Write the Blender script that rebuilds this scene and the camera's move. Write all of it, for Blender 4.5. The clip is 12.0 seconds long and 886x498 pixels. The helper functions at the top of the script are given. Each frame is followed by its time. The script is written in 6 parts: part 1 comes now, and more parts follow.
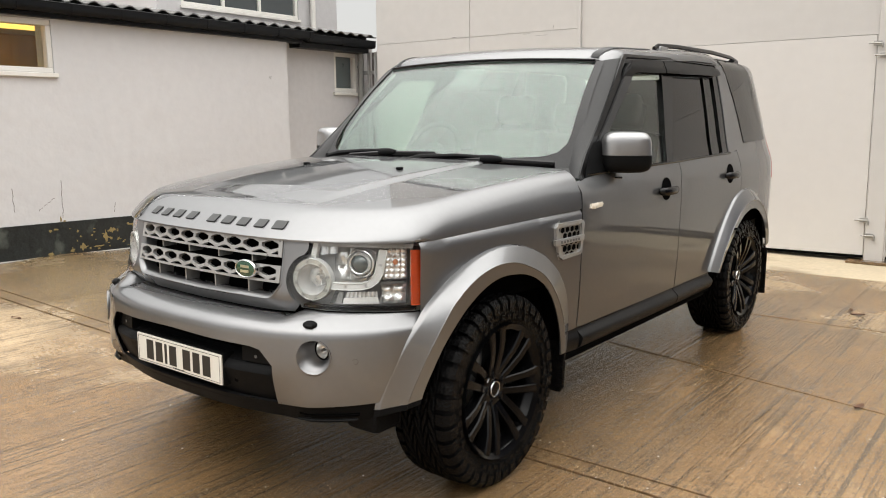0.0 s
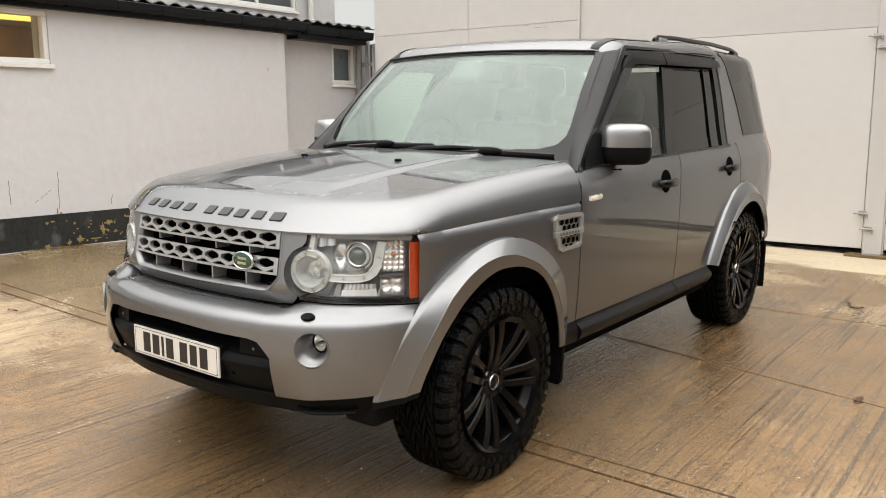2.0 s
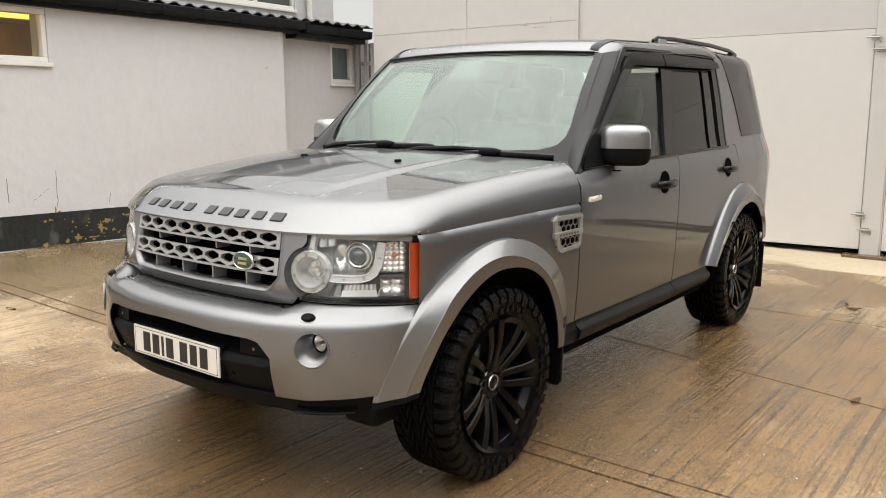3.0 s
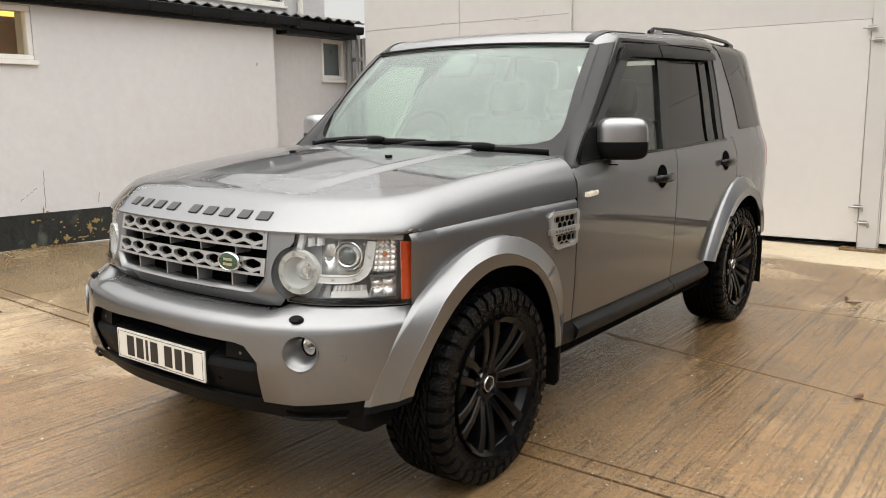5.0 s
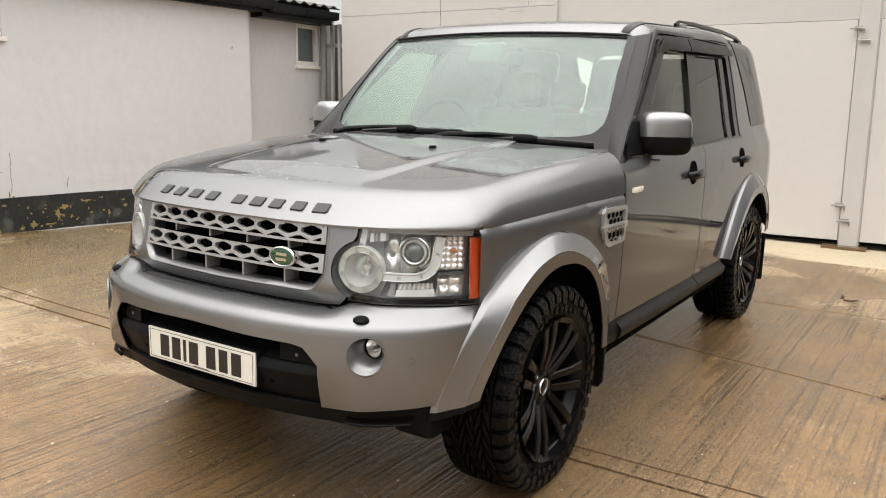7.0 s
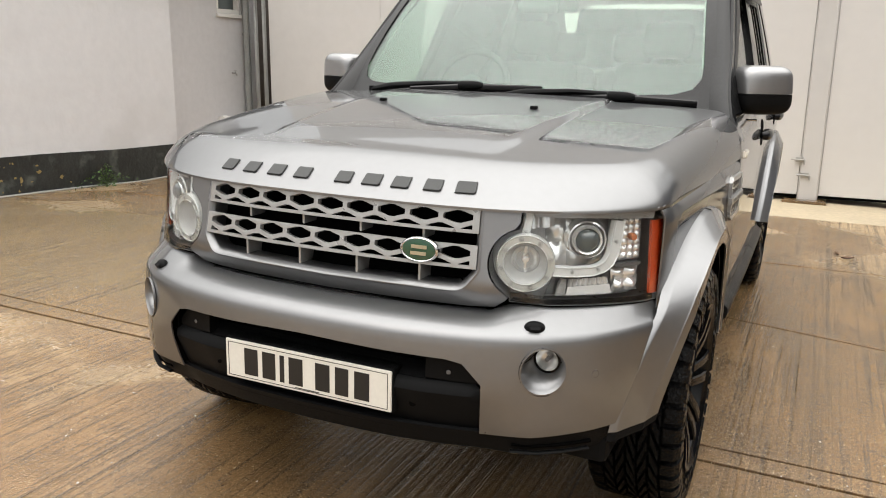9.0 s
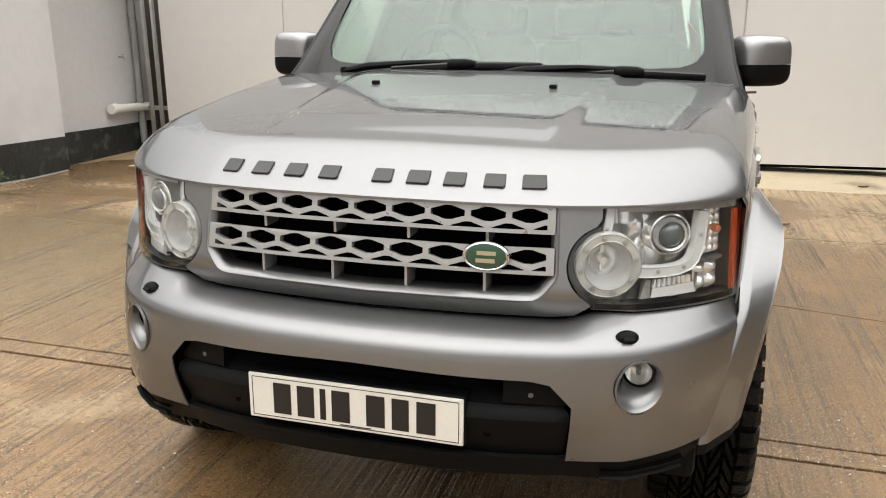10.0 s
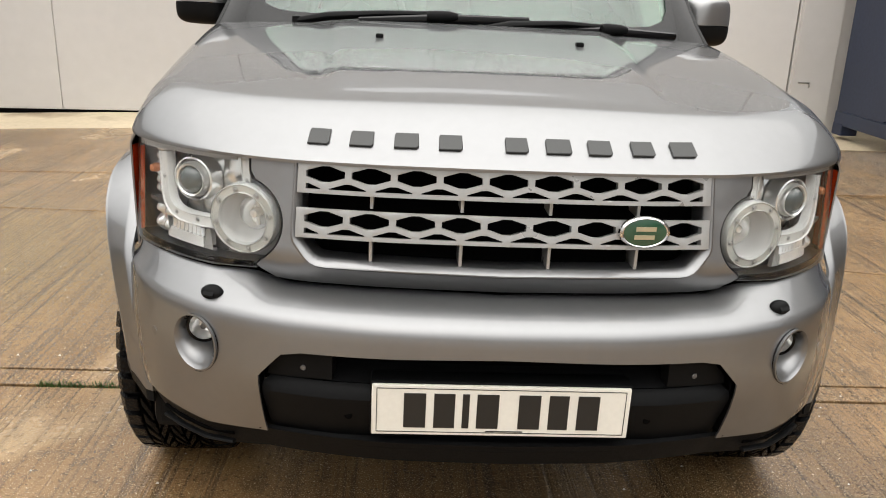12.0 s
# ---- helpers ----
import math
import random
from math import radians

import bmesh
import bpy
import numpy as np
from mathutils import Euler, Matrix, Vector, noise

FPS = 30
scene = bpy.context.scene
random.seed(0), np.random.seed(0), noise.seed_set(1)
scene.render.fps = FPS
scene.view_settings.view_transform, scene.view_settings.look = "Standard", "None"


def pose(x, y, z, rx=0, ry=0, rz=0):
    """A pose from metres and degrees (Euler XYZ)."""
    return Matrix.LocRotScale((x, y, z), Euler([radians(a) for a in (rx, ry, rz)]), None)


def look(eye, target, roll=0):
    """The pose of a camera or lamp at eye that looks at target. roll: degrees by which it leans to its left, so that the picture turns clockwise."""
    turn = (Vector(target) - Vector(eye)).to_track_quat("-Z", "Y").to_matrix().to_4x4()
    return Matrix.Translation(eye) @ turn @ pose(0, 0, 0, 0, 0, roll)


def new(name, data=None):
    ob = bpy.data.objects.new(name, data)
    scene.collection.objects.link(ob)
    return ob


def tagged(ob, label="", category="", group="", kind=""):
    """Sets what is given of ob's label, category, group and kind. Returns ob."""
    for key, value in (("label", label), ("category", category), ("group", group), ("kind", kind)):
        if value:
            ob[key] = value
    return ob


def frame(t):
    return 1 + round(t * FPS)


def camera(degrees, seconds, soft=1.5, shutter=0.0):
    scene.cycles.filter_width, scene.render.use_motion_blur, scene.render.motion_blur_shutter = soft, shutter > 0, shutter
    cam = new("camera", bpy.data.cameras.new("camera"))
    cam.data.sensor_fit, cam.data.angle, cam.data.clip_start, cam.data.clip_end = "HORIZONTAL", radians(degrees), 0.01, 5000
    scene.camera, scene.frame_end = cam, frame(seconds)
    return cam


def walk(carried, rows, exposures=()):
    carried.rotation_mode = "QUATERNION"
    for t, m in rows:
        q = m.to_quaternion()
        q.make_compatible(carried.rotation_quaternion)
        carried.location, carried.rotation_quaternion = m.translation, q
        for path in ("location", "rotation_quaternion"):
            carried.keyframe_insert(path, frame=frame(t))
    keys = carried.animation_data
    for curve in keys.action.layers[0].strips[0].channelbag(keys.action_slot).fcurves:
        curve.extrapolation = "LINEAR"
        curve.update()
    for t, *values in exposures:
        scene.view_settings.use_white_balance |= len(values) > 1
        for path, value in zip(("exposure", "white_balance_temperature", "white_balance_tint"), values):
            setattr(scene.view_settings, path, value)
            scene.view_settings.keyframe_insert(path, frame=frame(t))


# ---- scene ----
cam = camera(57.2, 12.0, soft=1.0)
PATH = [
    (0, (2.574, -2.519, 1.395), (1.366, -0.955, 1.088), -0.6),
    (0.5, (2.567, -2.517, 1.39), (1.363, -0.953, 1.064), -0.5),
    (1, (2.563, -2.514, 1.391), (1.366, -0.946, 1.063), -0.4),
    (1.5, (2.559, -2.51, 1.389), (1.36, -0.943, 1.066), -0.4),
    (2, (2.56, -2.507, 1.389), (1.358, -0.942, 1.065), -0.5),
    (2.5, (2.56, -2.51, 1.394), (1.358, -0.944, 1.072), -0.5),
    (3, (2.556, -2.517, 1.397), (1.359, -0.948, 1.07), -0.3),
    (5, (2.505, -2.437, 1.388), (1.319, -0.862, 1.052), -0.8),
    (5.5, (2.483, -2.441, 1.387), (1.306, -0.862, 1.041), -0.7),
    (6, (2.379, -2.484, 1.385), (1.238, -0.878, 1.038), -0.3),
    (6.5, (2.245, -2.524, 1.382), (1.142, -0.894, 1.025), -0.1),
    (7, (2.097, -2.542, 1.383), (1.021, -0.894, 1.024), 0.6),
    (7.4, (1.907, -2.493, 1.354), (0.85, -0.838, 0.977), 1.2),
    (7.5, (1.862, -2.477, 1.352), (0.808, -0.824, 0.958), 1.5),
    (7.7, (1.758, -2.451, 1.358), (0.715, -0.796, 0.942), 1.5),
    (9.3, (1.036, -2.5, 1.372), (0.306, -0.698, 0.901), 0.2),
    (9.5, (0.931, -2.466, 1.368), (0.258, -0.643, 0.897), -0.2),
    (10, (0.68, -2.374, 1.367), (0.139, -0.519, 0.851), -0.5),
    (10.5, (0.45, -2.382, 1.362), (0.097, -0.492, 0.811), 1.3),
    (11, (0.202, -2.416, 1.375), (0.0, -0.507, 0.816), 0.8),
    (11.5, (0.022, -2.355, 1.356), (-0.083, -0.443, 0.778), 1.0),
    (12, (-0.199, -2.254, 1.354), (-0.095, -0.355, 0.737), 1.9),
]
walk(cam, [(t, look(eye, target, roll)) for t, eye, target, roll in PATH], [(0, 0.17), (7.7, 0.18), (9.3, 0.13), (12, 0.16)])

# ---- sky and light ----
world = bpy.data.worlds.new("overcast_sky")
scene.world = world
world.use_nodes = True
wn = world.node_tree.nodes
sky = wn.new("ShaderNodeTexSky")
sky.sky_type = "NISHITA"
sky.sun_disc = False
sky.sun_elevation, sky.sun_rotation = radians(52), radians(200)
sky.air_density, sky.dust_density = 1.0, 4.0
cloud = wn.new("ShaderNodeMixRGB")
cloud.inputs[0].default_value = 0.82
way = wn.new("ShaderNodeTexCoord")
rise = wn.new("ShaderNodeSeparateXYZ")
dome = wn.new("ShaderNodeMapRange")
dome.inputs["From Min"].default_value = 0.25
dome.inputs["To Min"].default_value, dome.inputs["To Max"].default_value = 7.5, 37.0
haze = wn.new("ShaderNodeVectorMath")
haze.operation = "SCALE"
haze.inputs[0].default_value = (1.0, 0.985, 0.945)
for a, b in ((way.outputs["Generated"], rise.inputs[0]), (rise.outputs["Z"], dome.inputs["Value"]), (dome.outputs[0], haze.inputs["Scale"]), (haze.outputs[0], cloud.inputs[2])):
    world.node_tree.links.new(a, b)
world.node_tree.links.new(sky.outputs[0], cloud.inputs[1])
world.node_tree.links.new(cloud.outputs[0], wn["Background"].inputs[0])
wn["Background"].inputs[1].default_value = 0.1
sun = new("sun", bpy.data.lights.new("sun", "SUN"))
sun.data.energy, sun.data.angle, sun.data.color = 1.2, radians(100), (1.0, 0.96, 0.9)
sun.matrix_world = look((2, 0.5, 14), (0, 0, 0))


# ---- materials ----
def mat(name, color, rough=0.5, metal=0.0, vary=0.12, scale=6.0, bump=0.0, bump_scale=80.0, bump_deep=0.01, coat=0.0, spread=0.08, spec=0.5, flop=1.0, stain=None, stain_scale=1.3, stain_at=0.55):
    """A surface with two scales of colour change, uneven roughness and a fine relief."""
    m = bpy.data.materials.new(name)
    m.use_nodes = True
    n, l = m.node_tree.nodes, m.node_tree.links
    b = n["Principled BSDF"]
    b.inputs["Metallic"].default_value = metal
    b.inputs["Coat Weight"].default_value = coat
    b.inputs["Specular IOR Level"].default_value = spec
    b.inputs["Coat Roughness"].default_value = 0.03
    b.inputs["Specular Tint"].default_value = (flop, flop, flop, 1)
    at = n.new("ShaderNodeTexCoord").outputs["Object"]
    big, fine = n.new("ShaderNodeTexNoise"), n.new("ShaderNodeTexNoise")
    for tex, s in ((big, scale), (fine, scale * 14)):
        tex.inputs["Scale"].default_value = s
        tex.inputs["Detail"].default_value = 5
        l.new(at, tex.inputs["Vector"])
    both = n.new("ShaderNodeMath")
    both.operation = "ADD"
    l.new(big.outputs["Fac"], both.inputs[0])
    l.new(fine.outputs["Fac"], both.inputs[1])
    ramp = n.new("ShaderNodeMapRange")
    ramp.inputs["From Min"].default_value, ramp.inputs["From Max"].default_value = 0.6, 1.4
    ramp.inputs["To Min"].default_value, ramp.inputs["To Max"].default_value = 1 - vary, 1 + vary
    l.new(both.outputs[0], ramp.inputs["Value"])
    tone = n.new("ShaderNodeVectorMath")
    tone.operation = "SCALE"
    tone.inputs[0].default_value = color
    l.new(ramp.outputs[0], tone.inputs["Scale"])
    out = tone.outputs[0]
    if stain:
        spot, edge, mix = n.new("ShaderNodeTexNoise"), n.new("ShaderNodeMapRange"), n.new("ShaderNodeMixRGB")
        spot.inputs["Scale"].default_value, spot.inputs["Detail"].default_value = stain_scale, 7
        l.new(at, spot.inputs["Vector"])
        edge.inputs["From Min"].default_value, edge.inputs["From Max"].default_value = stain_at, stain_at + 0.12
        l.new(spot.outputs["Fac"], edge.inputs["Value"])
        l.new(edge.outputs[0], mix.inputs[0])
        l.new(out, mix.inputs[1])
        mix.inputs[2].default_value = (*stain, 1)
        out = mix.outputs[0]
    l.new(out, b.inputs["Base Color"])
    gloss = n.new("ShaderNodeMapRange")
    gloss.inputs["To Min"].default_value, gloss.inputs["To Max"].default_value = max(rough - spread, 0.01), rough + spread
    l.new(big.outputs["Fac"], gloss.inputs["Value"])
    l.new(gloss.outputs[0], b.inputs["Roughness"])
    if bump:
        grain, relief = n.new("ShaderNodeTexNoise"), n.new("ShaderNodeBump")
        grain.inputs["Scale"].default_value, grain.inputs["Detail"].default_value = bump_scale, 4
        relief.inputs["Strength"].default_value, relief.inputs["Distance"].default_value = bump, bump_deep
        l.new(at, grain.inputs["Vector"])
        l.new(grain.outputs["Fac"], relief.inputs["Height"])
        l.new(relief.outputs[0], b.inputs["Normal"])
    return m


def clear(name, tint, ior=1.45, rough=0.01, deep=0.0):
    """Thin clear sheet: see-through, with its gloss set by Fresnel."""
    m = bpy.data.materials.new(name)
    m.use_nodes = True
    n, l = m.node_tree.nodes, m.node_tree.links
    n.remove(n["Principled BSDF"])
    see, shine, mix, facing, power, span = (n.new("ShaderNode" + k) for k in ("BsdfTransparent", "BsdfGlossy", "MixShader", "LayerWeight", "Math", "MapRange"))
    see.inputs[0].default_value = (*tint, 1)
    shine.inputs["Roughness"].default_value = rough
    facing.inputs["Blend"].default_value = 0.5
    power.operation = "POWER"
    power.inputs[1].default_value = 5.0
    span.inputs["To Min"].default_value = ((ior - 1) / (ior + 1)) ** 2
    l.new(facing.outputs["Facing"], power.inputs[0])
    l.new(power.outputs[0], span.inputs["Value"])
    l.new(span.outputs[0], mix.inputs[0])
    l.new(see.outputs[0], mix.inputs[1])
    l.new(shine.outputs[0], mix.inputs[2])
    l.new(mix.outputs[0], n["Material Output"].inputs[0])
    return m


PAINT = mat("grey_metallic_paint", (0.234, 0.236, 0.242), 0.45, 0.95, 0.03, 3.0, coat=1.0, spread=0.02, flop=0.10)
PILLAR = mat("dark_grey_pillar_trim", (0.040, 0.040, 0.041), 0.42, 0.0, 0.1, 6.0, spec=0.2)
SATIN = mat("satin_silver_trim", (0.39, 0.39, 0.385), 0.3, 0.5, 0.04, 10.0, coat=0.3)
SILVER = mat("silver_paint", (0.31, 0.31, 0.315), 0.33, 0.8, 0.03, 3.0, coat=0.6, spread=0.03)
CHROME = mat("bright_chrome", (0.70, 0.70, 0.70), 0.14, 1.0, 0.03, 10.0, spread=0.03)
BLACK = mat("black_plastic", (0.0050, 0.0052, 0.0056), 0.5, 0.0, 0.25, 8.0, bump=0.1, bump_scale=900, spec=0.09)
GLOSSBLACK = mat("gloss_black", (0.004, 0.004, 0.0045), 0.2, 0.0, 0.2, 8.0, spread=0.04, spec=0.25)
RUBBER = mat("wet_tyre_rubber", (0.0028, 0.0028, 0.0029), 0.16, 0.0, 0.4, 9.0, bump=0.9, bump_scale=120, spec=0.11, spread=0.12)
ALLOY = mat("gloss_black_alloy", (0.003, 0.003, 0.0033), 0.16, 0.0, 0.25, 12.0, spread=0.06, spec=0.16)
# near-black for hollows: their shade is put into the colour
VOID = mat("shaded_hollow_black", (0.002, 0.002, 0.002), 0.9, 0.0, 0.2, spec=0.03)
GLASS = clear("windscreen_glass", (0.80, 0.93, 0.865), 1.85)
SIDEGLASS = clear("side_window_glass", (0.72, 0.78, 0.74), 1.6)
TINT = clear("tinted_glass", (0.12, 0.12, 0.118), 1.5)
LENS = clear("lamp_lens", (0.97, 0.975, 0.975), 1.38)
AMBER = mat("amber_lens", (0.47, 0.062, 0.016), 0.15, 0.0, 0.15, 30.0, coat=1.0)
RED = mat("red_lens", (0.35, 0.012, 0.012), 0.15, 0.0, 0.1, 30.0, coat=1.0)
TRIM = mat("interior_trim", (0.035, 0.036, 0.036), 0.7, 0.0, 0.15, 8.0, bump=0.2, bump_scale=400)
LINING = mat("pale_pillar_plastic", (0.50, 0.50, 0.46), 0.6, 0.0, 0.05, 8.0)
CLOTH = mat("interior_seat_leather", (0.165, 0.165, 0.16), 0.55, 0.0, 0.12, 8.0, bump=0.2, bump_scale=300)
PLATE = mat("white_plate", (0.72, 0.70, 0.64), 0.35, 0.0, 0.05, 8.0)
INK = mat("plate_black", (0.012, 0.012, 0.012), 0.4)
GREEN = mat("green_enamel", (0.010, 0.060, 0.030), 0.2, 0.0, 0.1, coat=1.0)
STEEL = mat("worn_steel", (0.42, 0.41, 0.39), 0.4, 0.9, 0.15, 14.0)
RENDERW = mat("white_painted_render", (0.635, 0.628, 0.640), 0.75, 0.0, 0.05, 0.7, bump=0.65, bump_scale=2.6, bump_deep=0.04, stain=(0.59, 0.58, 0.585), stain_scale=0.9, stain_at=0.56)
RENDERG = mat("pale_grey_painted_render", (0.56, 0.548, 0.555), 0.75, 0.0, 0.06, 0.9, bump=0.3, bump_scale=26)
PLINTH = mat("black_bitumen_plinth", (0.016, 0.019, 0.019), 0.4, 0.0, 0.6, 4.0, bump=0.8, bump_scale=16, stain=(0.075, 0.085, 0.075), stain_scale=5.0, stain_at=0.56)
DOORW = mat("white_painted_door_sheet", (0.655, 0.634, 0.612), 0.5, 0.0, 0.03, 0.6, bump=0.06, bump_scale=5)
CLAD = mat("white_painted_cladding", (0.585, 0.567, 0.548), 0.55, 0.0, 0.04, 0.6, bump=0.06, bump_scale=6)
UPVC = mat("white_window_plastic", (0.78, 0.76, 0.72), 0.35, 0.0, 0.05, 6.0)
GUTTER = mat("black_gutter_plastic", (0.006, 0.007, 0.009), 0.35, 0.0, 0.3, 4.0, spread=0.1, spec=0.2)
SHEET = mat("grey_corrugated_sheet", (0.13, 0.128, 0.124), 0.8, 0.0, 0.2, 3.0, bump=0.3, bump_scale=60)
DARKPANE = clear("window_pane", (0.85, 0.87, 0.85), 1.5)
GALV = mat("galvanised_steel", (0.40, 0.40, 0.39), 0.5, 0.4, 0.2, 9.0)
PIPEG = mat("grey_painted_pipe", (0.27, 0.27, 0.26), 0.55, 0.0, 0.2, 6.0)
FARBRICK = mat("dull_brick_far_wall", (0.10, 0.085, 0.075), 0.8, 0.0, 0.3, 1.5, bump=0.4, bump_scale=12)
BLUE = mat("blue_container_paint", (0.022, 0.032, 0.065), 0.45, 0.0, 0.2, 2.0, bump=0.1, bump_scale=12)
LEAFM = mat("weed_leaf", (0.05, 0.10, 0.02), 0.6, 0.0, 0.4, 20.0)
DEADLEAF = mat("brown_leaf", (0.10, 0.045, 0.02), 0.7, 0.0, 0.4, 30.0)
YELLOW = mat("peeled_yellow_paint", (0.28, 0.21, 0.085), 0.8, 0.0, 0.3, 12.0)


def concrete():
    """Brushed yard concrete: drawn grooves along the yard, damp darker patches that are glossier, sand and grit; the
    car's shade is mixed into the colour.
    """
    m = bpy.data.materials.new("brushed_wet_concrete")
    m.use_nodes = True
    n, l = m.node_tree.nodes, m.node_tree.links
    b = n["Principled BSDF"]
    b.inputs["Specular IOR Level"].default_value = 0.58
    at = n.new("ShaderNodeTexCoord").outputs["Object"]

    def noisy(scale, detail, stretch=(1, 1, 1), dist=0.0):
        s, t = n.new("ShaderNodeMapping"), n.new("ShaderNodeTexNoise")
        s.inputs["Scale"].default_value = stretch
        t.inputs["Scale"].default_value, t.inputs["Detail"].default_value, t.inputs["Distortion"].default_value = scale, detail, dist
        l.new(at, s.inputs["Vector"])
        l.new(s.outputs[0], t.inputs["Vector"])
        return t.outputs["Fac"]

    def span(v, a, c, lo=0.0, hi=1.0):
        r = n.new("ShaderNodeMapRange")
        for k, x in (("From Min", a), ("From Max", c), ("To Min", lo), ("To Max", hi)):
            r.inputs[k].default_value = x
        l.new(v, r.inputs["Value"])
        return r.outputs[0]

    def mixed(f, a, c):
        x = n.new("ShaderNodeMixRGB")
        for k, v in ((0, f), (1, a), (2, c)):
            if isinstance(v, tuple):
                x.inputs[k].default_value = (*v, 1)
            elif isinstance(v, float):
                x.inputs[k].default_value = v
            else:
                l.new(v, x.inputs[k])
        return x.outputs[0]

    def sums(a, c, op="ADD", k=None):
        x = n.new("ShaderNodeMath")
        x.operation = op
        l.new(a, x.inputs[0])
        if c is None:
            x.inputs[1].default_value = k
        else:
            l.new(c, x.inputs[1])
        return x.outputs[0]

    def pool(x, y, rx, ry):
        """A soft round spot, 1 in its middle."""
        mp, g = n.new("ShaderNodeMapping"), n.new("ShaderNodeTexGradient")
        mp.vector_type = "TEXTURE"
        mp.inputs["Location"].default_value, mp.inputs["Scale"].default_value = (x, y, 0), (rx, ry, 1)
        g.gradient_type = "SPHERICAL"
        l.new(at, mp.inputs["Vector"])
        l.new(mp.outputs[0], g.inputs[0])
        return g.outputs["Fac"]

    broom = noisy(1.0, 6, (55, 1.2, 1), 0.3)
    broad = noisy(1.0, 3, (24, 0.16, 1), 0.08)
    worn = span(noisy(1.2, 4, (2.2, 0.45, 1)), 0.42, 0.6)
    grit = noisy(160, 3)
    sand = noisy(38, 5)
    lay = sums(noisy(0.75, 7, (1, 0.8, 1), 0.6), span(pool(-2.6, -0.45, 2.0, 0.85), 0, 1, 0.0, 0.26))
    lay = sums(lay, span(pool(-2.6, 1.5, 2.8, 1.8), 0, 1, 0.0, -0.40))
    # two damp pools under the car, which also stand for its shade
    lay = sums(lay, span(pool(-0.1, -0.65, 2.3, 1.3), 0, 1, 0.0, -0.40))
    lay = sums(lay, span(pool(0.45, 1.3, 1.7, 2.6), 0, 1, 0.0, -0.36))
    lay = sums(lay, span(pool(1.9, 2.3, 1.6, 2.2), 0, 1, 0.0, -0.02))
    lay = sums(lay, span(pool(4.8, 1.0, 3.0, 5.0), 0, 0.7, 0.0, -0.34))
    # paler dry tone at near left, in place of the sky's sheen
    lay = sums(lay, span(pool(-1.3, -1.3, 1.7, 1.1), 0, 1, 0.0, 0.22))
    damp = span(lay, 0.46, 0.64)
    dirt = span(noisy(2.3, 7), 0.35, 0.7)
    dry = mixed(dirt, (0.50, 0.37, 0.225), (0.37, 0.265, 0.155))
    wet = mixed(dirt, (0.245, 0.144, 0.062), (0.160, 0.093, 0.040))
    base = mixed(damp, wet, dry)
    # shade and dark reflection under the bumper, painted into the base colour
    nose_shade = sums(span(pool(0.6, -0.62, 1.5, 0.9), 0.05, 0.6, 0.0, 0.75), span(noisy(3.0, 5, (1.6, 0.6, 1)), 0.35, 0.6, 0.45, 1.0), "MULTIPLY")
    base = mixed(span(pool(-3.5, 1.5, 3.0, 1.7), 0.05, 0.5, 0.0, 0.6), base, (0.170, 0.132, 0.066))
    # wet ground along the left sill, with the car's shadow painted in
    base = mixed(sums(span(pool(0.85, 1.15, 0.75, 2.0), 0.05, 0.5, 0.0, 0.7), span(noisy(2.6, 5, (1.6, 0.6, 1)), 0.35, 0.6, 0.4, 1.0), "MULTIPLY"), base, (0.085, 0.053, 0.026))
    base = mixed(nose_shade, base, (0.085, 0.053, 0.026))
    lines = sums(span(broad, 0.53, 0.62, 0.0, 0.92), worn, "MULTIPLY")
    base = mixed(lines, base, (0.075, 0.049, 0.027))
    base = mixed(span(broom, 0.52, 0.64, 0.0, 0.62), base, (0.07, 0.048, 0.03))
    base = mixed(span(noisy(13, 6, (1.5, 0.7, 1), 0.4), 0.52, 0.66, 0.0, 0.5), base, (0.085, 0.055, 0.03))
    base = mixed(span(grit, 0.60, 0.70, 0.0, 0.45), base, (0.46, 0.34, 0.19))
    base = mixed(span(noisy(85, 2), 0.675, 0.71, 0.0, 0.8), base, (0.58, 0.45, 0.28))
    base = mixed(span(noisy(60, 3), 0.58, 0.67, 0.0, 0.6), base, (0.055, 0.036, 0.02))
    base = mixed(span(noisy(230, 2), 0.60, 0.66, 0.0, 0.65), base, (0.62, 0.46, 0.26))
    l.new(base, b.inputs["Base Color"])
    l.new(sums(span(damp, 0, 1, 0.06, 0.50), span(sand, 0.3, 0.7, -0.04, 0.10)), b.inputs["Roughness"])
    h = sums(sums(span(broom, 0.3, 0.7, 1.0, 0), sums(span(broad, 0.5, 0.64, 1.4, 0), worn, "MULTIPLY")), span(sand, 0.3, 0.7, 0, 0.5))
    h = sums(h, span(grit, 0.35, 0.75, 0, 0.45))
    bump = n.new("ShaderNodeBump")
    bump.inputs["Strength"].default_value, bump.inputs["Distance"].default_value = 0.6, 0.007
    l.new(span(damp, 0, 1, 0.36, 0.85), bump.inputs["Strength"])
    l.new(h, bump.inputs["Height"])
    l.new(bump.outputs[0], b.inputs["Normal"])
    return m


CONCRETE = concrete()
JOINT = mat("joint_dirt", (0.020, 0.015, 0.010), 0.8, 0.0, 0.5, 9.0, bump=0.6, bump_scale=60)


# ---- building helpers ----
def smooth(mesh, angle=38):
    mesh.polygons.foreach_set("use_smooth", [True] * len(mesh.polygons))
    mesh.set_sharp_from_angle(angle=radians(angle))
    flat = mesh.attributes.get("flat")
    if flat:
        mesh.polygons.foreach_set("use_smooth", [not d.value for d in flat.data])


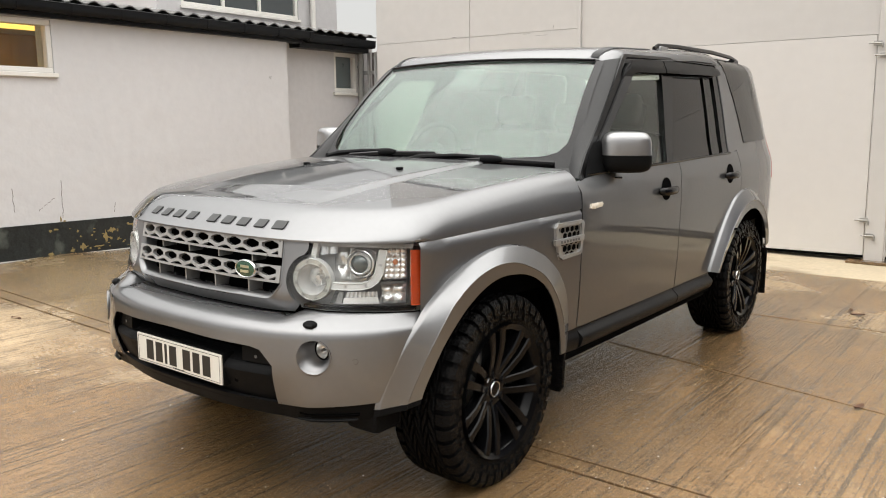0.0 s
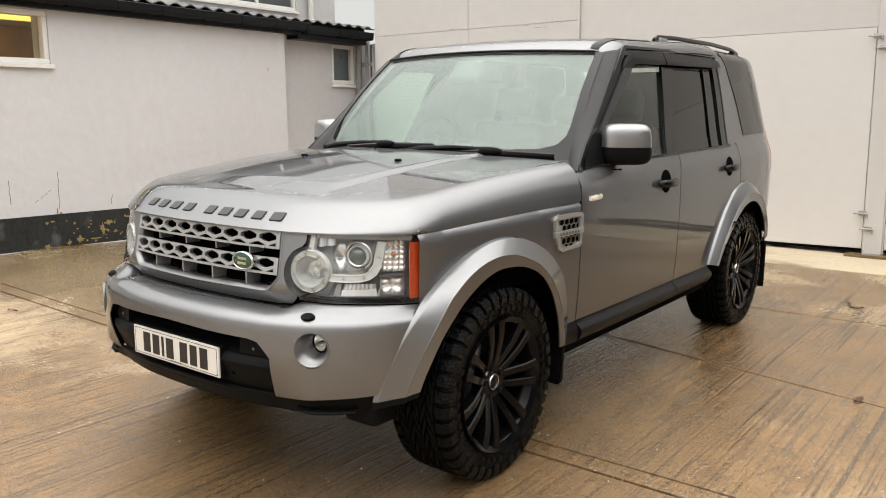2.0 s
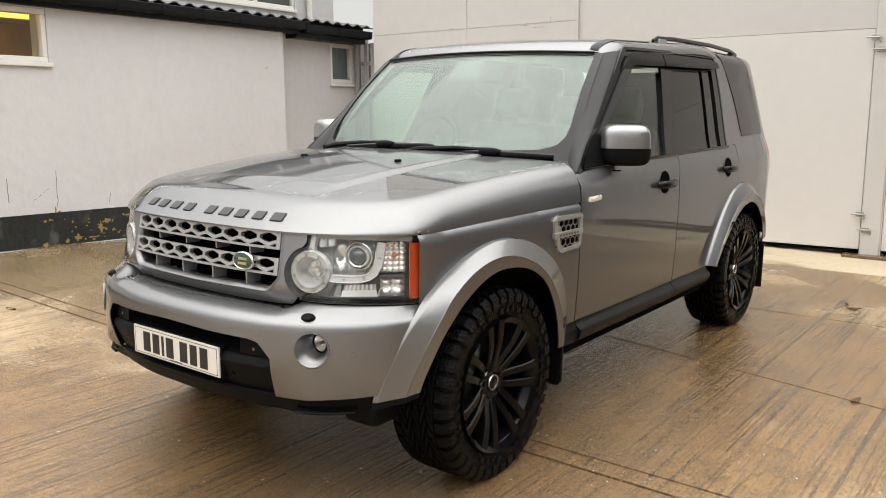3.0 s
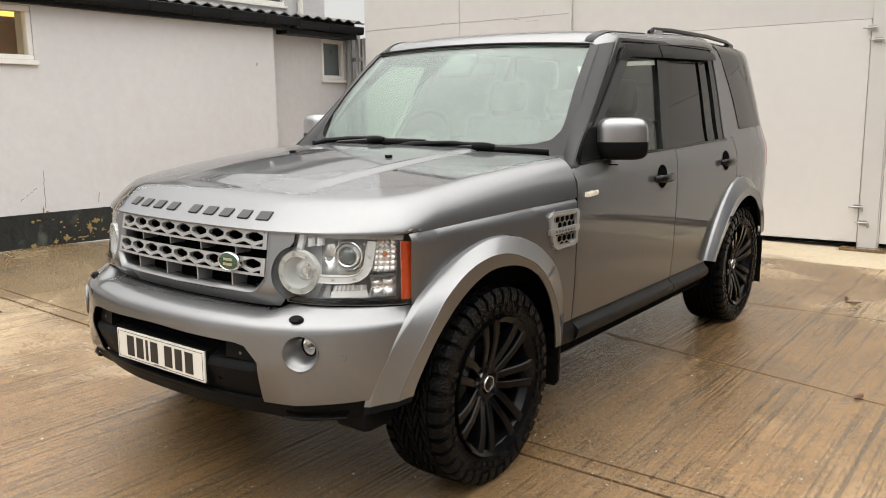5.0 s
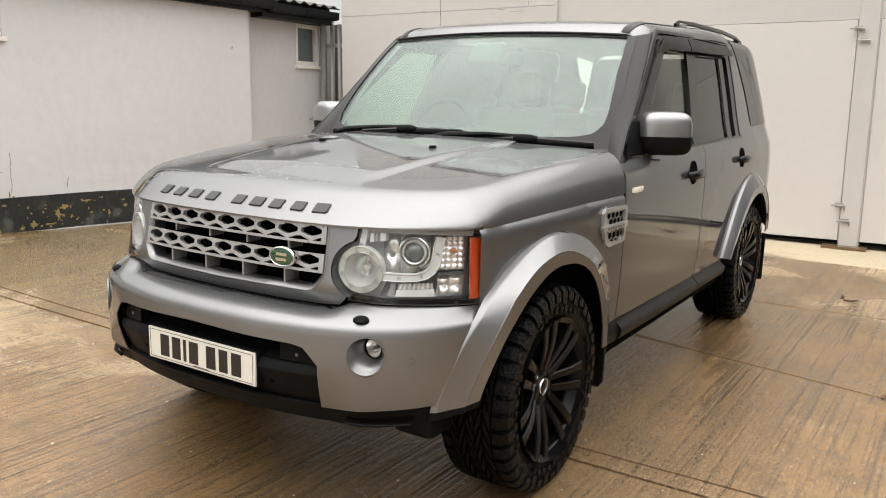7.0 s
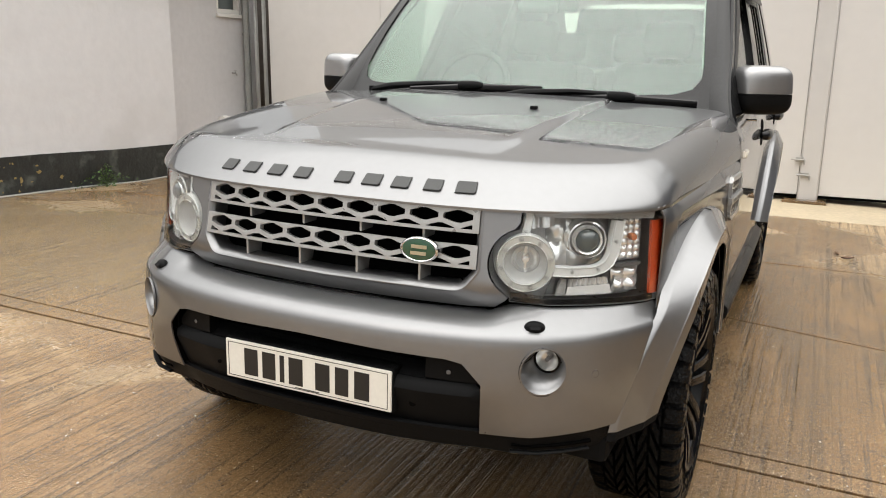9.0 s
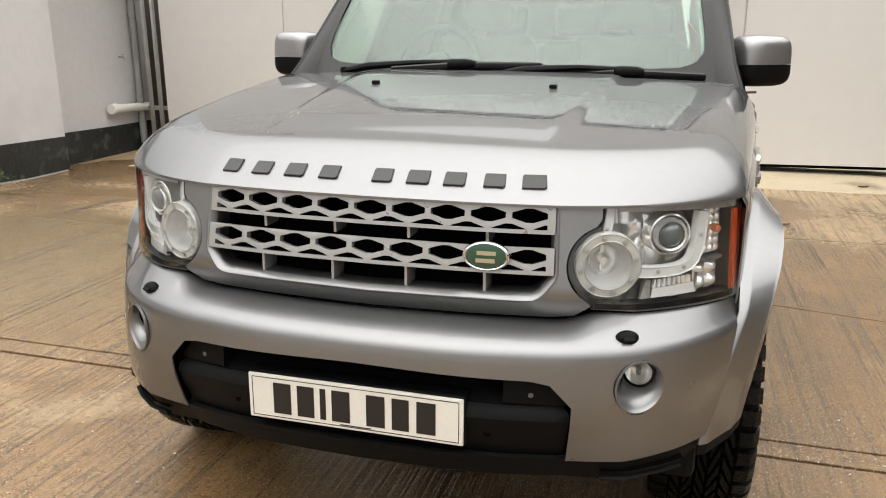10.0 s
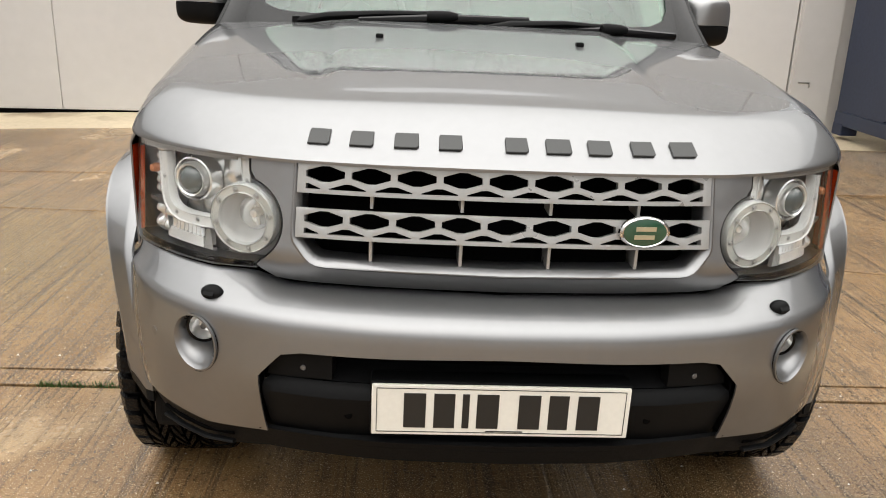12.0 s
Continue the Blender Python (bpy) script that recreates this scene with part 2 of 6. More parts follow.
def part(name, bm, material, parent=None, label="", angle=38, m=None):
    """Links a bmesh as one mesh object, under a thing or a part."""
    if m is not None:
        bm.transform(m)
    mesh = bpy.data.meshes.new(name)
    bm.to_mesh(mesh)
    bm.free()
    mesh.materials.append(material)
    smooth(mesh, angle)
    ob = new(name, mesh)
    if parent is not None:
        ob.parent = parent
        inv = Matrix.Identity(4)
        p = parent
        while p is not None:
            inv = inv @ p.matrix_basis.inverted() if p is parent else inv @ p.matrix_basis.inverted()
            p = p.parent
        ob.matrix_parent_inverse = Matrix.Identity(4)
        ob.matrix_basis = Matrix.Identity(4)
    if label:
        ob["label"] = label
    return ob


def thing(name, label, category, at=None, group="", kind=""):
    ob = new(name)
    if at is not None:
        ob.matrix_basis = at
    return tagged(ob, label, category, group, kind)


def join(*bms):
    """Joins bmeshes into the first."""
    first = bms[0]
    for other in bms[1:]:
        mesh = bpy.data.meshes.new("tmp")
        other.to_mesh(mesh)
        other.free()
        first.from_mesh(mesh)
        bpy.data.meshes.remove(mesh)
    return first


def mark_flat(bm):
    """Keeps the broad faces of a bevelled block plane."""
    layer = bm.faces.layers.int.new("flat")
    bm.normal_update()
    for f in bm.faces:
        f[layer] = int(max(abs(c) for c in f.normal) > 0.9995)


def box(x0, x1, y0, y1, z0, z1, bevel=0.0, seg=2, m=None):
    bm = bmesh.new()
    bmesh.ops.create_cube(bm, size=1, matrix=Matrix.Translation(((x0 + x1) / 2, (y0 + y1) / 2, (z0 + z1) / 2)) @ Matrix.Diagonal((x1 - x0, y1 - y0, z1 - z0, 1)))
    if bevel:
        bmesh.ops.bevel(bm, geom=bm.edges[:], offset=bevel, segments=seg, profile=0.5, affect="EDGES", clamp_overlap=True)
    mark_flat(bm)
    if m is not None:
        bm.transform(m)
    return bm


def lathe(profile, seg=48, m=None, close=False):
    """Turns (radius, height) points round z."""
    bm = bmesh.new()
    rings = []
    for r, h in profile:
        rings.append([bm.verts.new((r * math.cos(2 * math.pi * k / seg), r * math.sin(2 * math.pi * k / seg), h)) for k in range(seg)])
    for a, b in zip(rings, rings[1:] + ([rings[0]] if close else [])):
        for k in range(seg):
            bm.faces.new((a[k], a[(k + 1) % seg], b[(k + 1) % seg], b[k]))
    bmesh.ops.remove_doubles(bm, verts=bm.verts[:], dist=1e-6)
    bmesh.ops.recalc_face_normals(bm, faces=bm.faces[:])
    if m is not None:
        bm.transform(m)
    return bm


def tube(points, radius, seg=10, caps=True, flat=1.0):
    """A round bar along a line of points."""
    bm = bmesh.new()
    pts = [Vector(p) for p in points]
    rings = []
    for i, p in enumerate(pts):
        d = (pts[min(i + 1, len(pts) - 1)] - pts[max(i - 1, 0)]).normalized()
        side = d.cross(Vector((0, 0, 1)) if abs(d.z) < 0.9 else Vector((1, 0, 0))).normalized()
        up = side.cross(d)
        r = radius[i] if isinstance(radius, (list, tuple)) else radius
        rings.append([bm.verts.new(p + r * (math.cos(2 * math.pi * k / seg) * side + flat * math.sin(2 * math.pi * k / seg) * up)) for k in range(seg)])
    for a, b in zip(rings, rings[1:]):
        for k in range(seg):
            bm.faces.new((a[k], b[k], b[(k + 1) % seg], a[(k + 1) % seg]))
    if caps:
        bm.faces.new(rings[0])
        bm.faces.new(rings[-1][::-1])
    bmesh.ops.recalc_face_normals(bm, faces=bm.faces[:])
    return bm


def prism(outline, z0, z1, m=None, bevel=0.0, seg=2):
    """A flat outline (x, y) raised from z0 to z1."""
    bm = bmesh.new()
    lo = [bm.verts.new((x, y, z0)) for x, y in outline]
    hi = [bm.verts.new((x, y, z1)) for x, y in outline]
    k = len(outline)
    bm.faces.new(lo[::-1])
    top = bm.faces.new(hi)
    for i in range(k):
        bm.faces.new((lo[i], lo[(i + 1) % k], hi[(i + 1) % k], hi[i]))
    bmesh.ops.recalc_face_normals(bm, faces=bm.faces[:])
    if bevel:
        bmesh.ops.bevel(bm, geom=list(top.edges), offset=bevel, segments=seg, profile=0.5, affect="EDGES", clamp_overlap=True)
    mark_flat(bm)
    if m is not None:
        bm.transform(m)
    return bm


def inside(x, y, poly):
    hit, j = False, len(poly) - 1
    for i in range(len(poly)):
        (xi, yi), (xj, yj) = poly[i], poly[j]
        if (yi > y) != (yj > y) and x < (xj - xi) * (y - yi) / (yj - yi) + xi:
            hit = not hit
        j = i
    return hit


def dense(poly, step):
    pts = []
    for (ax, ay), (bx, by) in zip(poly, poly[1:] + poly[:1]):
        k = max(1, math.ceil(math.hypot(bx - ax, by - ay) / step))
        pts += [(ax + (bx - ax) * i / k, ay + (by - ay) * i / k) for i in range(k)]
    return pts


def skin(outline, fn, out, step=0.03, holes=(), thick=0.004, lip=0.0):
    """A panel: the outline, less its holes, laid on the surface fn(u, v) and given a thickness away from out."""
    from mathutils.geometry import delaunay_2d_cdt
    loops = [dense(list(p), step) for p in (outline, *holes)]
    pts, edges = [], []
    for loop in loops:
        k = len(pts)
        pts += loop
        edges += [(k + i, k + (i + 1) % len(loop)) for i in range(len(loop))]
    us, vs = [p[0] for p in outline], [p[1] for p in outline]
    rim = np.array(pts)
    for i in range(int((max(us) - min(us)) / step) + 1):
        for j in range(int((max(vs) - min(vs)) / step) + 1):
            u, v = min(us) + (i + 0.5) * step, min(vs) + (j + 0.5) * step
            if inside(u, v, outline) and not any(inside(u, v, h) for h in holes) and np.min(np.hypot(rim[:, 0] - u, rim[:, 1] - v)) > 0.45 * step:
                pts.append((u, v))
    vo, _, fo, *_ = delaunay_2d_cdt([Vector(p) for p in pts], edges, [], 0, 1e-6)
    bm = bmesh.new()
    verts = [bm.verts.new(fn(p[0], p[1])) for p in vo]
    for f in fo:
        cu, cv = sum(vo[i][0] for i in f) / len(f), sum(vo[i][1] for i in f) / len(f)
        if inside(cu, cv, outline) and not any(inside(cu, cv, h) for h in holes):
            bm.faces.new([verts[i] for i in f])
    for v in [v for v in bm.verts if not v.link_faces]:
        bm.verts.remove(v)
    bm.normal_update()
    o = Vector(out)
    if sum((f.normal.dot(o) * f.calc_area() for f in bm.faces)) < 0:
        bmesh.ops.reverse_faces(bm, faces=bm.faces[:])
        bm.normal_update()
    if lip:
        for v in bm.verts:
            if v.is_boundary:
                v.co -= v.normal * lip
    if thick:
        border = [e for e in bm.edges if e.is_boundary]
        twin = {v: bm.verts.new(v.co - v.normal * thick) for v in bm.verts[:]}
        faces = bm.faces[:]
        for e in border:
            f = e.link_faces[0]
            a, b = e.verts
            loop = [l for l in f.loops if l.edge == e][0]
            a, b = loop.vert, loop.link_loop_next.vert
            bm.faces.new((b, a, twin[a], twin[b]))
        for f in faces:
            bm.faces.new([twin[v] for v in reversed(f.verts)])
        bm.normal_update()
    return bm


def sheet(fn, nu, nv, thick):
    """An even grid on fn(u, v), u from -1 to 1 and v from 0 to 1, with a thickness below it."""
    bm = bmesh.new()
    top = [[bm.verts.new(fn(-1 + 2 * i / nu, j / nv)) for j in range(nv + 1)] for i in range(nu + 1)]
    low = [[bm.verts.new(v.co - Vector((0, 0, thick))) for v in row] for row in top]
    for i in range(nu):
        for j in range(nv):
            bm.faces.new((top[i][j], top[i + 1][j], top[i + 1][j + 1], top[i][j + 1]))
            bm.faces.new((low[i][j], low[i][j + 1], low[i + 1][j + 1], low[i + 1][j]))
    for i in range(nu):
        bm.faces.new((top[i + 1][0], top[i][0], low[i][0], low[i + 1][0]))
        bm.faces.new((top[i][nv], top[i + 1][nv], low[i + 1][nv], low[i][nv]))
    for j in range(nv):
        bm.faces.new((top[0][j], top[0][j + 1], low[0][j + 1], low[0][j]))
        bm.faces.new((top[nu][j + 1], top[nu][j], low[nu][j], low[nu][j + 1]))
    bm.normal_update()
    return bm


def curve(points):
    """A smooth line through (x, y) points."""
    xs, ys = np.array([p[0] for p in points], float), np.array([p[1] for p in points], float)
    d = np.diff(ys) / np.diff(xs)
    s = np.concatenate(([d[0]], [0 if a * b <= 0 else 2 * a * b / (a + b) for a, b in zip(d, d[1:])], [d[-1]]))

    def f(x):
        x = min(max(x, xs[0]), xs[-1])
        i = min(int(np.searchsorted(xs, x, side="right")) - 1, len(xs) - 2)
        h = xs[i + 1] - xs[i]
        t = (x - xs[i]) / h
        return float((1 + 2 * t) * (1 - t) ** 2 * ys[i] + t * (1 - t) ** 2 * h * s[i] + t * t * (3 - 2 * t) * ys[i + 1] + t * t * (t - 1) * h * s[i + 1])
    return f


def ellipse(cx, cy, rx, ry, k=28):
    return [(cx + rx * math.cos(2 * math.pi * i / k), cy + ry * math.sin(2 * math.pi * i / k)) for i in range(k)]

# ---- the yard: everything built hangs on the walls' own bearing, 1.7 degrees off the car's ----
YARD = pose(0, 0, 0, 0, 0, 1.7)
FALL = pose(0, 0, 0.0134, 0, 0.85, 0)  # the yard falls gently to the car's left


def setting(name, bm, material, label, category="", m=YARD, angle=38):
    ob = part(name, bm, material, None, "", angle)
    ob.matrix_basis = m
    return tagged(ob, label, category or name.split("_")[0], kind="structure")


def grid_sheet(xs, ys, z):
    bm = bmesh.new()
    v = [[bm.verts.new((x, y, z)) for y in ys] for x in xs]
    for i in range(len(xs) - 1):
        for j in range(len(ys) - 1):
            bm.faces.new((v[i][j], v[i + 1][j], v[i + 1][j + 1], v[i][j + 1]))
    return bm


ground = setting("ground", grid_sheet([-400, -60, -12, 12, 60, 400], [-400, -60, -12, 12, 60, 400], -0.12), JOINT, "dark dirt-filled ground under the brushed concrete yard", "ground", FALL)

# back wall with big sliding doors, local axes: x along the wall, y away from the car
BACK = pose(1.02, 6.2, 0, 0, 0, 1.7)


def wall_sheet(holes, x0, x1, z0, z1, thick):
    """An upright wall in local x and z, its face at y = 0, thick towards +y, with openings cut through."""
    xs = sorted({x0, x1, *[h[0] for h in holes], *[h[1] for h in holes]})
    zs = sorted({z0, z1, *[h[2] for h in holes], *[h[3] for h in holes]})
    bm = bmesh.new()
    solid = {}
    for i in range(len(xs) - 1):
        for k in range(len(zs) - 1):
            cx, cz = (xs[i] + xs[i + 1]) / 2, (zs[k] + zs[k + 1]) / 2
            solid[i, k] = not any(a < cx < b and c < cz < d for a, b, c, d in holes)
    cache = {}

    def vert(i, k, y):
        if (i, k, y) not in cache:
            cache[i, k, y] = bm.verts.new((xs[i], y, zs[k]))
        return cache[i, k, y]
    for (i, k), s in solid.items():
        if not s:
            continue
        for y in (0, thick):
            bm.faces.new([vert(a, b, y) for a, b in ((i, k), (i + 1, k), (i + 1, k + 1), (i, k + 1))])
        for (di, dk), (p, q) in {(-1, 0): ((i, k), (i, k + 1)), (1, 0): ((i + 1, k), (i + 1, k + 1)), (0, -1): ((i, k), (i + 1, k)), (0, 1): ((i, k + 1), (i + 1, k + 1))}.items():
            if not solid.get((i + di, k + dk), False):
                bm.faces.new([vert(*p, 0), vert(*q, 0), vert(*q, thick), vert(*p, thick)])
    bmesh.ops.recalc_face_normals(bm, faces=bm.faces[:])
    return bm


# back building: cladding above, sliding doors below, a steel post
setting("wall_north", wall_sheet([(-3.056, 0.012, -0.12, 2.176), (0.2, 2.85, -0.12, 2.176)], -6.15, 3.45, -0.12, 5.2, 0.25), CLAD, "tall white painted cladding wall of the back building", "wall", BACK)
setting("wall_north_side", box(-6.15, -5.95, 0.25, 8, 0, 5.2), CLAD, "white painted side wall of the back building", "wall", BACK)
for a, b, nm in ((-6.145, -4.61, "sheet"), (-4.603, -3.102, "sheet")):
    for z0, z1 in ((0.06, 2.455), (2.459, 5.19)):
        setting("trim_sheet", box(a, b, -0.012, -0.001, z0, z1, 0.003), CLAD, "flat white painted wall sheet with a thin open seam", "wall panel", BACK)
# near-black strip painted as the shade in the gap
setting("trim_gap", box(-6.14, -3.10, -0.006, -0.001, 0.0, 0.057), VOID, "near-black strip for the shade in the gap under the wall sheets", "gap", BACK)
setting("trim_strip", box(-3.099, -3.055, -0.035, -0.002, 0.04, 5.2, 0.006), CLAD, "narrow white painted cover strip on the wall", "trim", BACK)


def big_door(name, x0, x1, label):
    d = thing(name, label, "door", BACK, kind="structure")
    part("door_leaf", box(x0, x1, 0.0, 0.05, 0.072, 2.172, 0.002), DOORW, d)
    # the gap's shade under the leaf, built as a near-black strip
    part("bottom_rail", box(x0, x1, 0.01, 0.045, 0.045, 0.070, 0.003), VOID, d, "near-black strip for the shaded gap under the door")
    return d


big_door("door_1", -3.052, 0.008, "large closed white painted steel door with a dark gap below")
door_2 = big_door("door_2", 0.203, 1.592, "closed white painted steel door with bolts")
big_door("door_3", 1.60, 2.83, "closed white painted steel door beside a blue container")
setting("trim_post", box(0.02, 0.19, -0.03, 0.12, 0.02, 5.2, 0.008), CLAD, "white painted steel door post", "post", BACK)
setting("trim_jamb", box(2.86, 3.3, -0.05, 0.2, 0.02, 5.2, 0.01), CLAD, "white painted steel door jamb", "post", BACK)
setting("trim_foot", box(-0.12, 0.28, -0.14, 0.0, 0.0, 0.03, 0.006), CONCRETE, "pale concrete foot under the door post", "base", BACK)
setting("wall_north_inner", box(-3.2, 3.0, 0.3, 0.35, 0, 2.4), VOID, "near-black board for the dark space behind the doors", "wall", BACK)

# left building: white render over a black plinth, a recess with a small window, lean-to roof and upper storey
# local axes: x along the wall (towards the back building), y into the building
SIDE = pose(-5.4, 2.03, 0.085, 0, 0, 91.7)
setting("wall_west", wall_sheet([(-1.75, -0.43, 1.83, 2.33)], -9.0, 2.66, -0.25, 2.42, 0.3), RENDERW, "white painted rendered wall with hairline cracks", "wall", SIDE)
setting("wall_west_recess", wall_sheet([(3.735, 4.20, 1.755, 2.30)], 2.60, 4.55, -0.25, 2.40, 0.3), RENDERG, "pale grey painted rendered wall set back", "wall", SIDE @ pose(0, 0.2, 0))
setting("wall_west_upper", wall_sheet([(2.6, 4.85, 2.98, 3.62)], 2.2, 5.75, 2.5, 3.9, 0.3), RENDERG, "pale grey rendered upper storey wall", "wall", SIDE @ pose(0, 2.0, 0))
setting("wall_west_upper_return", box(5.45, 5.75, 2.3, 9, 0, 3.9), RENDERG, "pale grey rendered end wall of the upper storey", "wall", SIDE)
setting("wall_west_upper_end", box(2.2, 2.5, 2.3, 9, 0, 3.9), RENDERG, "pale grey rendered side wall of the upper storey", "wall", SIDE)
setting("wall_west_rear", box(-9, 2.2, 2.0, 2.2, 0, 2.79), RENDERG, "plain rendered wall behind the lean-to roof", "wall", SIDE)
setting("roof_upper", box(2.0, 5.95, 1.8, 9, 3.905, 4.05, 0.02), SHEET, "grey flat roof of the upper storey", "roof", SIDE)
FLAT = Matrix(((1, 0, 0, 0), (0, 0, 1, 0), (0, 1, 0, 0), (0, 0, 0, 1)))  # lays an outline (x, z) upright on a wall
setting("baseboard_plinth", prism([(-9, -0.25), (2.663, -0.25), (2.663, 0.263), (1.77, 0.288), (0.8, 0.338), (0.2, 0.357), (-1.1, 0.378), (-9, 0.42)], -0.012, 0.0, FLAT), PLINTH, "black bitumen painted plinth, flaking", "plinth", SIDE)
setting("baseboard_recess", prism([(2.663, -0.25), (4.5, -0.25), (4.5, 0.245), (3.7, 0.248), (2.663, 0.272)], 0.188, 0.2, FLAT), PLINTH, "black bitumen painted plinth in the recess", "plinth", SIDE)
setting("trim_fascia", box(-9, 2.9, -0.06, 0.1, 2.345, 2.42, 0.004), GUTTER, "black painted fascia board under the gutter", "fascia", SIDE)
setting("trim_fascia_end", box(2.9, 4.25, 0.0, 0.25, 2.30, 2.40, 0.004), GUTTER, "black painted fascia board at the recess", "fascia", SIDE)

setting("trim_eaves", box(-9, 4.28, 0.06, 0.10, 2.40, 2.532, 0.003), GUTTER, "black painted eaves board closing the space under the roof sheets", "board", SIDE)


def gutter(x0, x1, y, z, label):
    g = thing("gutter", label, "gutter", SIDE)
    prof = [(-0.074, 0.012), (-0.074, -0.030), (-0.068, -0.066), (-0.050, -0.084), (0.050, -0.084), (0.066, -0.070), (0.072, 0.012)]

    def channel(xa, xb, grow):
        bm = bmesh.new()
        line = [(p * grow, q * grow if q < 0 else q) for p, q in prof] + [(p * (grow - 0.07), q * (grow - 0.07) if q < 0 else q) for p, q in prof[::-1]]
        rows = [[bm.verts.new((x, y + p, z + q)) for p, q in line] for x in (xa, xb)]
        k = len(line)
        for i in range(k):
            bm.faces.new((rows[0][i], rows[0][(i + 1) % k], rows[1][(i + 1) % k], rows[1][i]))
        bm.faces.new(rows[0])
        bm.faces.new(rows[1][::-1])
        bmesh.ops.recalc_face_normals(bm, faces=bm.faces[:])
        return bm
    part("channel", channel(x0, x1, 1.0), GUTTER, g)
    part("bead", tube([(x0, y - 0.074, z + 0.012), (x1, y - 0.074, z + 0.012)], 0.007, 8), GUTTER, g)
    n = max(2, int((x1 - x0) / 0.52))
    for i in range(n + 1):
        x = x0 + 0.05 + (x1 - x0 - 0.1) * i / n
        part("bracket", channel(x - 0.016, x + 0.016, 1.08), GUTTER, g)
    return g


gutter(-8.9, 2.98, -0.10, 2.47, "black plastic half-round gutter along the lean-to roof")
gutter(2.96, 4.3, -0.02, 2.45, "black plastic half-round gutter over the recess")

# corrugated lean-to roof
bm = bmesh.new()
xs = np.arange(-9, 4.35, 0.022)
rows = []
for s in (0, 1):
    y, z = ((-0.08, 2.535), (2.02, 2.80))[s]
    rows.append([bm.verts.new((x, y, z + 0.017 * math.cos(2 * math.pi * x / 0.20))) for x in xs])
for i in range(len(xs) - 1):
    bm.faces.new((rows[0][i], rows[0][i + 1], rows[1][i + 1], rows[1][i]))
e = bmesh.ops.extrude_face_region(bm, geom=bm.faces[:])
for v in [g for g in e["geom"] if isinstance(g, bmesh.types.BMVert)]:
    v.co.z -= 0.012
bmesh.ops.recalc_face_normals(bm, faces=bm.faces[:])
setting("roof_lean_to", bm, SHEET, "weathered grey corrugated sheet roof", "roof", SIDE, 60)
setting("ceiling_lean_to", box(-8.9, 4.2, 0.31, 1.95, 2.38, 2.41), RENDERG, "plain ceiling inside the lean-to", "ceiling", SIDE)
setting("wall_west_inner", box(-8.9, 4.2, 1.9, 1.98, 0.0, 2.4), mat("dim_room_paint", (0.30, 0.20, 0.07), 0.8, 0, 0.6, 3.5), "dim room wall seen through the window", "wall", SIDE)


def window(name, x0, x1, z0, z1, m, label, panes, sill=True, glass=None, fr=0.055):
    w = thing(name, label, "window", m, kind="structure")
    for nm, b in (("frame_top", (x0, x1, 0.01, 0.09, z1 - fr, z1)), ("frame_bottom", (x0, x1, 0.01, 0.09, z0, z0 + fr)),
                  ("frame_side", (x0, x0 + fr, 0.012, 0.088, z0 + fr, z1 - fr)), ("frame_side", (x1 - fr, x1, 0.012, 0.088, z0 + fr, z1 - fr))):
        part(nm, box(*b, 0.008), UPVC, w)
    for a in panes[1:-1]:
        part("mullion", box(a - fr / 2, a + fr / 2, 0.014, 0.086, z0 + fr, z1 - fr, 0.006), UPVC, w)
    for a, b in zip(panes, panes[1:]):
        p = part("pane", box(a + fr * 0.45, b - fr * 0.45, 0.045, 0.052, z0 + fr * 0.9, z1 - fr * 0.9), glass or DARKPANE, w)
        p.visible_shadow = False
    if sill:
        part("window_sill", box(x0 - 0.03, x1 + 0.025, -0.035, 0.05, z0 - 0.045, z0 - 0.003, 0.006), UPVC, w)
    return w


window("window_1", -1.75, -0.43, 1.83, 2.33, SIDE, "white plastic window with a lit room behind", (-1.70, -1.09, -0.485), fr=0.05)
window("window_2", 3.735, 4.20, 1.755, 2.30, SIDE @ pose(0, 0.2, 0), "small white plastic window with frosted grey pane", (3.79, 4.145), glass=mat("frosted_pane", (0.10, 0.12, 0.12), 0.3, 0.0, 0.1, coat=0.6))
window("window_3", 2.6, 4.85, 2.98, 3.62, SIDE @ pose(0, 2.0, 0), "white plastic upstairs window with three panes", (2.65, 3.35, 4.05, 4.8), glass=mat("dark_upstairs_pane", (0.05, 0.06, 0.065), 0.12, 0.0, 0.1, coat=1.0))
# strip lamp glowing inside window_1's room
lamp_room = thing("strip_lamp", "glowing warm strip lamp under the ceiling of the room", "lamp", SIDE)
glow = bpy.data.materials.new("warm_tube")
glow.use_nodes = True
glow.node_tree.nodes["Principled BSDF"].inputs["Emission Color"].default_value = (1.0, 0.60, 0.10, 1)
glow.node_tree.nodes["Principled BSDF"].inputs["Emission Strength"].default_value = 1.9
part("tube", tube([(-1.7, 0.42, 2.292), (-0.37, 0.42, 2.292)], 0.026), glow, lamp_room)
strip = new("strip_light", bpy.data.lights.new("strip_light", "AREA"))
strip.data.shape, strip.data.size, strip.data.size_y, strip.data.energy, strip.data.color = "RECTANGLE", 1.3, 0.08, 16.0, (1.0, 0.62, 0.16)
strip.matrix_world = SIDE @ pose(-1.0, 0.60, 2.25, 35, 0, 0)
part("housing", box(-1.75, -0.34, 0.38, 0.46, 2.312, 2.378, 0.004), UPVC, lamp_room)

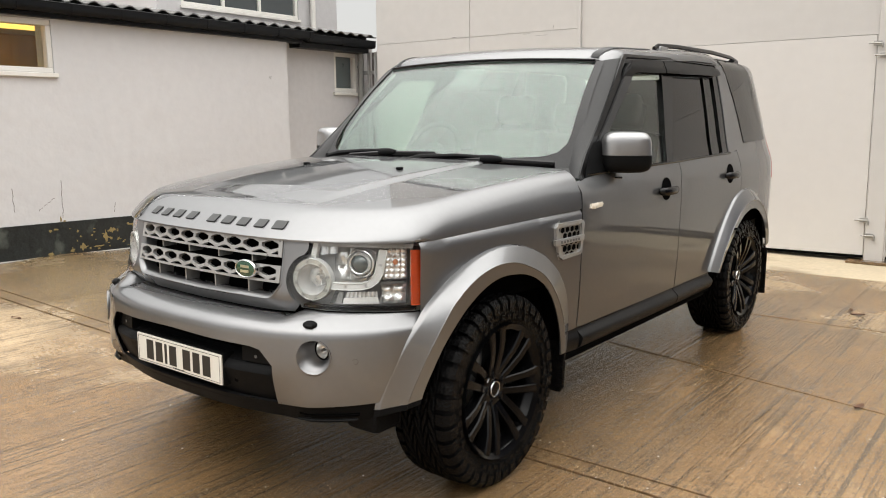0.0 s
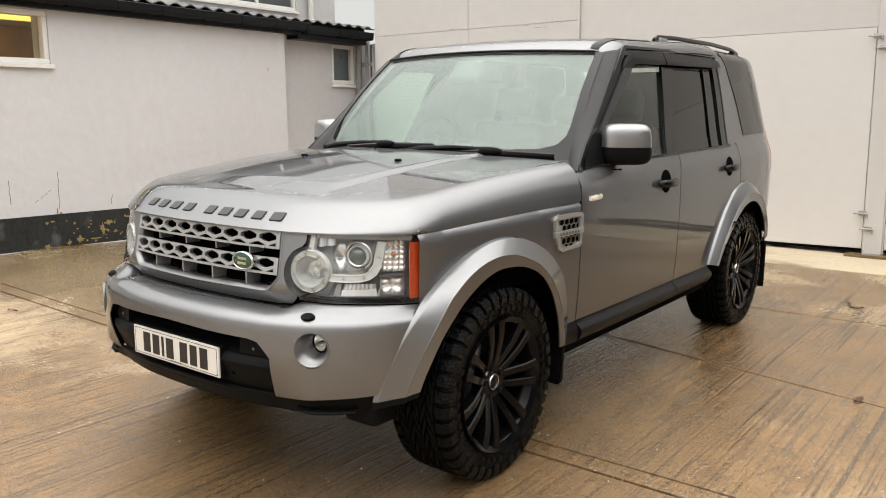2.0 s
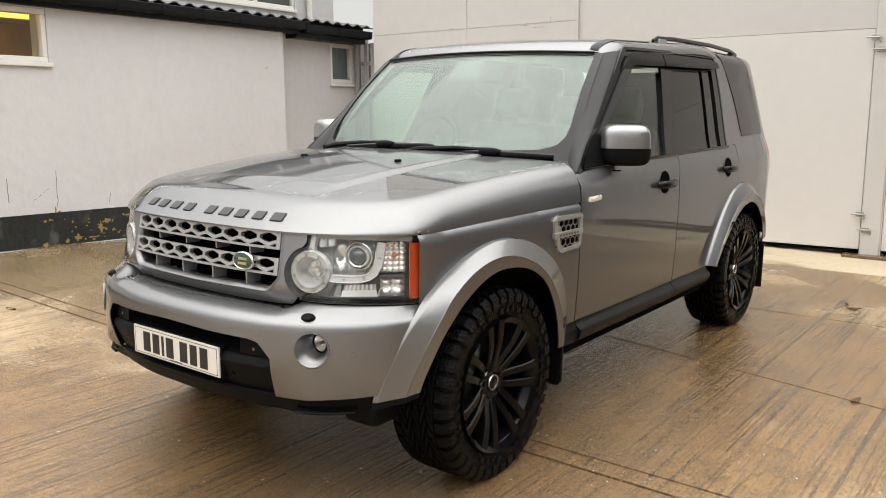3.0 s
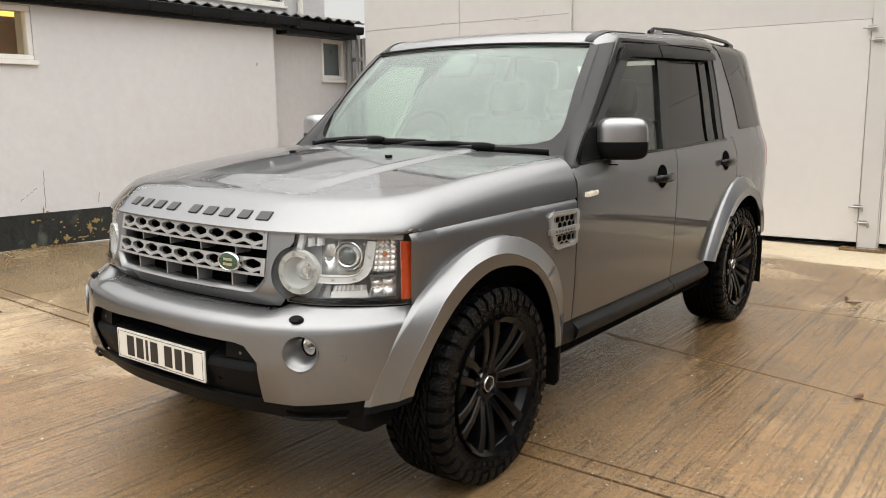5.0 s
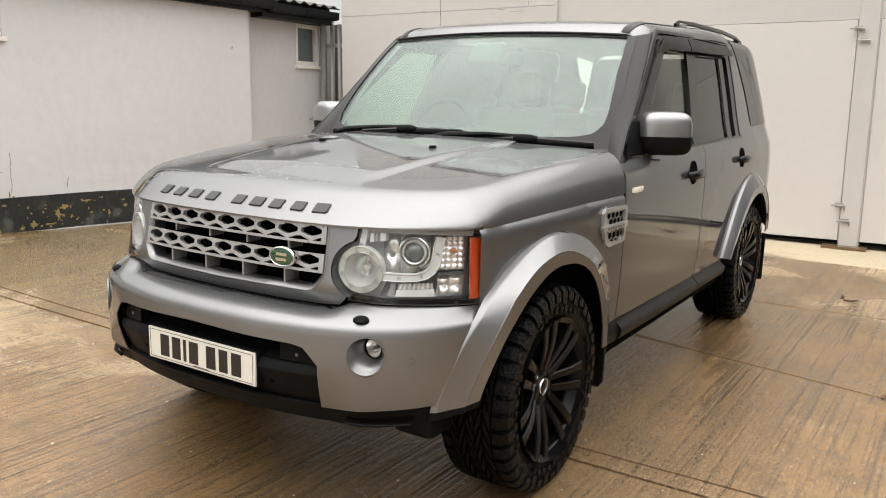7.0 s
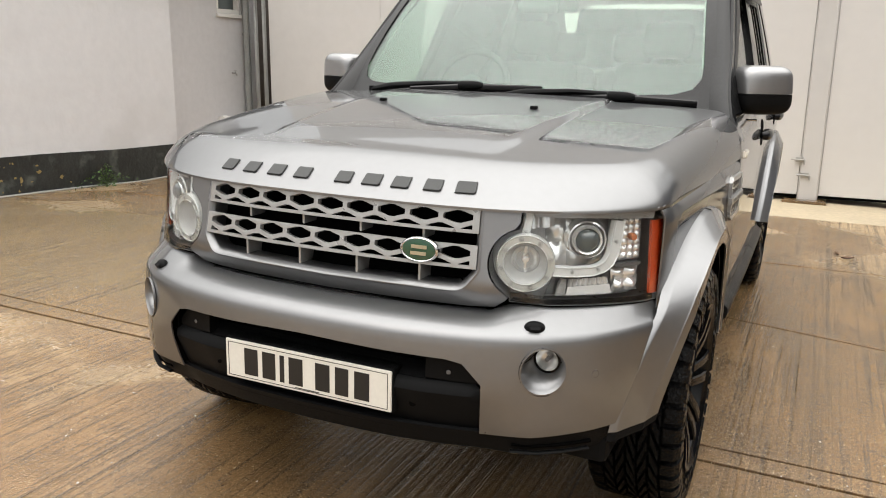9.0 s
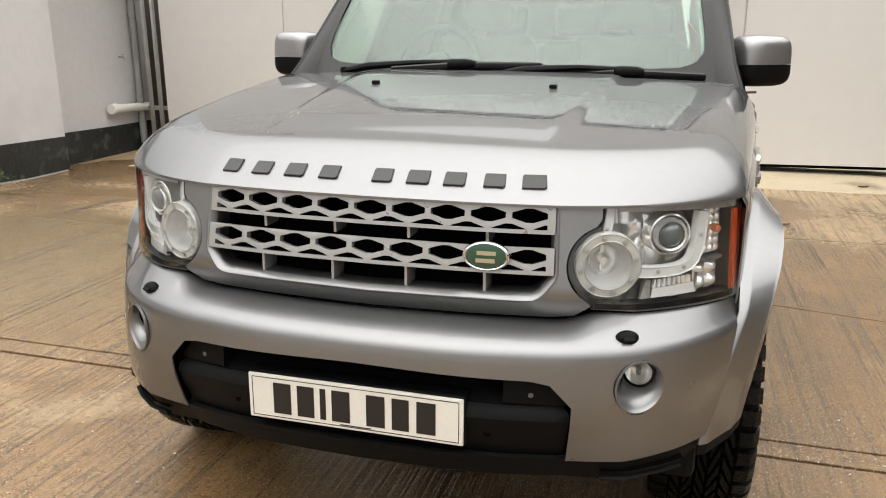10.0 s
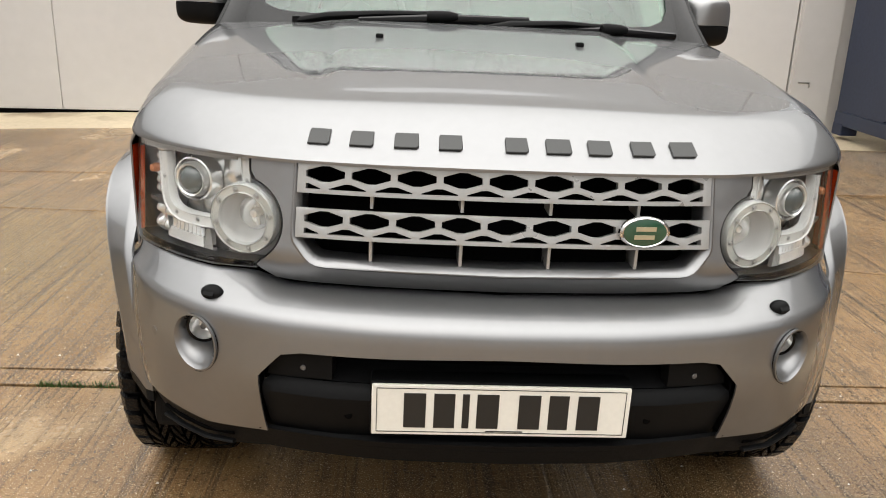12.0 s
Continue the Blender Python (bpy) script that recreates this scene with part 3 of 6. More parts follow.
# palisade fence and pipes in the gap between the buildings
fence = thing("palisade_fence", "galvanised steel palisade fence closing the gap between buildings", "fence")
for x in (-5.79, -5.66, -5.53, -5.40, -5.27, -5.14):
    part("pale", join(prism([(-0.032, 0), (-0.012, 0.02), (0.012, 0.02), (0.032, 0), (0.028, 0), (0.011, 0.016), (-0.011, 0.016), (-0.028, 0)], 0.04, 2.34, pose(x, 6.28, 0)), prism([(-0.03, 0), (0.03, 0), (0, 0.018)], 2.34, 2.40, pose(x, 6.28, 0))), GALV, fence)
for z in (0.5, 2.12):
    part("rail", box(-5.95, -5.14, 6.30, 6.345, z - 0.025, z + 0.025, 0.004), GALV, fence)
pipe = thing("downpipe", "pale grey plastic rainwater downpipe on the wall", "pipe")
part("pipe", tube([(-5.66, 6.24, 2.48), (-5.66, 6.24, 0.08)], 0.038, 16), PIPEG, pipe)
for z in (0.6, 1.6, 2.2):
    part("clip", lathe([(0.039, -0.018), (0.047, -0.018), (0.047, 0.018), (0.039, 0.018)], 20, pose(-5.66, 6.24, z), close=True), PIPEG, pipe)
stub = thing("waste_pipe", "white plastic waste pipe running low along the wall", "pipe")
part("pipe", tube([(-5.63, 5.68, 0.54), (-5.64, 6.12, 0.525), (-5.66, 6.42, 0.51)], 0.05, 16), UPVC, stub)
part("socket", tube([(-5.63, 5.65, 0.54), (-5.63, 5.74, 0.54)], 0.06, 18), UPVC, stub)

setting("wall_gap", box(-12, -5.0, 7.4, 7.6, 0, 2.5), FARBRICK, "plain dull brick wall closing the gap behind the fence", "wall", YARD)

# blue container by the doors
box_c = thing("container", "dark blue painted steel storage container on feet", "container", pose(4.34, 6.10, 0, 0, 0, 0.5))
bm = bmesh.new()
ys = np.arange(-0.86, -2.95, -0.035)
lo, hi = [], []
for i, y in enumerate(ys):
    d = 0.03 if (i // 4) % 2 else 0.0
    lo.append(bm.verts.new((d, y, 0.26)))
    hi.append(bm.verts.new((d, y, 2.45)))
for i in range(len(ys) - 1):
    bm.faces.new((lo[i], lo[i + 1], hi[i + 1], hi[i]))
bmesh.ops.recalc_face_normals(bm, faces=bm.faces[:])
part("side_panel", box(0.0, 0.05, -0.86, 0.0, 0.24, 2.46, 0.004), BLUE, box_c)
part("end_panel", box(0.05, 2.4, -3.0, -2.95, 0.24, 2.46), BLUE, box_c)
part("corrugated_panel", bm, BLUE, box_c)
part("bottom_rail", box(-0.012, 0.1, -3.0, 0.0, 0.10, 0.24, 0.008), BLUE, box_c)
part("roof", box(0.0, 2.4, -3.0, 0.0, 2.46, 2.52, 0.01), BLUE, box_c)
part("foot", box(-0.02, 0.16, -3.0, -2.82, -0.06, 0.12, 0.01), BLUE, box_c)
part("foot", box(-0.02, 0.16, -0.18, 0.0, 0.0, 0.12, 0.01), BLUE, box_c)

# the rest of the yard: unseen east and south walls added for the paint's reflections
setting("wall_east", box(8.0, 8.3, -2.4, 9, -0.4, 5.0), FARBRICK, "plain dull brick wall, added unseen so the car's side reflects dark", "wall", YARD)
setting("wall_east_low", box(15.0, 15.3, -30, -2.4, -0.6, 2.6), FARBRICK, "low dull brick wall, added unseen on the far side of the yard", "wall", YARD)
setting("wall_south", box(-14.0, 14, -30.3, -30, -0.5, 2.6), RENDERG, "plain grey wall, added unseen to close the yard behind", "wall", YARD)
setting("wall_north_far", box(3.4, 9.3, 6.6, 6.85, 0, 3.0), CLAD, "plain white wall behind the container", "wall", BACK @ pose(-1, -6.2, 0))

# ---- the car: faces -y, front axle on y = 0, its left side at +x ----
car = thing("car", "grey metallic four-wheel-drive car with black alloy wheels parked on wet concrete", "car", FALL.copy())
HUB_Z, AXLE_R = 0.372, 2.885
plan = curve([(-0.60, 0.775), (-0.45, 0.806), (-0.40, 0.826), (-0.35, 0.837), (-0.2, 0.853), (0, 0.872), (0.385, 0.902), (0.7, 0.917), (1.5, 0.922), (2.5, 0.917), (3.0, 0.907), (3.3, 0.892), (3.5, 0.866), (3.65, 0.818), (3.77, 0.735)])
tumble = curve([(0.3, -0.035), (0.5, -0.012), (0.7, 0.0), (0.95, 0.004), (1.08, -0.002), (1.13, -0.010), (1.17, -0.026), (1.25, -0.052), (1.45, -0.104), (1.66, -0.163), (1.72, -0.182), (1.755, -0.202), (1.775, -0.237), (1.787, -0.280)])


def S(y, z):
    """Half width of the body at a height; the cabin is drawn in at the foot of the windscreen."""
    return plan(y) + tumble(z) - 0.03 * min(max((z - 1.10) / 0.06, 0), 1) * min(max((1.25 - y) / 0.5, 0), 1)


def side(sx, lift=0.0):
    return lambda y, z: (sx * (S(y, z) + lift), y, z)


def arc(cy, cz, r, a0, a1, k=24, squash=1.0):
    return [(cy + r * math.cos(radians(a0 + (a1 - a0) * i / k)), cz + squash * r * math.sin(radians(a0 + (a1 - a0) * i / k))) for i in range(k + 1)]


hood_z = curve([(-0.72, 1.062), (-0.5, 1.100), (-0.2, 1.143), (0.12, 1.181), (0.45, 1.210), (0.65, 1.222)])
nose = curve([(0, -0.687), (0.2, -0.683), (0.42, -0.661), (0.53, -0.629), (0.62, -0.587), (0.70, -0.535), (0.76, -0.484), (0.80, -0.440), (0.822, -0.402), (0.832, -0.350)])
cowl = curve([(0, 0.43), (0.3, 0.46), (0.6, 0.53), (0.8, 0.585), (0.93, 0.585)])


def hood_half(y):
    """Half width of the hood behind its corners."""
    return min(plan(y) + 0.003, 0.832 + (plan(0.58) - 0.832) * max(0, (y + 0.350)) / 0.93)


hood_rim = np.array([(x, nose(x)) for x in np.linspace(-0.05, 0.832, 90)] + [(hood_half(y), y) for y in np.linspace(-0.345, 0.75, 60)])


def hood_fn(a, b):
    """a: -1 to 1 across, b: 0 to 1 from nose to cowl."""
    s = 1 - (1 - abs(a)) ** 1.6
    q = b ** 1.6
    x0 = s * 0.832
    y = nose(x0) + (cowl(s * 0.92) - nose(x0)) * q
    x = s * (hood_half(y) if y > -0.350 else 0.832)
    gap = hood_rim - np.array((x, y))
    p, e = hood_rim[:-1], np.diff(hood_rim, axis=0)
    t = np.clip(-(gap[:-1] * e).sum(1) / (e * e).sum(1), 0, 1)
    d = float(np.sqrt((((p + e * t[:, None]) - np.array((x, y))) ** 2).sum(1)).min())
    back = min(max((y + 0.62) / 0.35, 0), 1)
    round_in = 0.205 - 0.10 * back
    e1 = max(0, 1 - d / round_in)
    top = hood_z(y) + 0.004 - 0.037 * (x / 0.85) ** 2
    foot = 0.997 + 0.033 * min(max((y + 0.36) / 0.94, 0), 1)
    ridge = 0.47 - 0.10 * (1 - q)
    k = min(max((ridge - x) / 0.03, 0), 1)
    rise = 0.010 * k * k * (3 - 2 * k) * min(max((y + 0.46) / 0.14, 0), 1)
    z = top + rise - (top - foot) * ((1 - back) * e1 ** 2.2 + back * (1 - math.sqrt(max(0, 1 - e1 ** 2.3))))
    return (math.copysign(x, a), y, z)


hood = part("hood", sheet(hood_fn, 120, 64, 0.006), PAINT, car)

wings = {}
doors = {}
for sx, nm in ((1, "l"), (-1, "r")):
    o = (sx, 0, 0)
    wing_line = [(-0.401, 0.990), (-0.2, 0.999), (0.585, 1.025), (0.585, 0.50)] + arc(0, HUB_Z, 0.50, 12, 130, 20) + [(-0.401, 0.73)]
    top_of = lambda y: 0.999 + (y + 0.2) * 0.0331

    def wing_fn(y, z, sx=sx):
        k = max(0, 1 - (top_of(y) - z) / 0.022)
        return (sx * (S(y, z) - 0.014 * k * k), y, z)
    wings[sx] = part("front_wing", skin(wing_line, wing_fn, o, 0.02), PAINT, car)
    fd = [(0.592, 0.50), (1.672, 0.50), (1.676, 1.05), (1.700, 1.178), (0.86, 1.165), (0.592, 1.14)]
    doors[sx, 0] = part("front_door", skin(fd, side(sx), o, 0.05), PAINT, car)
    rd = [(1.680, 0.50), (2.36, 0.50)] + arc(AXLE_R, HUB_Z, 0.53, 163, 112, 12) + [(2.688, 1.20), (2.55, 1.194), (1.708, 1.178), (1.684, 1.05)]
    doors[sx, 1] = part("rear_door", skin(rd, side(sx), o, 0.05), PAINT, car)
    qp = [(2.696, 0.875)] + arc(AXLE_R, HUB_Z, 0.53, 108, 20, 16) + [(3.45, 0.45), (3.74, 0.45), (3.76, 1.268), (3.39, 1.254), (2.862, 1.245), (2.66, 1.236), (2.696, 1.20)]
    part("quarter_panel", skin(qp, side(sx), o, 0.05), PAINT, car)
    # upper pillar between rear door glass and quarter glass
    dp = [(2.530, 1.186), (2.68, 1.205), (2.68, 1.237), (2.858, 1.243), (2.852, 1.36), (2.830, 1.50), (2.785, 1.66), (2.735, 1.765), (2.62, 1.752), (2.632, 1.70), (2.588, 1.45)]
    part("rear_pillar", skin(dp, side(sx, 0.002), o, 0.04), PAINT, car)
    part("quarter_glass", skin([(2.862, 1.248), (3.39, 1.257), (3.425, 1.40), (3.41, 1.56), (3.36, 1.68), (3.27, 1.764), (3.20, 1.782), (2.73, 1.782), (2.79, 1.66), (2.835, 1.50), (2.856, 1.36)], side(sx, 0.006), o, 0.03), TINT, car)
    part("tail_pillar", skin([(3.393, 1.257), (3.74, 1.262), (3.70, 1.5), (3.58, 1.70), (3.46, 1.765), (3.27, 1.770), (3.364, 1.68), (3.414, 1.56), (3.429, 1.40)], side(sx, 0.002), o, 0.03), PAINT, car)
    part("front_window", skin([(0.735, 1.166), (1.58, 1.18), (1.75, 1.645), (1.36, 1.645)], side(sx, -0.016), o, 0.05), SIDEGLASS, car)
    part("rear_window", skin([(1.62, 1.176), (2.46, 1.195), (2.56, 1.655), (1.86, 1.645)], side(sx, -0.016), o, 0.05), TINT, car)

roof_w = curve([(1.05, 0.675), (1.3, 0.727), (2.0, 0.742), (2.6, 0.738), (2.76, 0.700), (3.0, 0.682), (3.3, 0.665), (3.55, 0.63), (3.75, 0.55)])
roof_z = curve([(1.08, 1.756), (1.3, 1.776), (1.7, 1.792), (1.95, 1.804), (2.4, 1.822), (3.2, 1.812), (3.55, 1.782), (3.75, 1.735)])


def roof_fn(a, b):
    s = math.copysign(1 - (1 - abs(a)) ** 1.6, a)
    q = b ** 1.4
    y = 1.115 + 0.10 * s * s + (3.72 - 1.115 - 0.10 * s * s) * q
    w = roof_w(y)
    x = abs(s) * w
    qs, qf = max(0, 1 - (w - x) / 0.095), max(0, 1 - (y - 1.115 - 0.10 * s * s) / 0.20)
    top = roof_z(y) - 0.02 * (x / 0.7) ** 2
    z = top - 0.062 * (1 - math.sqrt(max(0, 1 - qs ** 2))) - 0.054 * (1 - math.sqrt(max(0, 1 - qf ** 2)))
    return (math.copysign(x, a), y, z)


part("roof", skin([(-1, 0), (1, 0), (1, 1), (-1, 1)], roof_fn, (0, 0, 1), 0.04, thick=0.008), PAINT, car)


def screen_fn(u, v):
    """u: -1 to 1 across, v: 0 at the cowl to 1 at the roof."""
    w = 0.80 + (0.70 - 0.80) * v
    x = u * w
    y0, y1 = 0.46 + 0.27 * u * u, 1.105 + 0.075 * u * u
    return (x, y0 + (y1 - y0) * v - 0.02 * math.sin(math.pi * v), 1.175 + (1.70 - 0.02 * u * u - 1.175) * v + 0.02 * math.sin(math.pi * v))


part("windscreen", skin([(-0.96, 0.02), (0.96, 0.02), (0.97, 0.99), (-0.97, 0.99)], screen_fn, (0, -1, 1), 0.06), GLASS, car)
for sx in (1, -1):
    def pillar_fn(u, v, sx=sx):
        a = Vector(screen_fn(0.965, v))
        yb = 0.650 + (1.315 - 0.650) * v
        zb = 1.16 + (1.70 - 1.16) * v
        b = Vector((S(yb, zb) + 0.002, yb, zb))
        p = a.lerp(b, u)
        p += Vector((0.5, -0.5, 0.5)) * 0.009 * math.sin(math.pi * u)
        return (sx * p.x, p.y, p.z)
    part("windscreen_pillar", skin([(0, -0.05), (1, -0.03), (1, 1.0), (0, 1.0)], pillar_fn, (sx, -1, 0.3), 0.08), PILLAR, car, "dark grey windscreen pillar trim")

bump_plan = [(0, -0.837), (0.2, -0.830), (0.42, -0.795), (0.58, -0.738), (0.70, -0.653), (0.785, -0.548), (0.84, -0.435), (0.872, -0.31), (0.885, -0.24)]
bp = curve(bump_plan)
tall = [0.0]
xs_b = np.linspace(0, 0.885, 200)
ys_b = [bp(x) for x in xs_b]
for i in range(1, 200):
    tall.append(tall[-1] + math.hypot(xs_b[i] - xs_b[i - 1], ys_b[i] - ys_b[i - 1]))


def along(u):
    """The bumper's line in plan, by its length from the middle."""
    x = float(np.interp(abs(u), tall, xs_b))
    return math.copysign(x, u), bp(x)


def ux(x):
    return float(np.interp(x, xs_b, tall))


prof_y = curve([(0, 0.15), (0.07, 0.07), (0.11, 0.025), (0.145, 0.004), (0.18, 0.0), (0.27, -0.004), (0.36, 0.02), (0.45, 0.06)])
prof_corner = curve([(0, 0.15), (0.07, 0.07), (0.11, 0.025), (0.145, 0.004), (0.18, 0.0), (0.27, -0.005), (0.36, -0.002), (0.45, 0.030)])
prof_z = curve([(0, 0.740), (0.07, 0.731), (0.11, 0.719), (0.145, 0.700), (0.18, 0.666), (0.27, 0.578), (0.36, 0.47), (0.45, 0.38)])


def vz(z):
    vs = np.linspace(0, 0.45, 300)
    return float(np.interp(-z, [-prof_z(v) for v in vs], vs))


KNEE = 0.135


def bumper_fn(u, v, lift=0.0):
    x, y = along(u)
    x2, y2 = along(abs(u) + 0.004)
    x1, y1 = along(abs(u) - 0.004) if abs(u) > 0.004 else (-x2, y2)
    t = Vector((x2 - x1, y2 - y1, 0)).normalized()
    n = Vector((t.y, -t.x, 0))
    if u < 0:
        n.x = -n.x
    if v < KNEE:
        d, d2, k = prof_y(KNEE), prof_y(KNEE - 0.012), v / KNEE
        foot = Vector((x - n.x * d, y - n.y * d, prof_z(KNEE)))
        rise = Vector((x - n.x * d2, y - n.y * d2, prof_z(KNEE - 0.012))) - foot
        xf = min(abs(x), 0.862) * 0.8225 / 0.862
        zf = float(np.interp(xf, (0, 0.45, 0.47, 0.505, 0.54, 0.70, 0.8275), (0.730, 0.735, 0.742, 0.759, 0.761, 0.757, 0.750)))
        top = Vector(fascia(math.copysign(un(xf), u), zf, -0.008))
        bend = foot + rise.normalized() * (top - foot).length * 0.38
        return top * (1 - k) ** 2 + bend * 2 * k * (1 - k) + foot * k * k
    d = prof_y(v) - lift
    d -= (prof_y(v) - prof_corner(v)) * min(max((abs(u) - 0.50) / 0.12, 0), 1)
    return (x - n.x * d, y - n.y * d, prof_z(v))



# ---- the car's front ----
nx_s = np.linspace(0, 0.832, 240)
nx_l = [0.0]
for i in range(1, 240):
    nx_l.append(nx_l[-1] + math.hypot(nx_s[i] - nx_s[i - 1], nose(nx_s[i]) - nose(nx_s[i - 1])))


def un(x):
    """Length along the nose's line in plan at the half width x."""
    return math.copysign(float(np.interp(abs(x), nx_s, nx_l)), x)


def fascia(u, z, lift=0.0):
    """The upright front above the bumper: u along its line in plan, z up."""
    a = abs(u)
    x, x2, x1 = (float(np.interp(q, nx_l, nx_s)) for q in (a, a + 0.006, max(a - 0.006, 0)))
    t = Vector((x2 - x1, nose(x2) - nose(x1), 0)).normalized() if x2 > x1 else Vector((1, 0, 0))
    n = Vector((t.y, -t.x, 0))
    d = 0.012 - 0.20 * (1.0 - z) * (1 - 0.85 * min(max((a - 0.60) / 0.38, 0), 1)) - lift
    d += 0.9 * max(0, 0.788 - z) * min(max((0.60 - a) / 0.12, 0), 1)
    return (math.copysign(x - n.x * d, u), nose(x) - n.y * d, z)


def lifted(fn, lift):
    return lambda u, v: fn(u, v, lift)


U_END = ux(0.862)
low = [(ux(0.486), vz(0.440)), (ux(0.486), vz(0.584)), (ux(0.440), vz(0.636)), (ux(0.40), vz(0.644)), (0.0, vz(0.655))]
right = [(0, 0.0), (U_END, 0.0), (U_END, vz(0.722)), (ux(0.854), vz(0.690)), (ux(0.842), vz(0.600)), (ux(0.834), vz(0.510)), (ux(0.828), vz(0.464)), (ux(0.79), vz(0.459)), (ux(0.70), vz(0.453)), (ux(0.585), vz(0.446))] + low
line = right[1:] + [(-u, v) for u, v in right[::-1][1:]]
fogs = [ellipse(sx * ux(0.622), vz(0.624), 0.060, 0.062) for sx in (1, -1)]
bumper = part("front_bumper", skin(line, bumper_fn, (0, -1, 0.3), 0.018, fogs), PAINT, car)

END = un(0.8314)
ring_c = (0.535, 0.864)
edge = [(0.521, 0.994), (0.519, 0.965)] + [(ring_c[0] + 0.089 * math.cos(radians(a)), ring_c[1] + 0.089 * math.sin(radians(a))) for a in range(108, 240, 8)] + [(0.497, 0.778), (0.490, 0.768), (0.468, 0.747), (0.40, 0.742)]
half = [(un(x), z) for x, z in edge] + [(0, 0.737)]
opening = [(un(x), z) for x, z in ((0.427, 0.994), (0.428, 0.862), (0.424, 0.834), (0.402, 0.805), (0.378, 0.789), (0.0, 0.780))]
surround_line = half + [(-u, z) for u, z in half[::-1][1:]] + [(-u, z) for u, z in opening[:-1]] + [(0, 0.780)] + [(u, z) for u, z in opening[:-1]][::-1]
grille = part("grille", skin(surround_line, fascia, (0, -1, 0), 0.025, thick=0.012), PAINT, car)
rim_half = [(un(x), z) for x, z in ((0.427, 0.994), (0.428, 0.92), (0.428, 0.862), (0.4275, 0.846), (0.424, 0.834), (0.414, 0.820), (0.402, 0.805), (0.391, 0.795), (0.378, 0.789), (0.36, 0.7867))] + [(un(x), 0.787 - 0.007 * (1 - x / 0.38)) for x in (0.3, 0.2, 0.1)]
rim_line = rim_half + [(0, 0.780)] + [(-u, z) for u, z in rim_half[::-1]]
bm = bmesh.new()
rim_rows = []
for k, (u, z) in enumerate(rim_line):
    (ua, za), (ub, zb) = rim_line[max(k - 1, 0)], rim_line[min(k + 1, len(rim_line) - 1)]
    long = math.hypot(ub - ua, zb - za)
    du, dz = (zb - za) / long, (ua - ub) / long
    rim_rows.append([bm.verts.new(fascia(u + du * a, z + dz * a, b)) for a, b in ((-0.003, 0.001), (0.001, 0.003), (0.004, 0.0015), (0.014, -0.012), (0.0155, -0.016), (0.016, -0.06))])
for p, q in zip(rim_rows, rim_rows[1:]):
    for i in range(5):
        bm.faces.new((p[i], q[i], q[i + 1], p[i + 1]))
bmesh.ops.recalc_face_normals(bm, faces=bm.faces[:])
part("grille_rim", bm, PAINT, grille, "bright chamfered rim")
# near-black sheet as the shade behind the grille
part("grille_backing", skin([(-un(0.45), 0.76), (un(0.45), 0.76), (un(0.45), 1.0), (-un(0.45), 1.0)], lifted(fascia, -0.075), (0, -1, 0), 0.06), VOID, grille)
PITCH = 0.0915
HEXA = [(-0.039, -0.006), (-0.039, 0.006), (-0.008, 0.0155), (0.008, 0.0155), (0.039, 0.006), (0.039, -0.006), (0.008, -0.0155), (-0.008, -0.0155)]
TRI = [(-0.037, 0.0085), (0.037, 0.0085), (0.037, 0.0105), (0.007, 0.0205), (-0.007, 0.0205), (-0.037, 0.0105)]
for z0, z1 in ((0.933, 0.992), (0.845, 0.904)):
    cuts = []
    for i in range(-4, 5):
        cuts.append([(PITCH * i + a, z0 + 0.0385 + b) for a, b in HEXA])
    for i in range(-4, 4):
        cuts.append([(PITCH * (i + 0.5) + a, z0 + b) for a, b in TRI])
    for s in (-1, 1):
        c = [(s * (PITCH * 4 + 0.010), z0 + 0.0085), (s * (PITCH * 4 + 0.039), z0 + 0.0085), (s * (PITCH * 4 + 0.039), z0 + 0.019)]
        cuts.append(c + [(s * (PITCH * 4 + 0.034), z0 + 0.0195), (s * (PITCH * 4 + 0.010), z0 + 0.0105)])
    w = un(0.421)
    part("grille_bar", skin([(-w, z0), (w, z0), (w, z1), (-w, z1)], lifted(fascia, 0.004), (0, -1, 0), 0.012, cuts, thick=0.016, lip=0.0012), SATIN, grille, "silver bar with a pierced hexagon pattern")
    part("bar_shelf", skin([(-w, 0), (w, 0), (w, 0.06), (-w, 0.06)], lambda u, v, z0=z0: (lambda p: (p[0], p[1] + 0.012 + v, z0 + 0.002))(fascia(u, z0)), (0, 0, 1), 0.06), GLOSSBLACK, grille)
for x in (-0.272, -0.09, 0.09, 0.272):
    for z0, z1 in ((0.904, 0.933), (0.786, 0.845)):
        y = fascia(un(x), (z0 + z1) / 2)[1]
        part("rib", box(x - 0.0035, x + 0.0035, y + 0.012, y + 0.08, z0, z1, 0.0015), SATIN, grille)
by = fascia(un(0.278), 0.884)[1]
badge = part("badge", lathe([(0.0, 0.006), (0.044, 0.006), (0.048, 0.0085), (0.052, 0.006), (0.054, 0.0), (0.052, -0.006), (0.0, -0.006)], 40, pose(0.278, by - 0.014, 0.884, 90, 0, 4) @ Matrix.Diagonal((1, 0.62, 1, 1))), CHROME, grille, "oval chrome and green badge")
part("enamel", lathe([(0.0, 0.0085), (0.040, 0.008), (0.045, 0.0068), (0.0, 0.0066)], 40, pose(0.278, by - 0.014, 0.884, 90, 0, 4) @ Matrix.Diagonal((1, 0.62, 1, 1))), GREEN, badge)
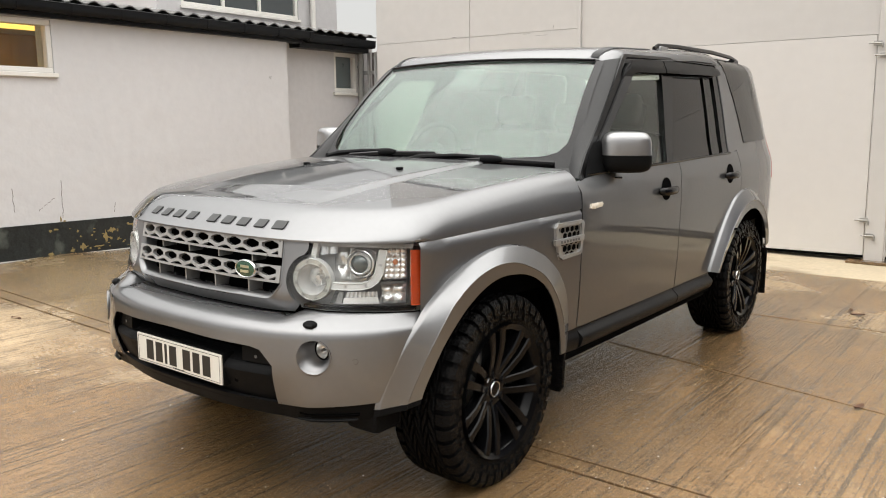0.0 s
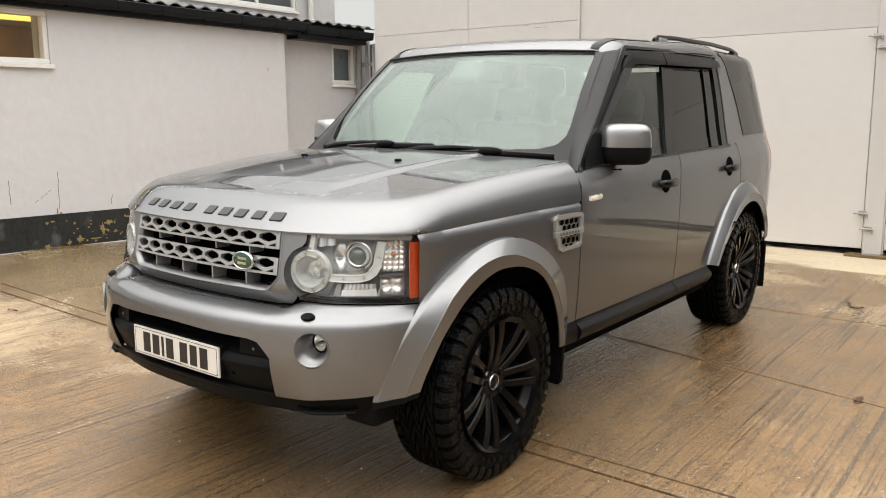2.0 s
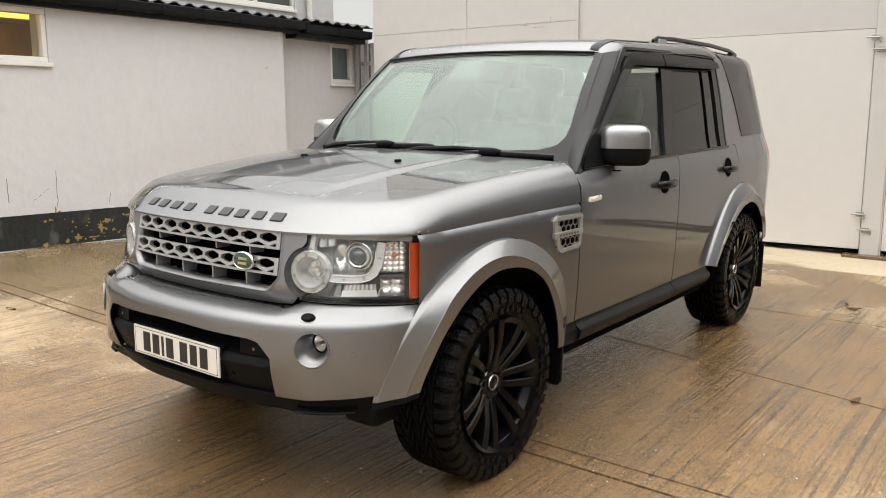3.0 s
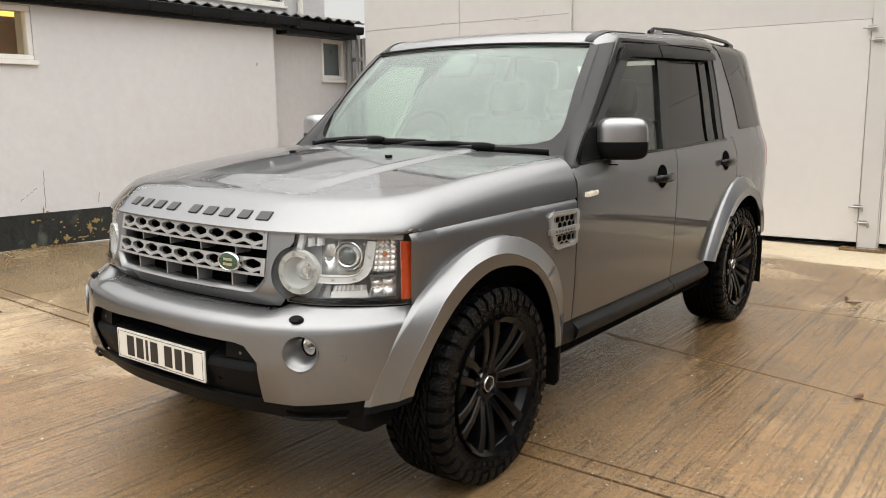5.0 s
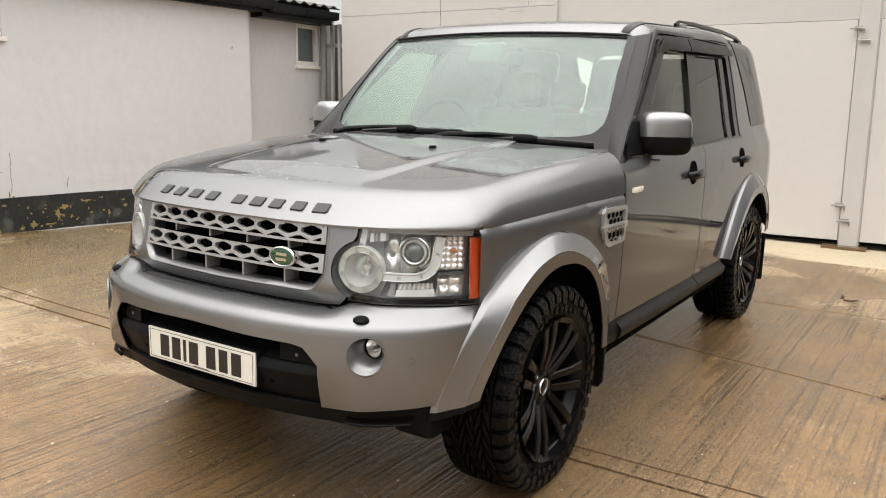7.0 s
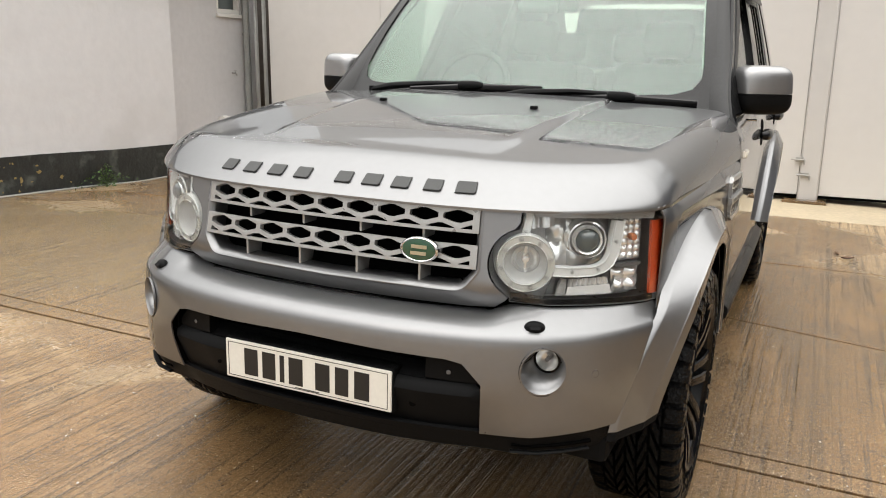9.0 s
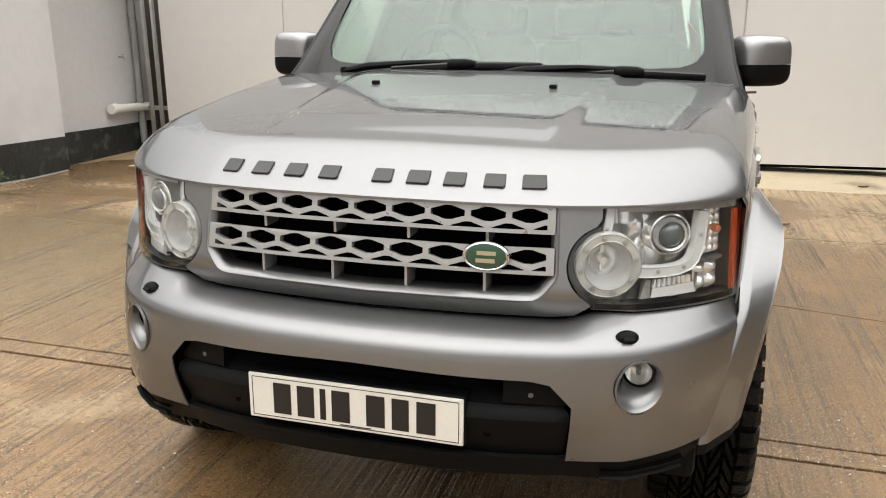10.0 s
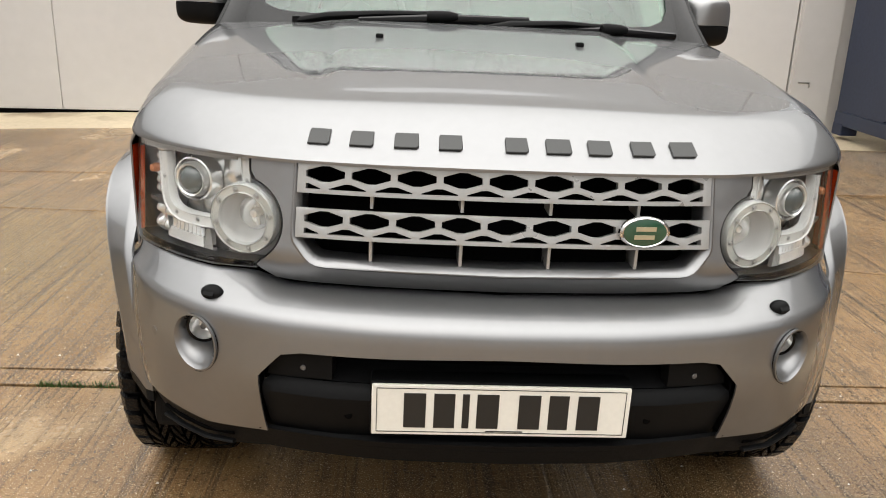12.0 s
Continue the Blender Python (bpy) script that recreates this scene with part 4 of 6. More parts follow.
for dz, x0, x1 in ((0.008, -0.02, 0.022), (-0.009, -0.022, 0.02)):
    part("bar", box(x0, x1, -0.0095, -0.008, -0.0045, 0.0045, m=pose(0.278, by - 0.014, 0.884 + dz, 0, 0, 4)), mat("pale_gold", (0.5, 0.46, 0.33), 0.3, 0.6), badge)

# plain raised shapes in a row on the hood's brow
LETTER = mat("dark_grey_emblem", (0.030, 0.031, 0.031), 0.4, 0.2, 0.1, 20)


def on_hood(x, z):
    best = None
    for i in range(240):
        b = 0.0 + 0.35 * i / 240
        a0 = 1 - (1 - min(abs(x) / 0.835, 0.999)) ** (1 / 1.6)
        p = Vector(hood_fn(math.copysign(a0, x), b))
        if best is None or abs(p.z - z) < abs(best[0].z - z):
            best = (p, a0, b)
    p, a0, b = best
    a0 = math.copysign(a0, x)
    du = Vector(hood_fn(a0 + 0.01, b)) - Vector(hood_fn(a0 - 0.01, b))
    dv = Vector(hood_fn(a0, b + 0.01)) - Vector(hood_fn(a0, max(b - 0.01, 0)))
    du.normalize()
    n = du.cross(dv).normalized()
    v = n.cross(du)
    m = Matrix((du, v, n)).transposed().to_4x4()
    m.translation = p
    return m


for k, (x0, x1) in enumerate(((-0.404, -0.360), (-0.320, -0.272), (-0.231, -0.181), (-0.141, -0.093), (-0.007, 0.040), (0.076, 0.129), (0.163, 0.213), (0.254, 0.303), (0.339, 0.394))):
    w = (x1 - x0) / 2
    part("emblem_block", prism([(-w, -0.0205), (w * 0.8, -0.0205), (w, -0.015), (w * 0.93, 0.0205), (-w * 0.9, 0.0205), (-w, 0.014)], -0.004, 0.005, on_hood((x0 + x1) / 2, 1.036), 0.0012, 1), LETTER, hood, "plain dark grey raised block")

# headlamps
MILK = clear("clear_light_pipe", (0.90, 0.91, 0.90), 1.6, 0.05)
PIPECORE = mat("pale_light_pipe_core", (0.62, 0.625, 0.615), 0.18, 0.0, 0.1, 30, coat=1.0)
REFLECT = mat("polished_lamp_reflector", (0.93, 0.93, 0.92), 0.13, 0.65, 0.03, 30, spread=0.05)
WHITE = mat("white_lamp_glass", (0.82, 0.82, 0.81), 0.12, 0.2, 0.1, 30, coat=1.0)
FROST = mat("pale_lamp_lining", (0.60, 0.60, 0.59), 0.32, 0.0, 0.1, 20, coat=0.4)
HOUSE = mat("lamp_housing", (0.13, 0.13, 0.13), 0.3, 0.3, 0.2, 20)
BAND = mat("grey_lens_border", (0.33, 0.33, 0.325), 0.3, 0.1, 0.1, 20, coat=0.6)
PROJ = mat("projector_glass", (0.085, 0.10, 0.10), 0.05, 0.0, 0.1, 20, coat=1.0)


def pillows(corners, nu, nv, lift, bulge, sx, sub=4):
    """A reflector of nu by nv domed facets between four (x, z) corners: low inner, low outer, high outer, high inner."""
    bm = bmesh.new()
    (ax, az), (bx, bz), (cx, cz), (dx, dz) = corners
    rows = []
    for i in range(nu * sub + 1):
        row = []
        for k in range(nv * sub + 1):
            p, q = i / (nu * sub), k / (nv * sub)
            x = (ax * (1 - p) + bx * p) * (1 - q) + (dx * (1 - p) + cx * p) * q
            z = (az * (1 - p) + bz * p) * (1 - q) + (dz * (1 - p) + cz * p) * q
            dome = abs(math.sin(math.pi * p * nu)) * (abs(math.sin(math.pi * q * nv)) if nv > 1 else 1)
            row.append(bm.verts.new(fascia(sx * un(x), z, lift + bulge * dome)))
        rows.append(row)
    for p, q in zip(rows, rows[1:]):
        for k in range(len(p) - 1):
            bm.faces.new((p[k], q[k], q[k + 1], p[k + 1]))
    bmesh.ops.recalc_face_normals(bm, faces=bm.faces[:])
    return bm


for sx in (1, -1):
    ring = [(ring_c[0] + 0.0855 * math.cos(radians(a)), ring_c[1] + 0.0855 * math.sin(radians(a))) for a in range(102, 240, 8)]
    line_h = [(0.526, 0.993), (0.524, 0.963)] + ring + [(0.502, 0.777), (0.500, 0.768), (0.60, 0.765), (0.70, 0.762)]
    line_u = [(sx * un(x), z) for x, z in line_h] + [(sx * END, 0.755), (sx * END, 0.966), (sx * un(0.8215), 0.989), (sx * un(0.70), 0.993)]
    hl = part("headlamp", skin(line_u, lambda u, z: fascia(u, z, 0.0), (0, -1, 0), 0.02, thick=0.003), LENS, car, "clear headlamp with round main lamp and projector")
    hl.visible_shadow = False
    part("housing", skin(line_u, lifted(fascia, -0.085), (0, -1, 0), 0.02, thick=0.002), FROST, hl)
    bm = bmesh.new()
    loop = dense(line_u, 0.02)
    walls = [(bm.verts.new(fascia(u, z, -0.002)), bm.verts.new(fascia(u, z, -0.086))) for u, z in loop]
    for p, q in zip(walls, walls[1:] + walls[:1]):
        bm.faces.new((p[0], q[0], q[1], p[1]))
    bmesh.ops.recalc_face_normals(bm, faces=bm.faces[:])
    part("housing_wall", bm, HOUSE, hl)

    def panel(corners, lift, thick=0.004):
        return skin([(sx * un(x), z) for x, z in corners], lifted(fascia, lift), (0, -1, 0), 0.012, thick=thick)
    part("border", panel(((0.503, 0.767), (0.70, 0.764), (0.818, 0.758), (0.818, 0.771), (0.70, 0.777), (0.60, 0.779), (0.51, 0.778)), -0.008), GLOSSBLACK, hl, "black lower edge of the lamp")
    part("top_band", panel(((0.556, 0.980), (0.70, 0.977), (0.815, 0.971), (0.817, 0.987), (0.70, 0.990), (0.556, 0.990)), -0.006), BAND, hl, "grey upper edge of the lamp")
    part("amber_marker", skin([(sx * un(0.8085), 0.775), (sx * un(0.8295), 0.771), (sx * un(0.8295), 0.962), (sx * un(0.8105), 0.966)], lifted(fascia, -0.004), (0, -1, 0), 0.012, thick=0.008), AMBER, hl, "amber side marker")
    bm = bmesh.new()
    edge_rows = [(bm.verts.new(fascia(sx * END, z, -0.001)), bm.verts.new((sx * (S(-0.400, z) - 0.005), -0.399, z))) for z in np.linspace(0.771, 0.962, 9)]
    for p, q in zip(edge_rows, edge_rows[1:]):
        bm.faces.new((p[0], q[0], q[1], p[1]))
    part("marker_return", bm, AMBER, hl)
    # main chrome shell behind the lamps, then the turn lamp's fluted reflector and the low one's facets
    part("back_reflector", pillows(((0.590, 0.830), (0.745, 0.835), (0.748, 0.978), (0.585, 0.978)), 3, 2, -0.078, 0.016, sx, 6), REFLECT, hl)
    part("upper_reflector", pillows(((0.530, 0.940), (0.605, 0.950), (0.605, 0.984), (0.528, 0.984)), 2, 1, -0.050, 0.010, sx, 6), REFLECT, hl)
    part("turn_reflector", pillows(((0.742, 0.862), (0.806, 0.862), (0.808, 0.970), (0.752, 0.972)), 4, 6, -0.040, 0.006, sx, 5), REFLECT, hl, "faceted turn lamp reflector")
    p = fascia(sx * un(0.775), 0.925, -0.016)
    part("turn_bulb", lathe([(0.0, 0.012), (0.008, 0.009), (0.011, 0.0), (0.009, -0.012)], 14, pose(p[0], p[1], p[2], 90, 0, sx * 40)), mat("amber_bulb", (0.45, 0.16, 0.07), 0.2, 0.0, 0.1, 30, coat=1.0), hl)
    part("lower_tray", panel(((0.585, 0.780), (0.70, 0.779), (0.806, 0.775), (0.807, 0.858), (0.738, 0.856), (0.70, 0.836), (0.605, 0.832)), -0.050), HOUSE, hl, "dark lower lamp tray")
    part("low_reflector", pillows(((0.740, 0.780), (0.803, 0.777), (0.804, 0.846), (0.738, 0.844)), 2, 2, -0.044, 0.014, sx, 6), REFLECT, hl, "faceted low reflector")
    part("divider", panel(((0.738, 0.848), (0.797, 0.850), (0.797, 0.858), (0.738, 0.857)), -0.020, 0.02), HOUSE, hl)
    part("day_lamp", panel(((0.630, 0.783), (0.733, 0.782), (0.729, 0.806), (0.634, 0.804)), -0.026), WHITE, hl, "white day lamp glass")
    part("day_lamp_top", pillows(((0.634, 0.804), (0.729, 0.806), (0.727, 0.824), (0.638, 0.822)), 8, 1, -0.034, 0.008, sx, 5), REFLECT, hl)
    for x0, x1 in ((0.610, 0.628), (0.7335, 0.738)):
        part("day_lamp_cheek", panel(((x0 - 0.004, 0.782), (x1, 0.782), (x1 + 0.003, 0.822), (x0 + 0.010, 0.824)), -0.028, 0.01), BAND, hl)
    # round lamp
    y0 = fascia(sx * un(ring_c[0]), ring_c[1])[1]
    rl = pose(sx * ring_c[0], y0 + 0.014, ring_c[1], 90, 0, sx * 19)
    part("lamp_ring", lathe([(0.0535, -0.014), (0.0535, 0.005), (0.0548, 0.008), (0.0562, 0.005), (0.0700, 0.005), (0.0718, 0.008), (0.0735, 0.005), (0.0745, -0.016)], 56, rl), PIPECORE, hl, "clear ring round the main lamp")
    part("ring_cover", lathe([(0.0540, 0.0), (0.0545, 0.0095), (0.0640, 0.0115), (0.0735, 0.0095), (0.0745, 0.0)], 56, rl), MILK, hl)
    for k in range(8):
        a = radians(45 * k + 12)
        part("ring_stud", join(lathe([(0.0, 0.0035), (0.003, 0.003), (0.0036, 0.0)], 10, rl @ pose(0.0625 * math.cos(a), 0.0625 * math.sin(a), 0.0085)), lathe([(0.0046, 0.0), (0.0056, 0.001), (0.0064, 0.0)], 12, rl @ pose(0.0625 * math.cos(a), 0.0625 * math.sin(a), 0.0085))), BAND, hl)
    part("bowl", lathe([(0.0535, -0.004), (0.0515, -0.024), (0.046, -0.040), (0.036, -0.050)], 44, rl), FROST, hl, "pale bowl of the main lamp")
    part("bowl_reflector", lathe([(0.0365, -0.046), (0.035, -0.056), (0.027, -0.068), (0.014, -0.074), (0.0, -0.075)], 44, rl), REFLECT, hl)
    part("bulb_shield", join(lathe([(0.0, -0.036), (0.008, -0.038), (0.011, -0.046), (0.011, -0.074)], 20, rl), box(-0.004, 0.004, -0.030, 0.030, -0.064, -0.056, 0.002, 2, rl)), REFLECT, hl)
    # projector
    pc = (0.667, 0.918)
    p = fascia(sx * un(pc[0]), pc[1])
    pj = pose(sx * pc[0] * 0.994, p[1] + 0.030, pc[1], 90, 0, sx * 24)
    part("projector_lens", lathe([(0.0, 0.017), (0.012, 0.0158), (0.022, 0.011), (0.030, 0.0)], 36, pj), PROJ, hl, "dark projector lens")
    part("projector_bezel", lathe([(0.0295, -0.004), (0.031, 0.004), (0.0345, 0.0065), (0.038, 0.002), (0.0395, -0.016), (0.0415, -0.018), (0.0450, -0.004), (0.0485, -0.006), (0.051, -0.030), (0.055, -0.036)], 44, pj), REFLECT, hl, "chrome projector bezel")
    part("projector_shade", lathe([(0.0390, -0.012), (0.0420, -0.012), (0.0420, -0.018), (0.0390, -0.018)], 44, pj, close=True), HOUSE, hl)
    pipe_pts = [(0.596, 0.846), (0.625, 0.8435), (0.655, 0.8425), (0.685, 0.8435), (0.707, 0.850), (0.722, 0.863), (0.732, 0.885), (0.737, 0.915), (0.741, 0.945), (0.745, 0.968)]
    def ribbon(points, half, lift, tall):
        """A flat clear bar that follows (x, z) points along the lamp, with a raised rim on both sides."""
        bm = bmesh.new()
        rows = []
        for k, (x, z) in enumerate(points):
            a, b = points[max(k - 1, 0)], points[min(k + 1, len(points) - 1)]
            d = Vector((b[0] - a[0], b[1] - a[1])).normalized()
            row = []
            for w, h in ((-1, -0.018), (-1, 0.0), (-0.86, tall), (-0.7, 0.0), (0.7, 0.0), (0.86, tall), (1, 0.0), (1, -0.018)):
                row.append(bm.verts.new(fascia(sx * un(x - d.y * half * w), z + d.x * half * w, lift + h)))
            rows.append(row)
        for p, q in zip(rows, rows[1:]):
            for k in range(7):
                bm.faces.new((p[k], q[k], q[k + 1], p[k + 1]))
        bm.faces.new(rows[0])
        bm.faces.new(rows[-1][::-1])
        bmesh.ops.recalc_face_normals(bm, faces=bm.faces[:])
        return bm
    part("light_pipe", ribbon(pipe_pts, 0.0125, -0.012, 0.003), PIPECORE, hl, "clear curved light pipe")
    part("light_pipe_stub", ribbon([(0.533, 0.934), (0.535, 0.950), (0.538, 0.968), (0.541, 0.988)], 0.0105, -0.012, 0.003), PIPECORE, hl)
    for x, z in ((0.640, 0.8430), (0.697, 0.8465), (0.737, 0.915), (0.533, 0.940)):
        q = pose(*fascia(sx * un(x), z, -0.012), 90, 0, sx * 35)
        part("pipe_stud", join(lathe([(0.0, 0.003), (0.0028, 0.0022), (0.0034, 0.0)], 10, q), lathe([(0.0044, 0.0), (0.0054, 0.001), (0.0062, 0.0)], 12, q)), BAND, hl)

# bumper fittings
for sx in (1, -1):
    u = sx * ux(0.622)
    c = Vector(bumper_fn(u, vz(0.624)))
    e = (Vector(bumper_fn(u + 0.01, vz(0.624))) - Vector(bumper_fn(u - 0.01, vz(0.624)))).normalized()
    n = Vector((e.y, -e.x, 0))
    n = -n if n.y > 0 else n
    xa = Vector((0, 0, 1)).cross(n).normalized()
    fm = Matrix((xa, Vector((0, 0, 1)), n)).transposed().to_4x4()
    fm.translation = c
    fm = fm @ Matrix.Diagonal((0.905, 0.930, 0.9, 1))
    c2 = c + Vector((-0.006 * sx, 0.048, 0.014))
    rings = []
    for k, (r, h) in enumerate(((0.0655, -0.004), (0.0665, 0.003), (0.063, 0.0035), (0.0595, -0.002))):
        rings.append([fm @ Vector((r * math.cos(2 * math.pi * q / 44), r * math.sin(2 * math.pi * q / 44), h)) for q in range(44)])
    far = [c2 + Vector((0.034 * math.cos(2 * math.pi * q / 44) * xa.x / abs(xa.x), 0, 0.034 * math.sin(2 * math.pi * q / 44))) for q in range(44)]
    near = rings[-1]
    for f in (0.12, 0.3, 0.5, 0.7, 0.86, 1.0):
        w = 0.35 * f + 0.65 * f ** 2.2
        rings.append([Vector((p.x + (q.x - p.x) * f, p.y + (q.y - p.y) * w, p.z + (q.z - p.z) * f)) for p, q in zip(near, far)])
    bm = bmesh.new()
    grown = [[bm.verts.new(p) for p in ring_pts] for ring_pts in rings]
    for p, q in zip(grown, grown[1:]):
        for k in range(44):
            bm.faces.new((p[k], p[(k + 1) % 44], q[(k + 1) % 44], q[k]))
    bmesh.ops.recalc_face_normals(bm, faces=bm.faces[:])
    bmesh.ops.reverse_faces(bm, faces=bm.faces[:]) if sum(f.normal.dot(n) for f in bm.faces) < 0 else None
    fog = part("fog_lamp_bezel", bm, PAINT, bumper, "painted bowl round the fog lamp")
    fl = pose(c2.x, c2.y, c2.z, 90, 0, 0)
    part("fog_lamp", lathe([(0.0, 0.014), (0.014, 0.012), (0.024, 0.006), (0.030, -0.004), (0.031, -0.03)], 36, fl), LENS, fog).visible_shadow = False
    part("fog_reflector", lathe([(0.029, 0.0), (0.024, -0.014), (0.014, -0.022), (0.0, -0.023)], 36, fl), REFLECT, fog)
    part("fog_rim", lathe([(0.0295, 0.004), (0.034, 0.003), (0.0355, -0.008), (0.036, -0.03)], 36, fl), GLOSSBLACK, fog)
    part("fog_bulb", lathe([(0.0, 0.004), (0.006, 0.001), (0.007, -0.02)], 16, fl), HOUSE, fog)
    bm = bmesh.new()
    bmesh.ops.create_uvsphere(bm, u_segments=20, v_segments=10, radius=1)
    cap_m = pose(*bumper_fn(sx * ux(0.602), 0.085), 40, 0, sx * 24) @ Matrix.Diagonal((0.026, 0.017, 0.013, 1))
    part("washer_cap", join(bm, box(-0.5, 0.5, -0.9, -0.3, 0.2, 0.9, 0.1)), BLACK, bumper, "black headlamp washer cap", m=cap_m)
    su = sx * ux(0.727)
    part("parking_sensor", lathe([(0.0, 0.0018), (0.0085, 0.0012), (0.009, -0.004)], 18, pose(*bumper_fn(su, vz(0.608)), 90, 0, sx * 42)), PAINT, bumper)
    part("sensor_ring", lathe([(0.0088, 0.0005), (0.0105, 0.0005), (0.0105, -0.004)], 18, pose(*bumper_fn(su, vz(0.608)), 90, 0, sx * 42)), HOUSE, bumper)

LB = 0.486


def bar_fn(u, v):
    f = min(max((prof_z(v) - 0.440) / 0.136, 0), 1)
    flat = 0.018 * min(abs(u) / 0.34, 1) ** 2
    return bumper_fn(u, v, -0.042 + flat + 0.016 * f - 0.030 * max(0, f - 0.78) ** 2 / 0.0484)


bar = part("lower_bar", skin([(-ux(LB), vz(0.440)), (ux(LB), vz(0.440)), (ux(LB), vz(0.562)), (ux(LB) - 0.012, vz(0.574)), (-ux(LB) + 0.012, vz(0.574)), (-ux(LB), vz(0.562))], bar_fn, (0, -1, 0), 0.016, thick=0.02), BLACK, bumper, "textured black lower bar")
part("bar_top", skin([(-ux(LB), 0), (ux(LB), 0), (ux(LB), 1), (-ux(LB), 1)], lambda u, v: (lambda p: (p[0], p[1] + 0.003 + 0.05 * v, 0.5745 + 0.026 * v))(bar_fn(u, vz(0.574))), (0, 0, 1), 0.05), BLACK, bumper)
part("bar_foot", skin([(-ux(LB), 0), (ux(LB), 0), (ux(LB), 1), (-ux(LB), 1)], lambda u, v: Vector(bar_fn(u, vz(0.443))).lerp(Vector(bumper_fn(u, vz(0.434), -0.008)), v), (0, 0, 1), 0.05, thick=0.01), BLACK, bumper)
# near-black sheet gives the intake its shade
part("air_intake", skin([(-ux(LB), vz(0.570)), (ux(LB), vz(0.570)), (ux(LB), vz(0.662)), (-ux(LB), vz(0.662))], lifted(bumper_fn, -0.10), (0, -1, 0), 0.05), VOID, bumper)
for sx in (1, -1):
    part("corner_tab", skin([(sx * ux(0.345), vz(0.580)), (sx * ux(0.480), vz(0.576)), (sx * ux(0.478), vz(0.592)), (sx * ux(0.437), vz(0.636)), (sx * ux(0.345), vz(0.645))], lifted(bumper_fn, -0.03), (0, -1, 0), 0.03, thick=0.03), BLACK, bumper)
    part("screw", lathe([(0.0, 0.0025), (0.005, 0.0015), (0.006, 0.0)], 12, pose(*bumper_fn(sx * ux(0.404), vz(0.600), -0.029), 90, 0, sx * 15)), HOUSE, bumper)
    part("plug", lathe([(0.0, 0.001), (0.008, 0.001), (0.009, 0.0)], 16, pose(*bar_fn(sx * ux(0.312), vz(0.503)), 90, 0, sx * 12)), VOID, bumper)
    part("intake_side", skin([(0, 0), (1, 0), (1, 1), (0, 1)], lambda u, v, sx=sx: (sx * (0.489 + 0.0), bp(0.487) + 0.03 + 0.05 * u, 0.445 + 0.17 * v), (-sx, 0, 0), 0.3), BLACK, bumper)
# plate with plain bars in place of its characters
py = -0.807
plate = part("number_plate", box(-0.26, 0.26, py - 0.008, py, 0.4765, 0.588, 0.003), PLATE, bumper, "white number plate with dark bars")
part("plate_bracket", box(-0.263, 0.263, py, py + 0.05, 0.473, 0.592, 0.004), BLACK, plate)
for z0, z1, x0, x1 in ((0.4835, 0.485, -0.25, 0.25), (0.5795, 0.581, -0.25, 0.25)):
    part("plate_line", box(x0, x1, py - 0.0088, py - 0.0078, z0, z1), INK, plate)
for x0 in (-0.2505, 0.249):
    part("plate_line", box(x0, x0 + 0.0015, py - 0.0088, py - 0.0078, 0.485, 0.5795), INK, plate)
for x0, x1 in ((-0.196, -0.152), (-0.136, -0.094), (-0.079, -0.065), (-0.050, -0.006), (0.034, 0.078), (0.095, 0.135), (0.153, 0.197)):
    part("plate_bar", box(x0, x1, py - 0.0092, py - 0.0078, 0.494, 0.570), INK, plate, "plain dark bar")
part("plate_bar", box(-0.03, 0.045, py - 0.0092, py - 0.0078, 0.4865, 0.4885), INK, plate)

# black valance under the bumper
VU = ux(0.80)
valance = part("valance", skin([(-VU, vz(0.474)), (-ux(0.70), vz(0.462)), (-ux(0.49), vz(0.443)), (ux(0.49), vz(0.443)), (ux(0.70), vz(0.462)), (VU, vz(0.474)), (ux(0.80), 0.435), (ux(0.66), 0.447), (ux(0.52), 0.445), (-ux(0.52), 0.445), (-ux(0.66), 0.447), (-ux(0.80), 0.435)], lifted(bumper_fn, -0.007), (0, -1, 0), 0.025, thick=0.01), BLACK, bumper)
for sx in (1, -1):
    pts = [bumper_fn(sx * ux(x), vz(0.42), 0.0) for x in (0.56, 0.62, 0.68, 0.73)]
    part("valance_slot", tube([Vector(p) + Vector((0, 0.014, -0.004)) for p in pts], 0.010, 8, flat=0.6), VOID, valance)
    part("valance_ledge", tube([Vector(p) + Vector((0, 0.002, -0.020)) for p in pts], 0.008, 8, flat=0.6), BLACK, valance)
    part("skid", box(sx * 0.69 - 0.08, sx * 0.69 + 0.07, -0.56, -0.42, 0.330, 0.43, 0.02), BLACK, valance)
part("undertray", box(-0.52, 0.52, -0.66, -0.1, 0.375, 0.44, 0.03), BLACK, valance)

# ---- the car's sides ----
arch_f = (curve([(0, 0.500), (20, 0.545), (34, 0.572), (42, 0.584), (55, 0.580), (70, 0.572), (82, 0.567), (93, 0.562), (106, 0.553), (120, 0.549), (132, 0.552), (145, 0.558), (156, 0.562), (166, 0.570), (180, 0.578)]),
          curve([(0, 0.452), (30, 0.478), (56, 0.486), (72, 0.489), (89, 0.506), (103, 0.520), (117, 0.530), (128, 0.524), (138, 0.503), (148, 0.488), (159, 0.483), (171, 0.490), (180, 0.498)]),
          curve([(0, 0.425), (27, 0.445), (53, 0.458), (85, 0.456), (102, 0.463), (113, 0.463), (126, 0.460), (141, 0.450), (156, 0.441), (170, 0.446), (180, 0.454)]))
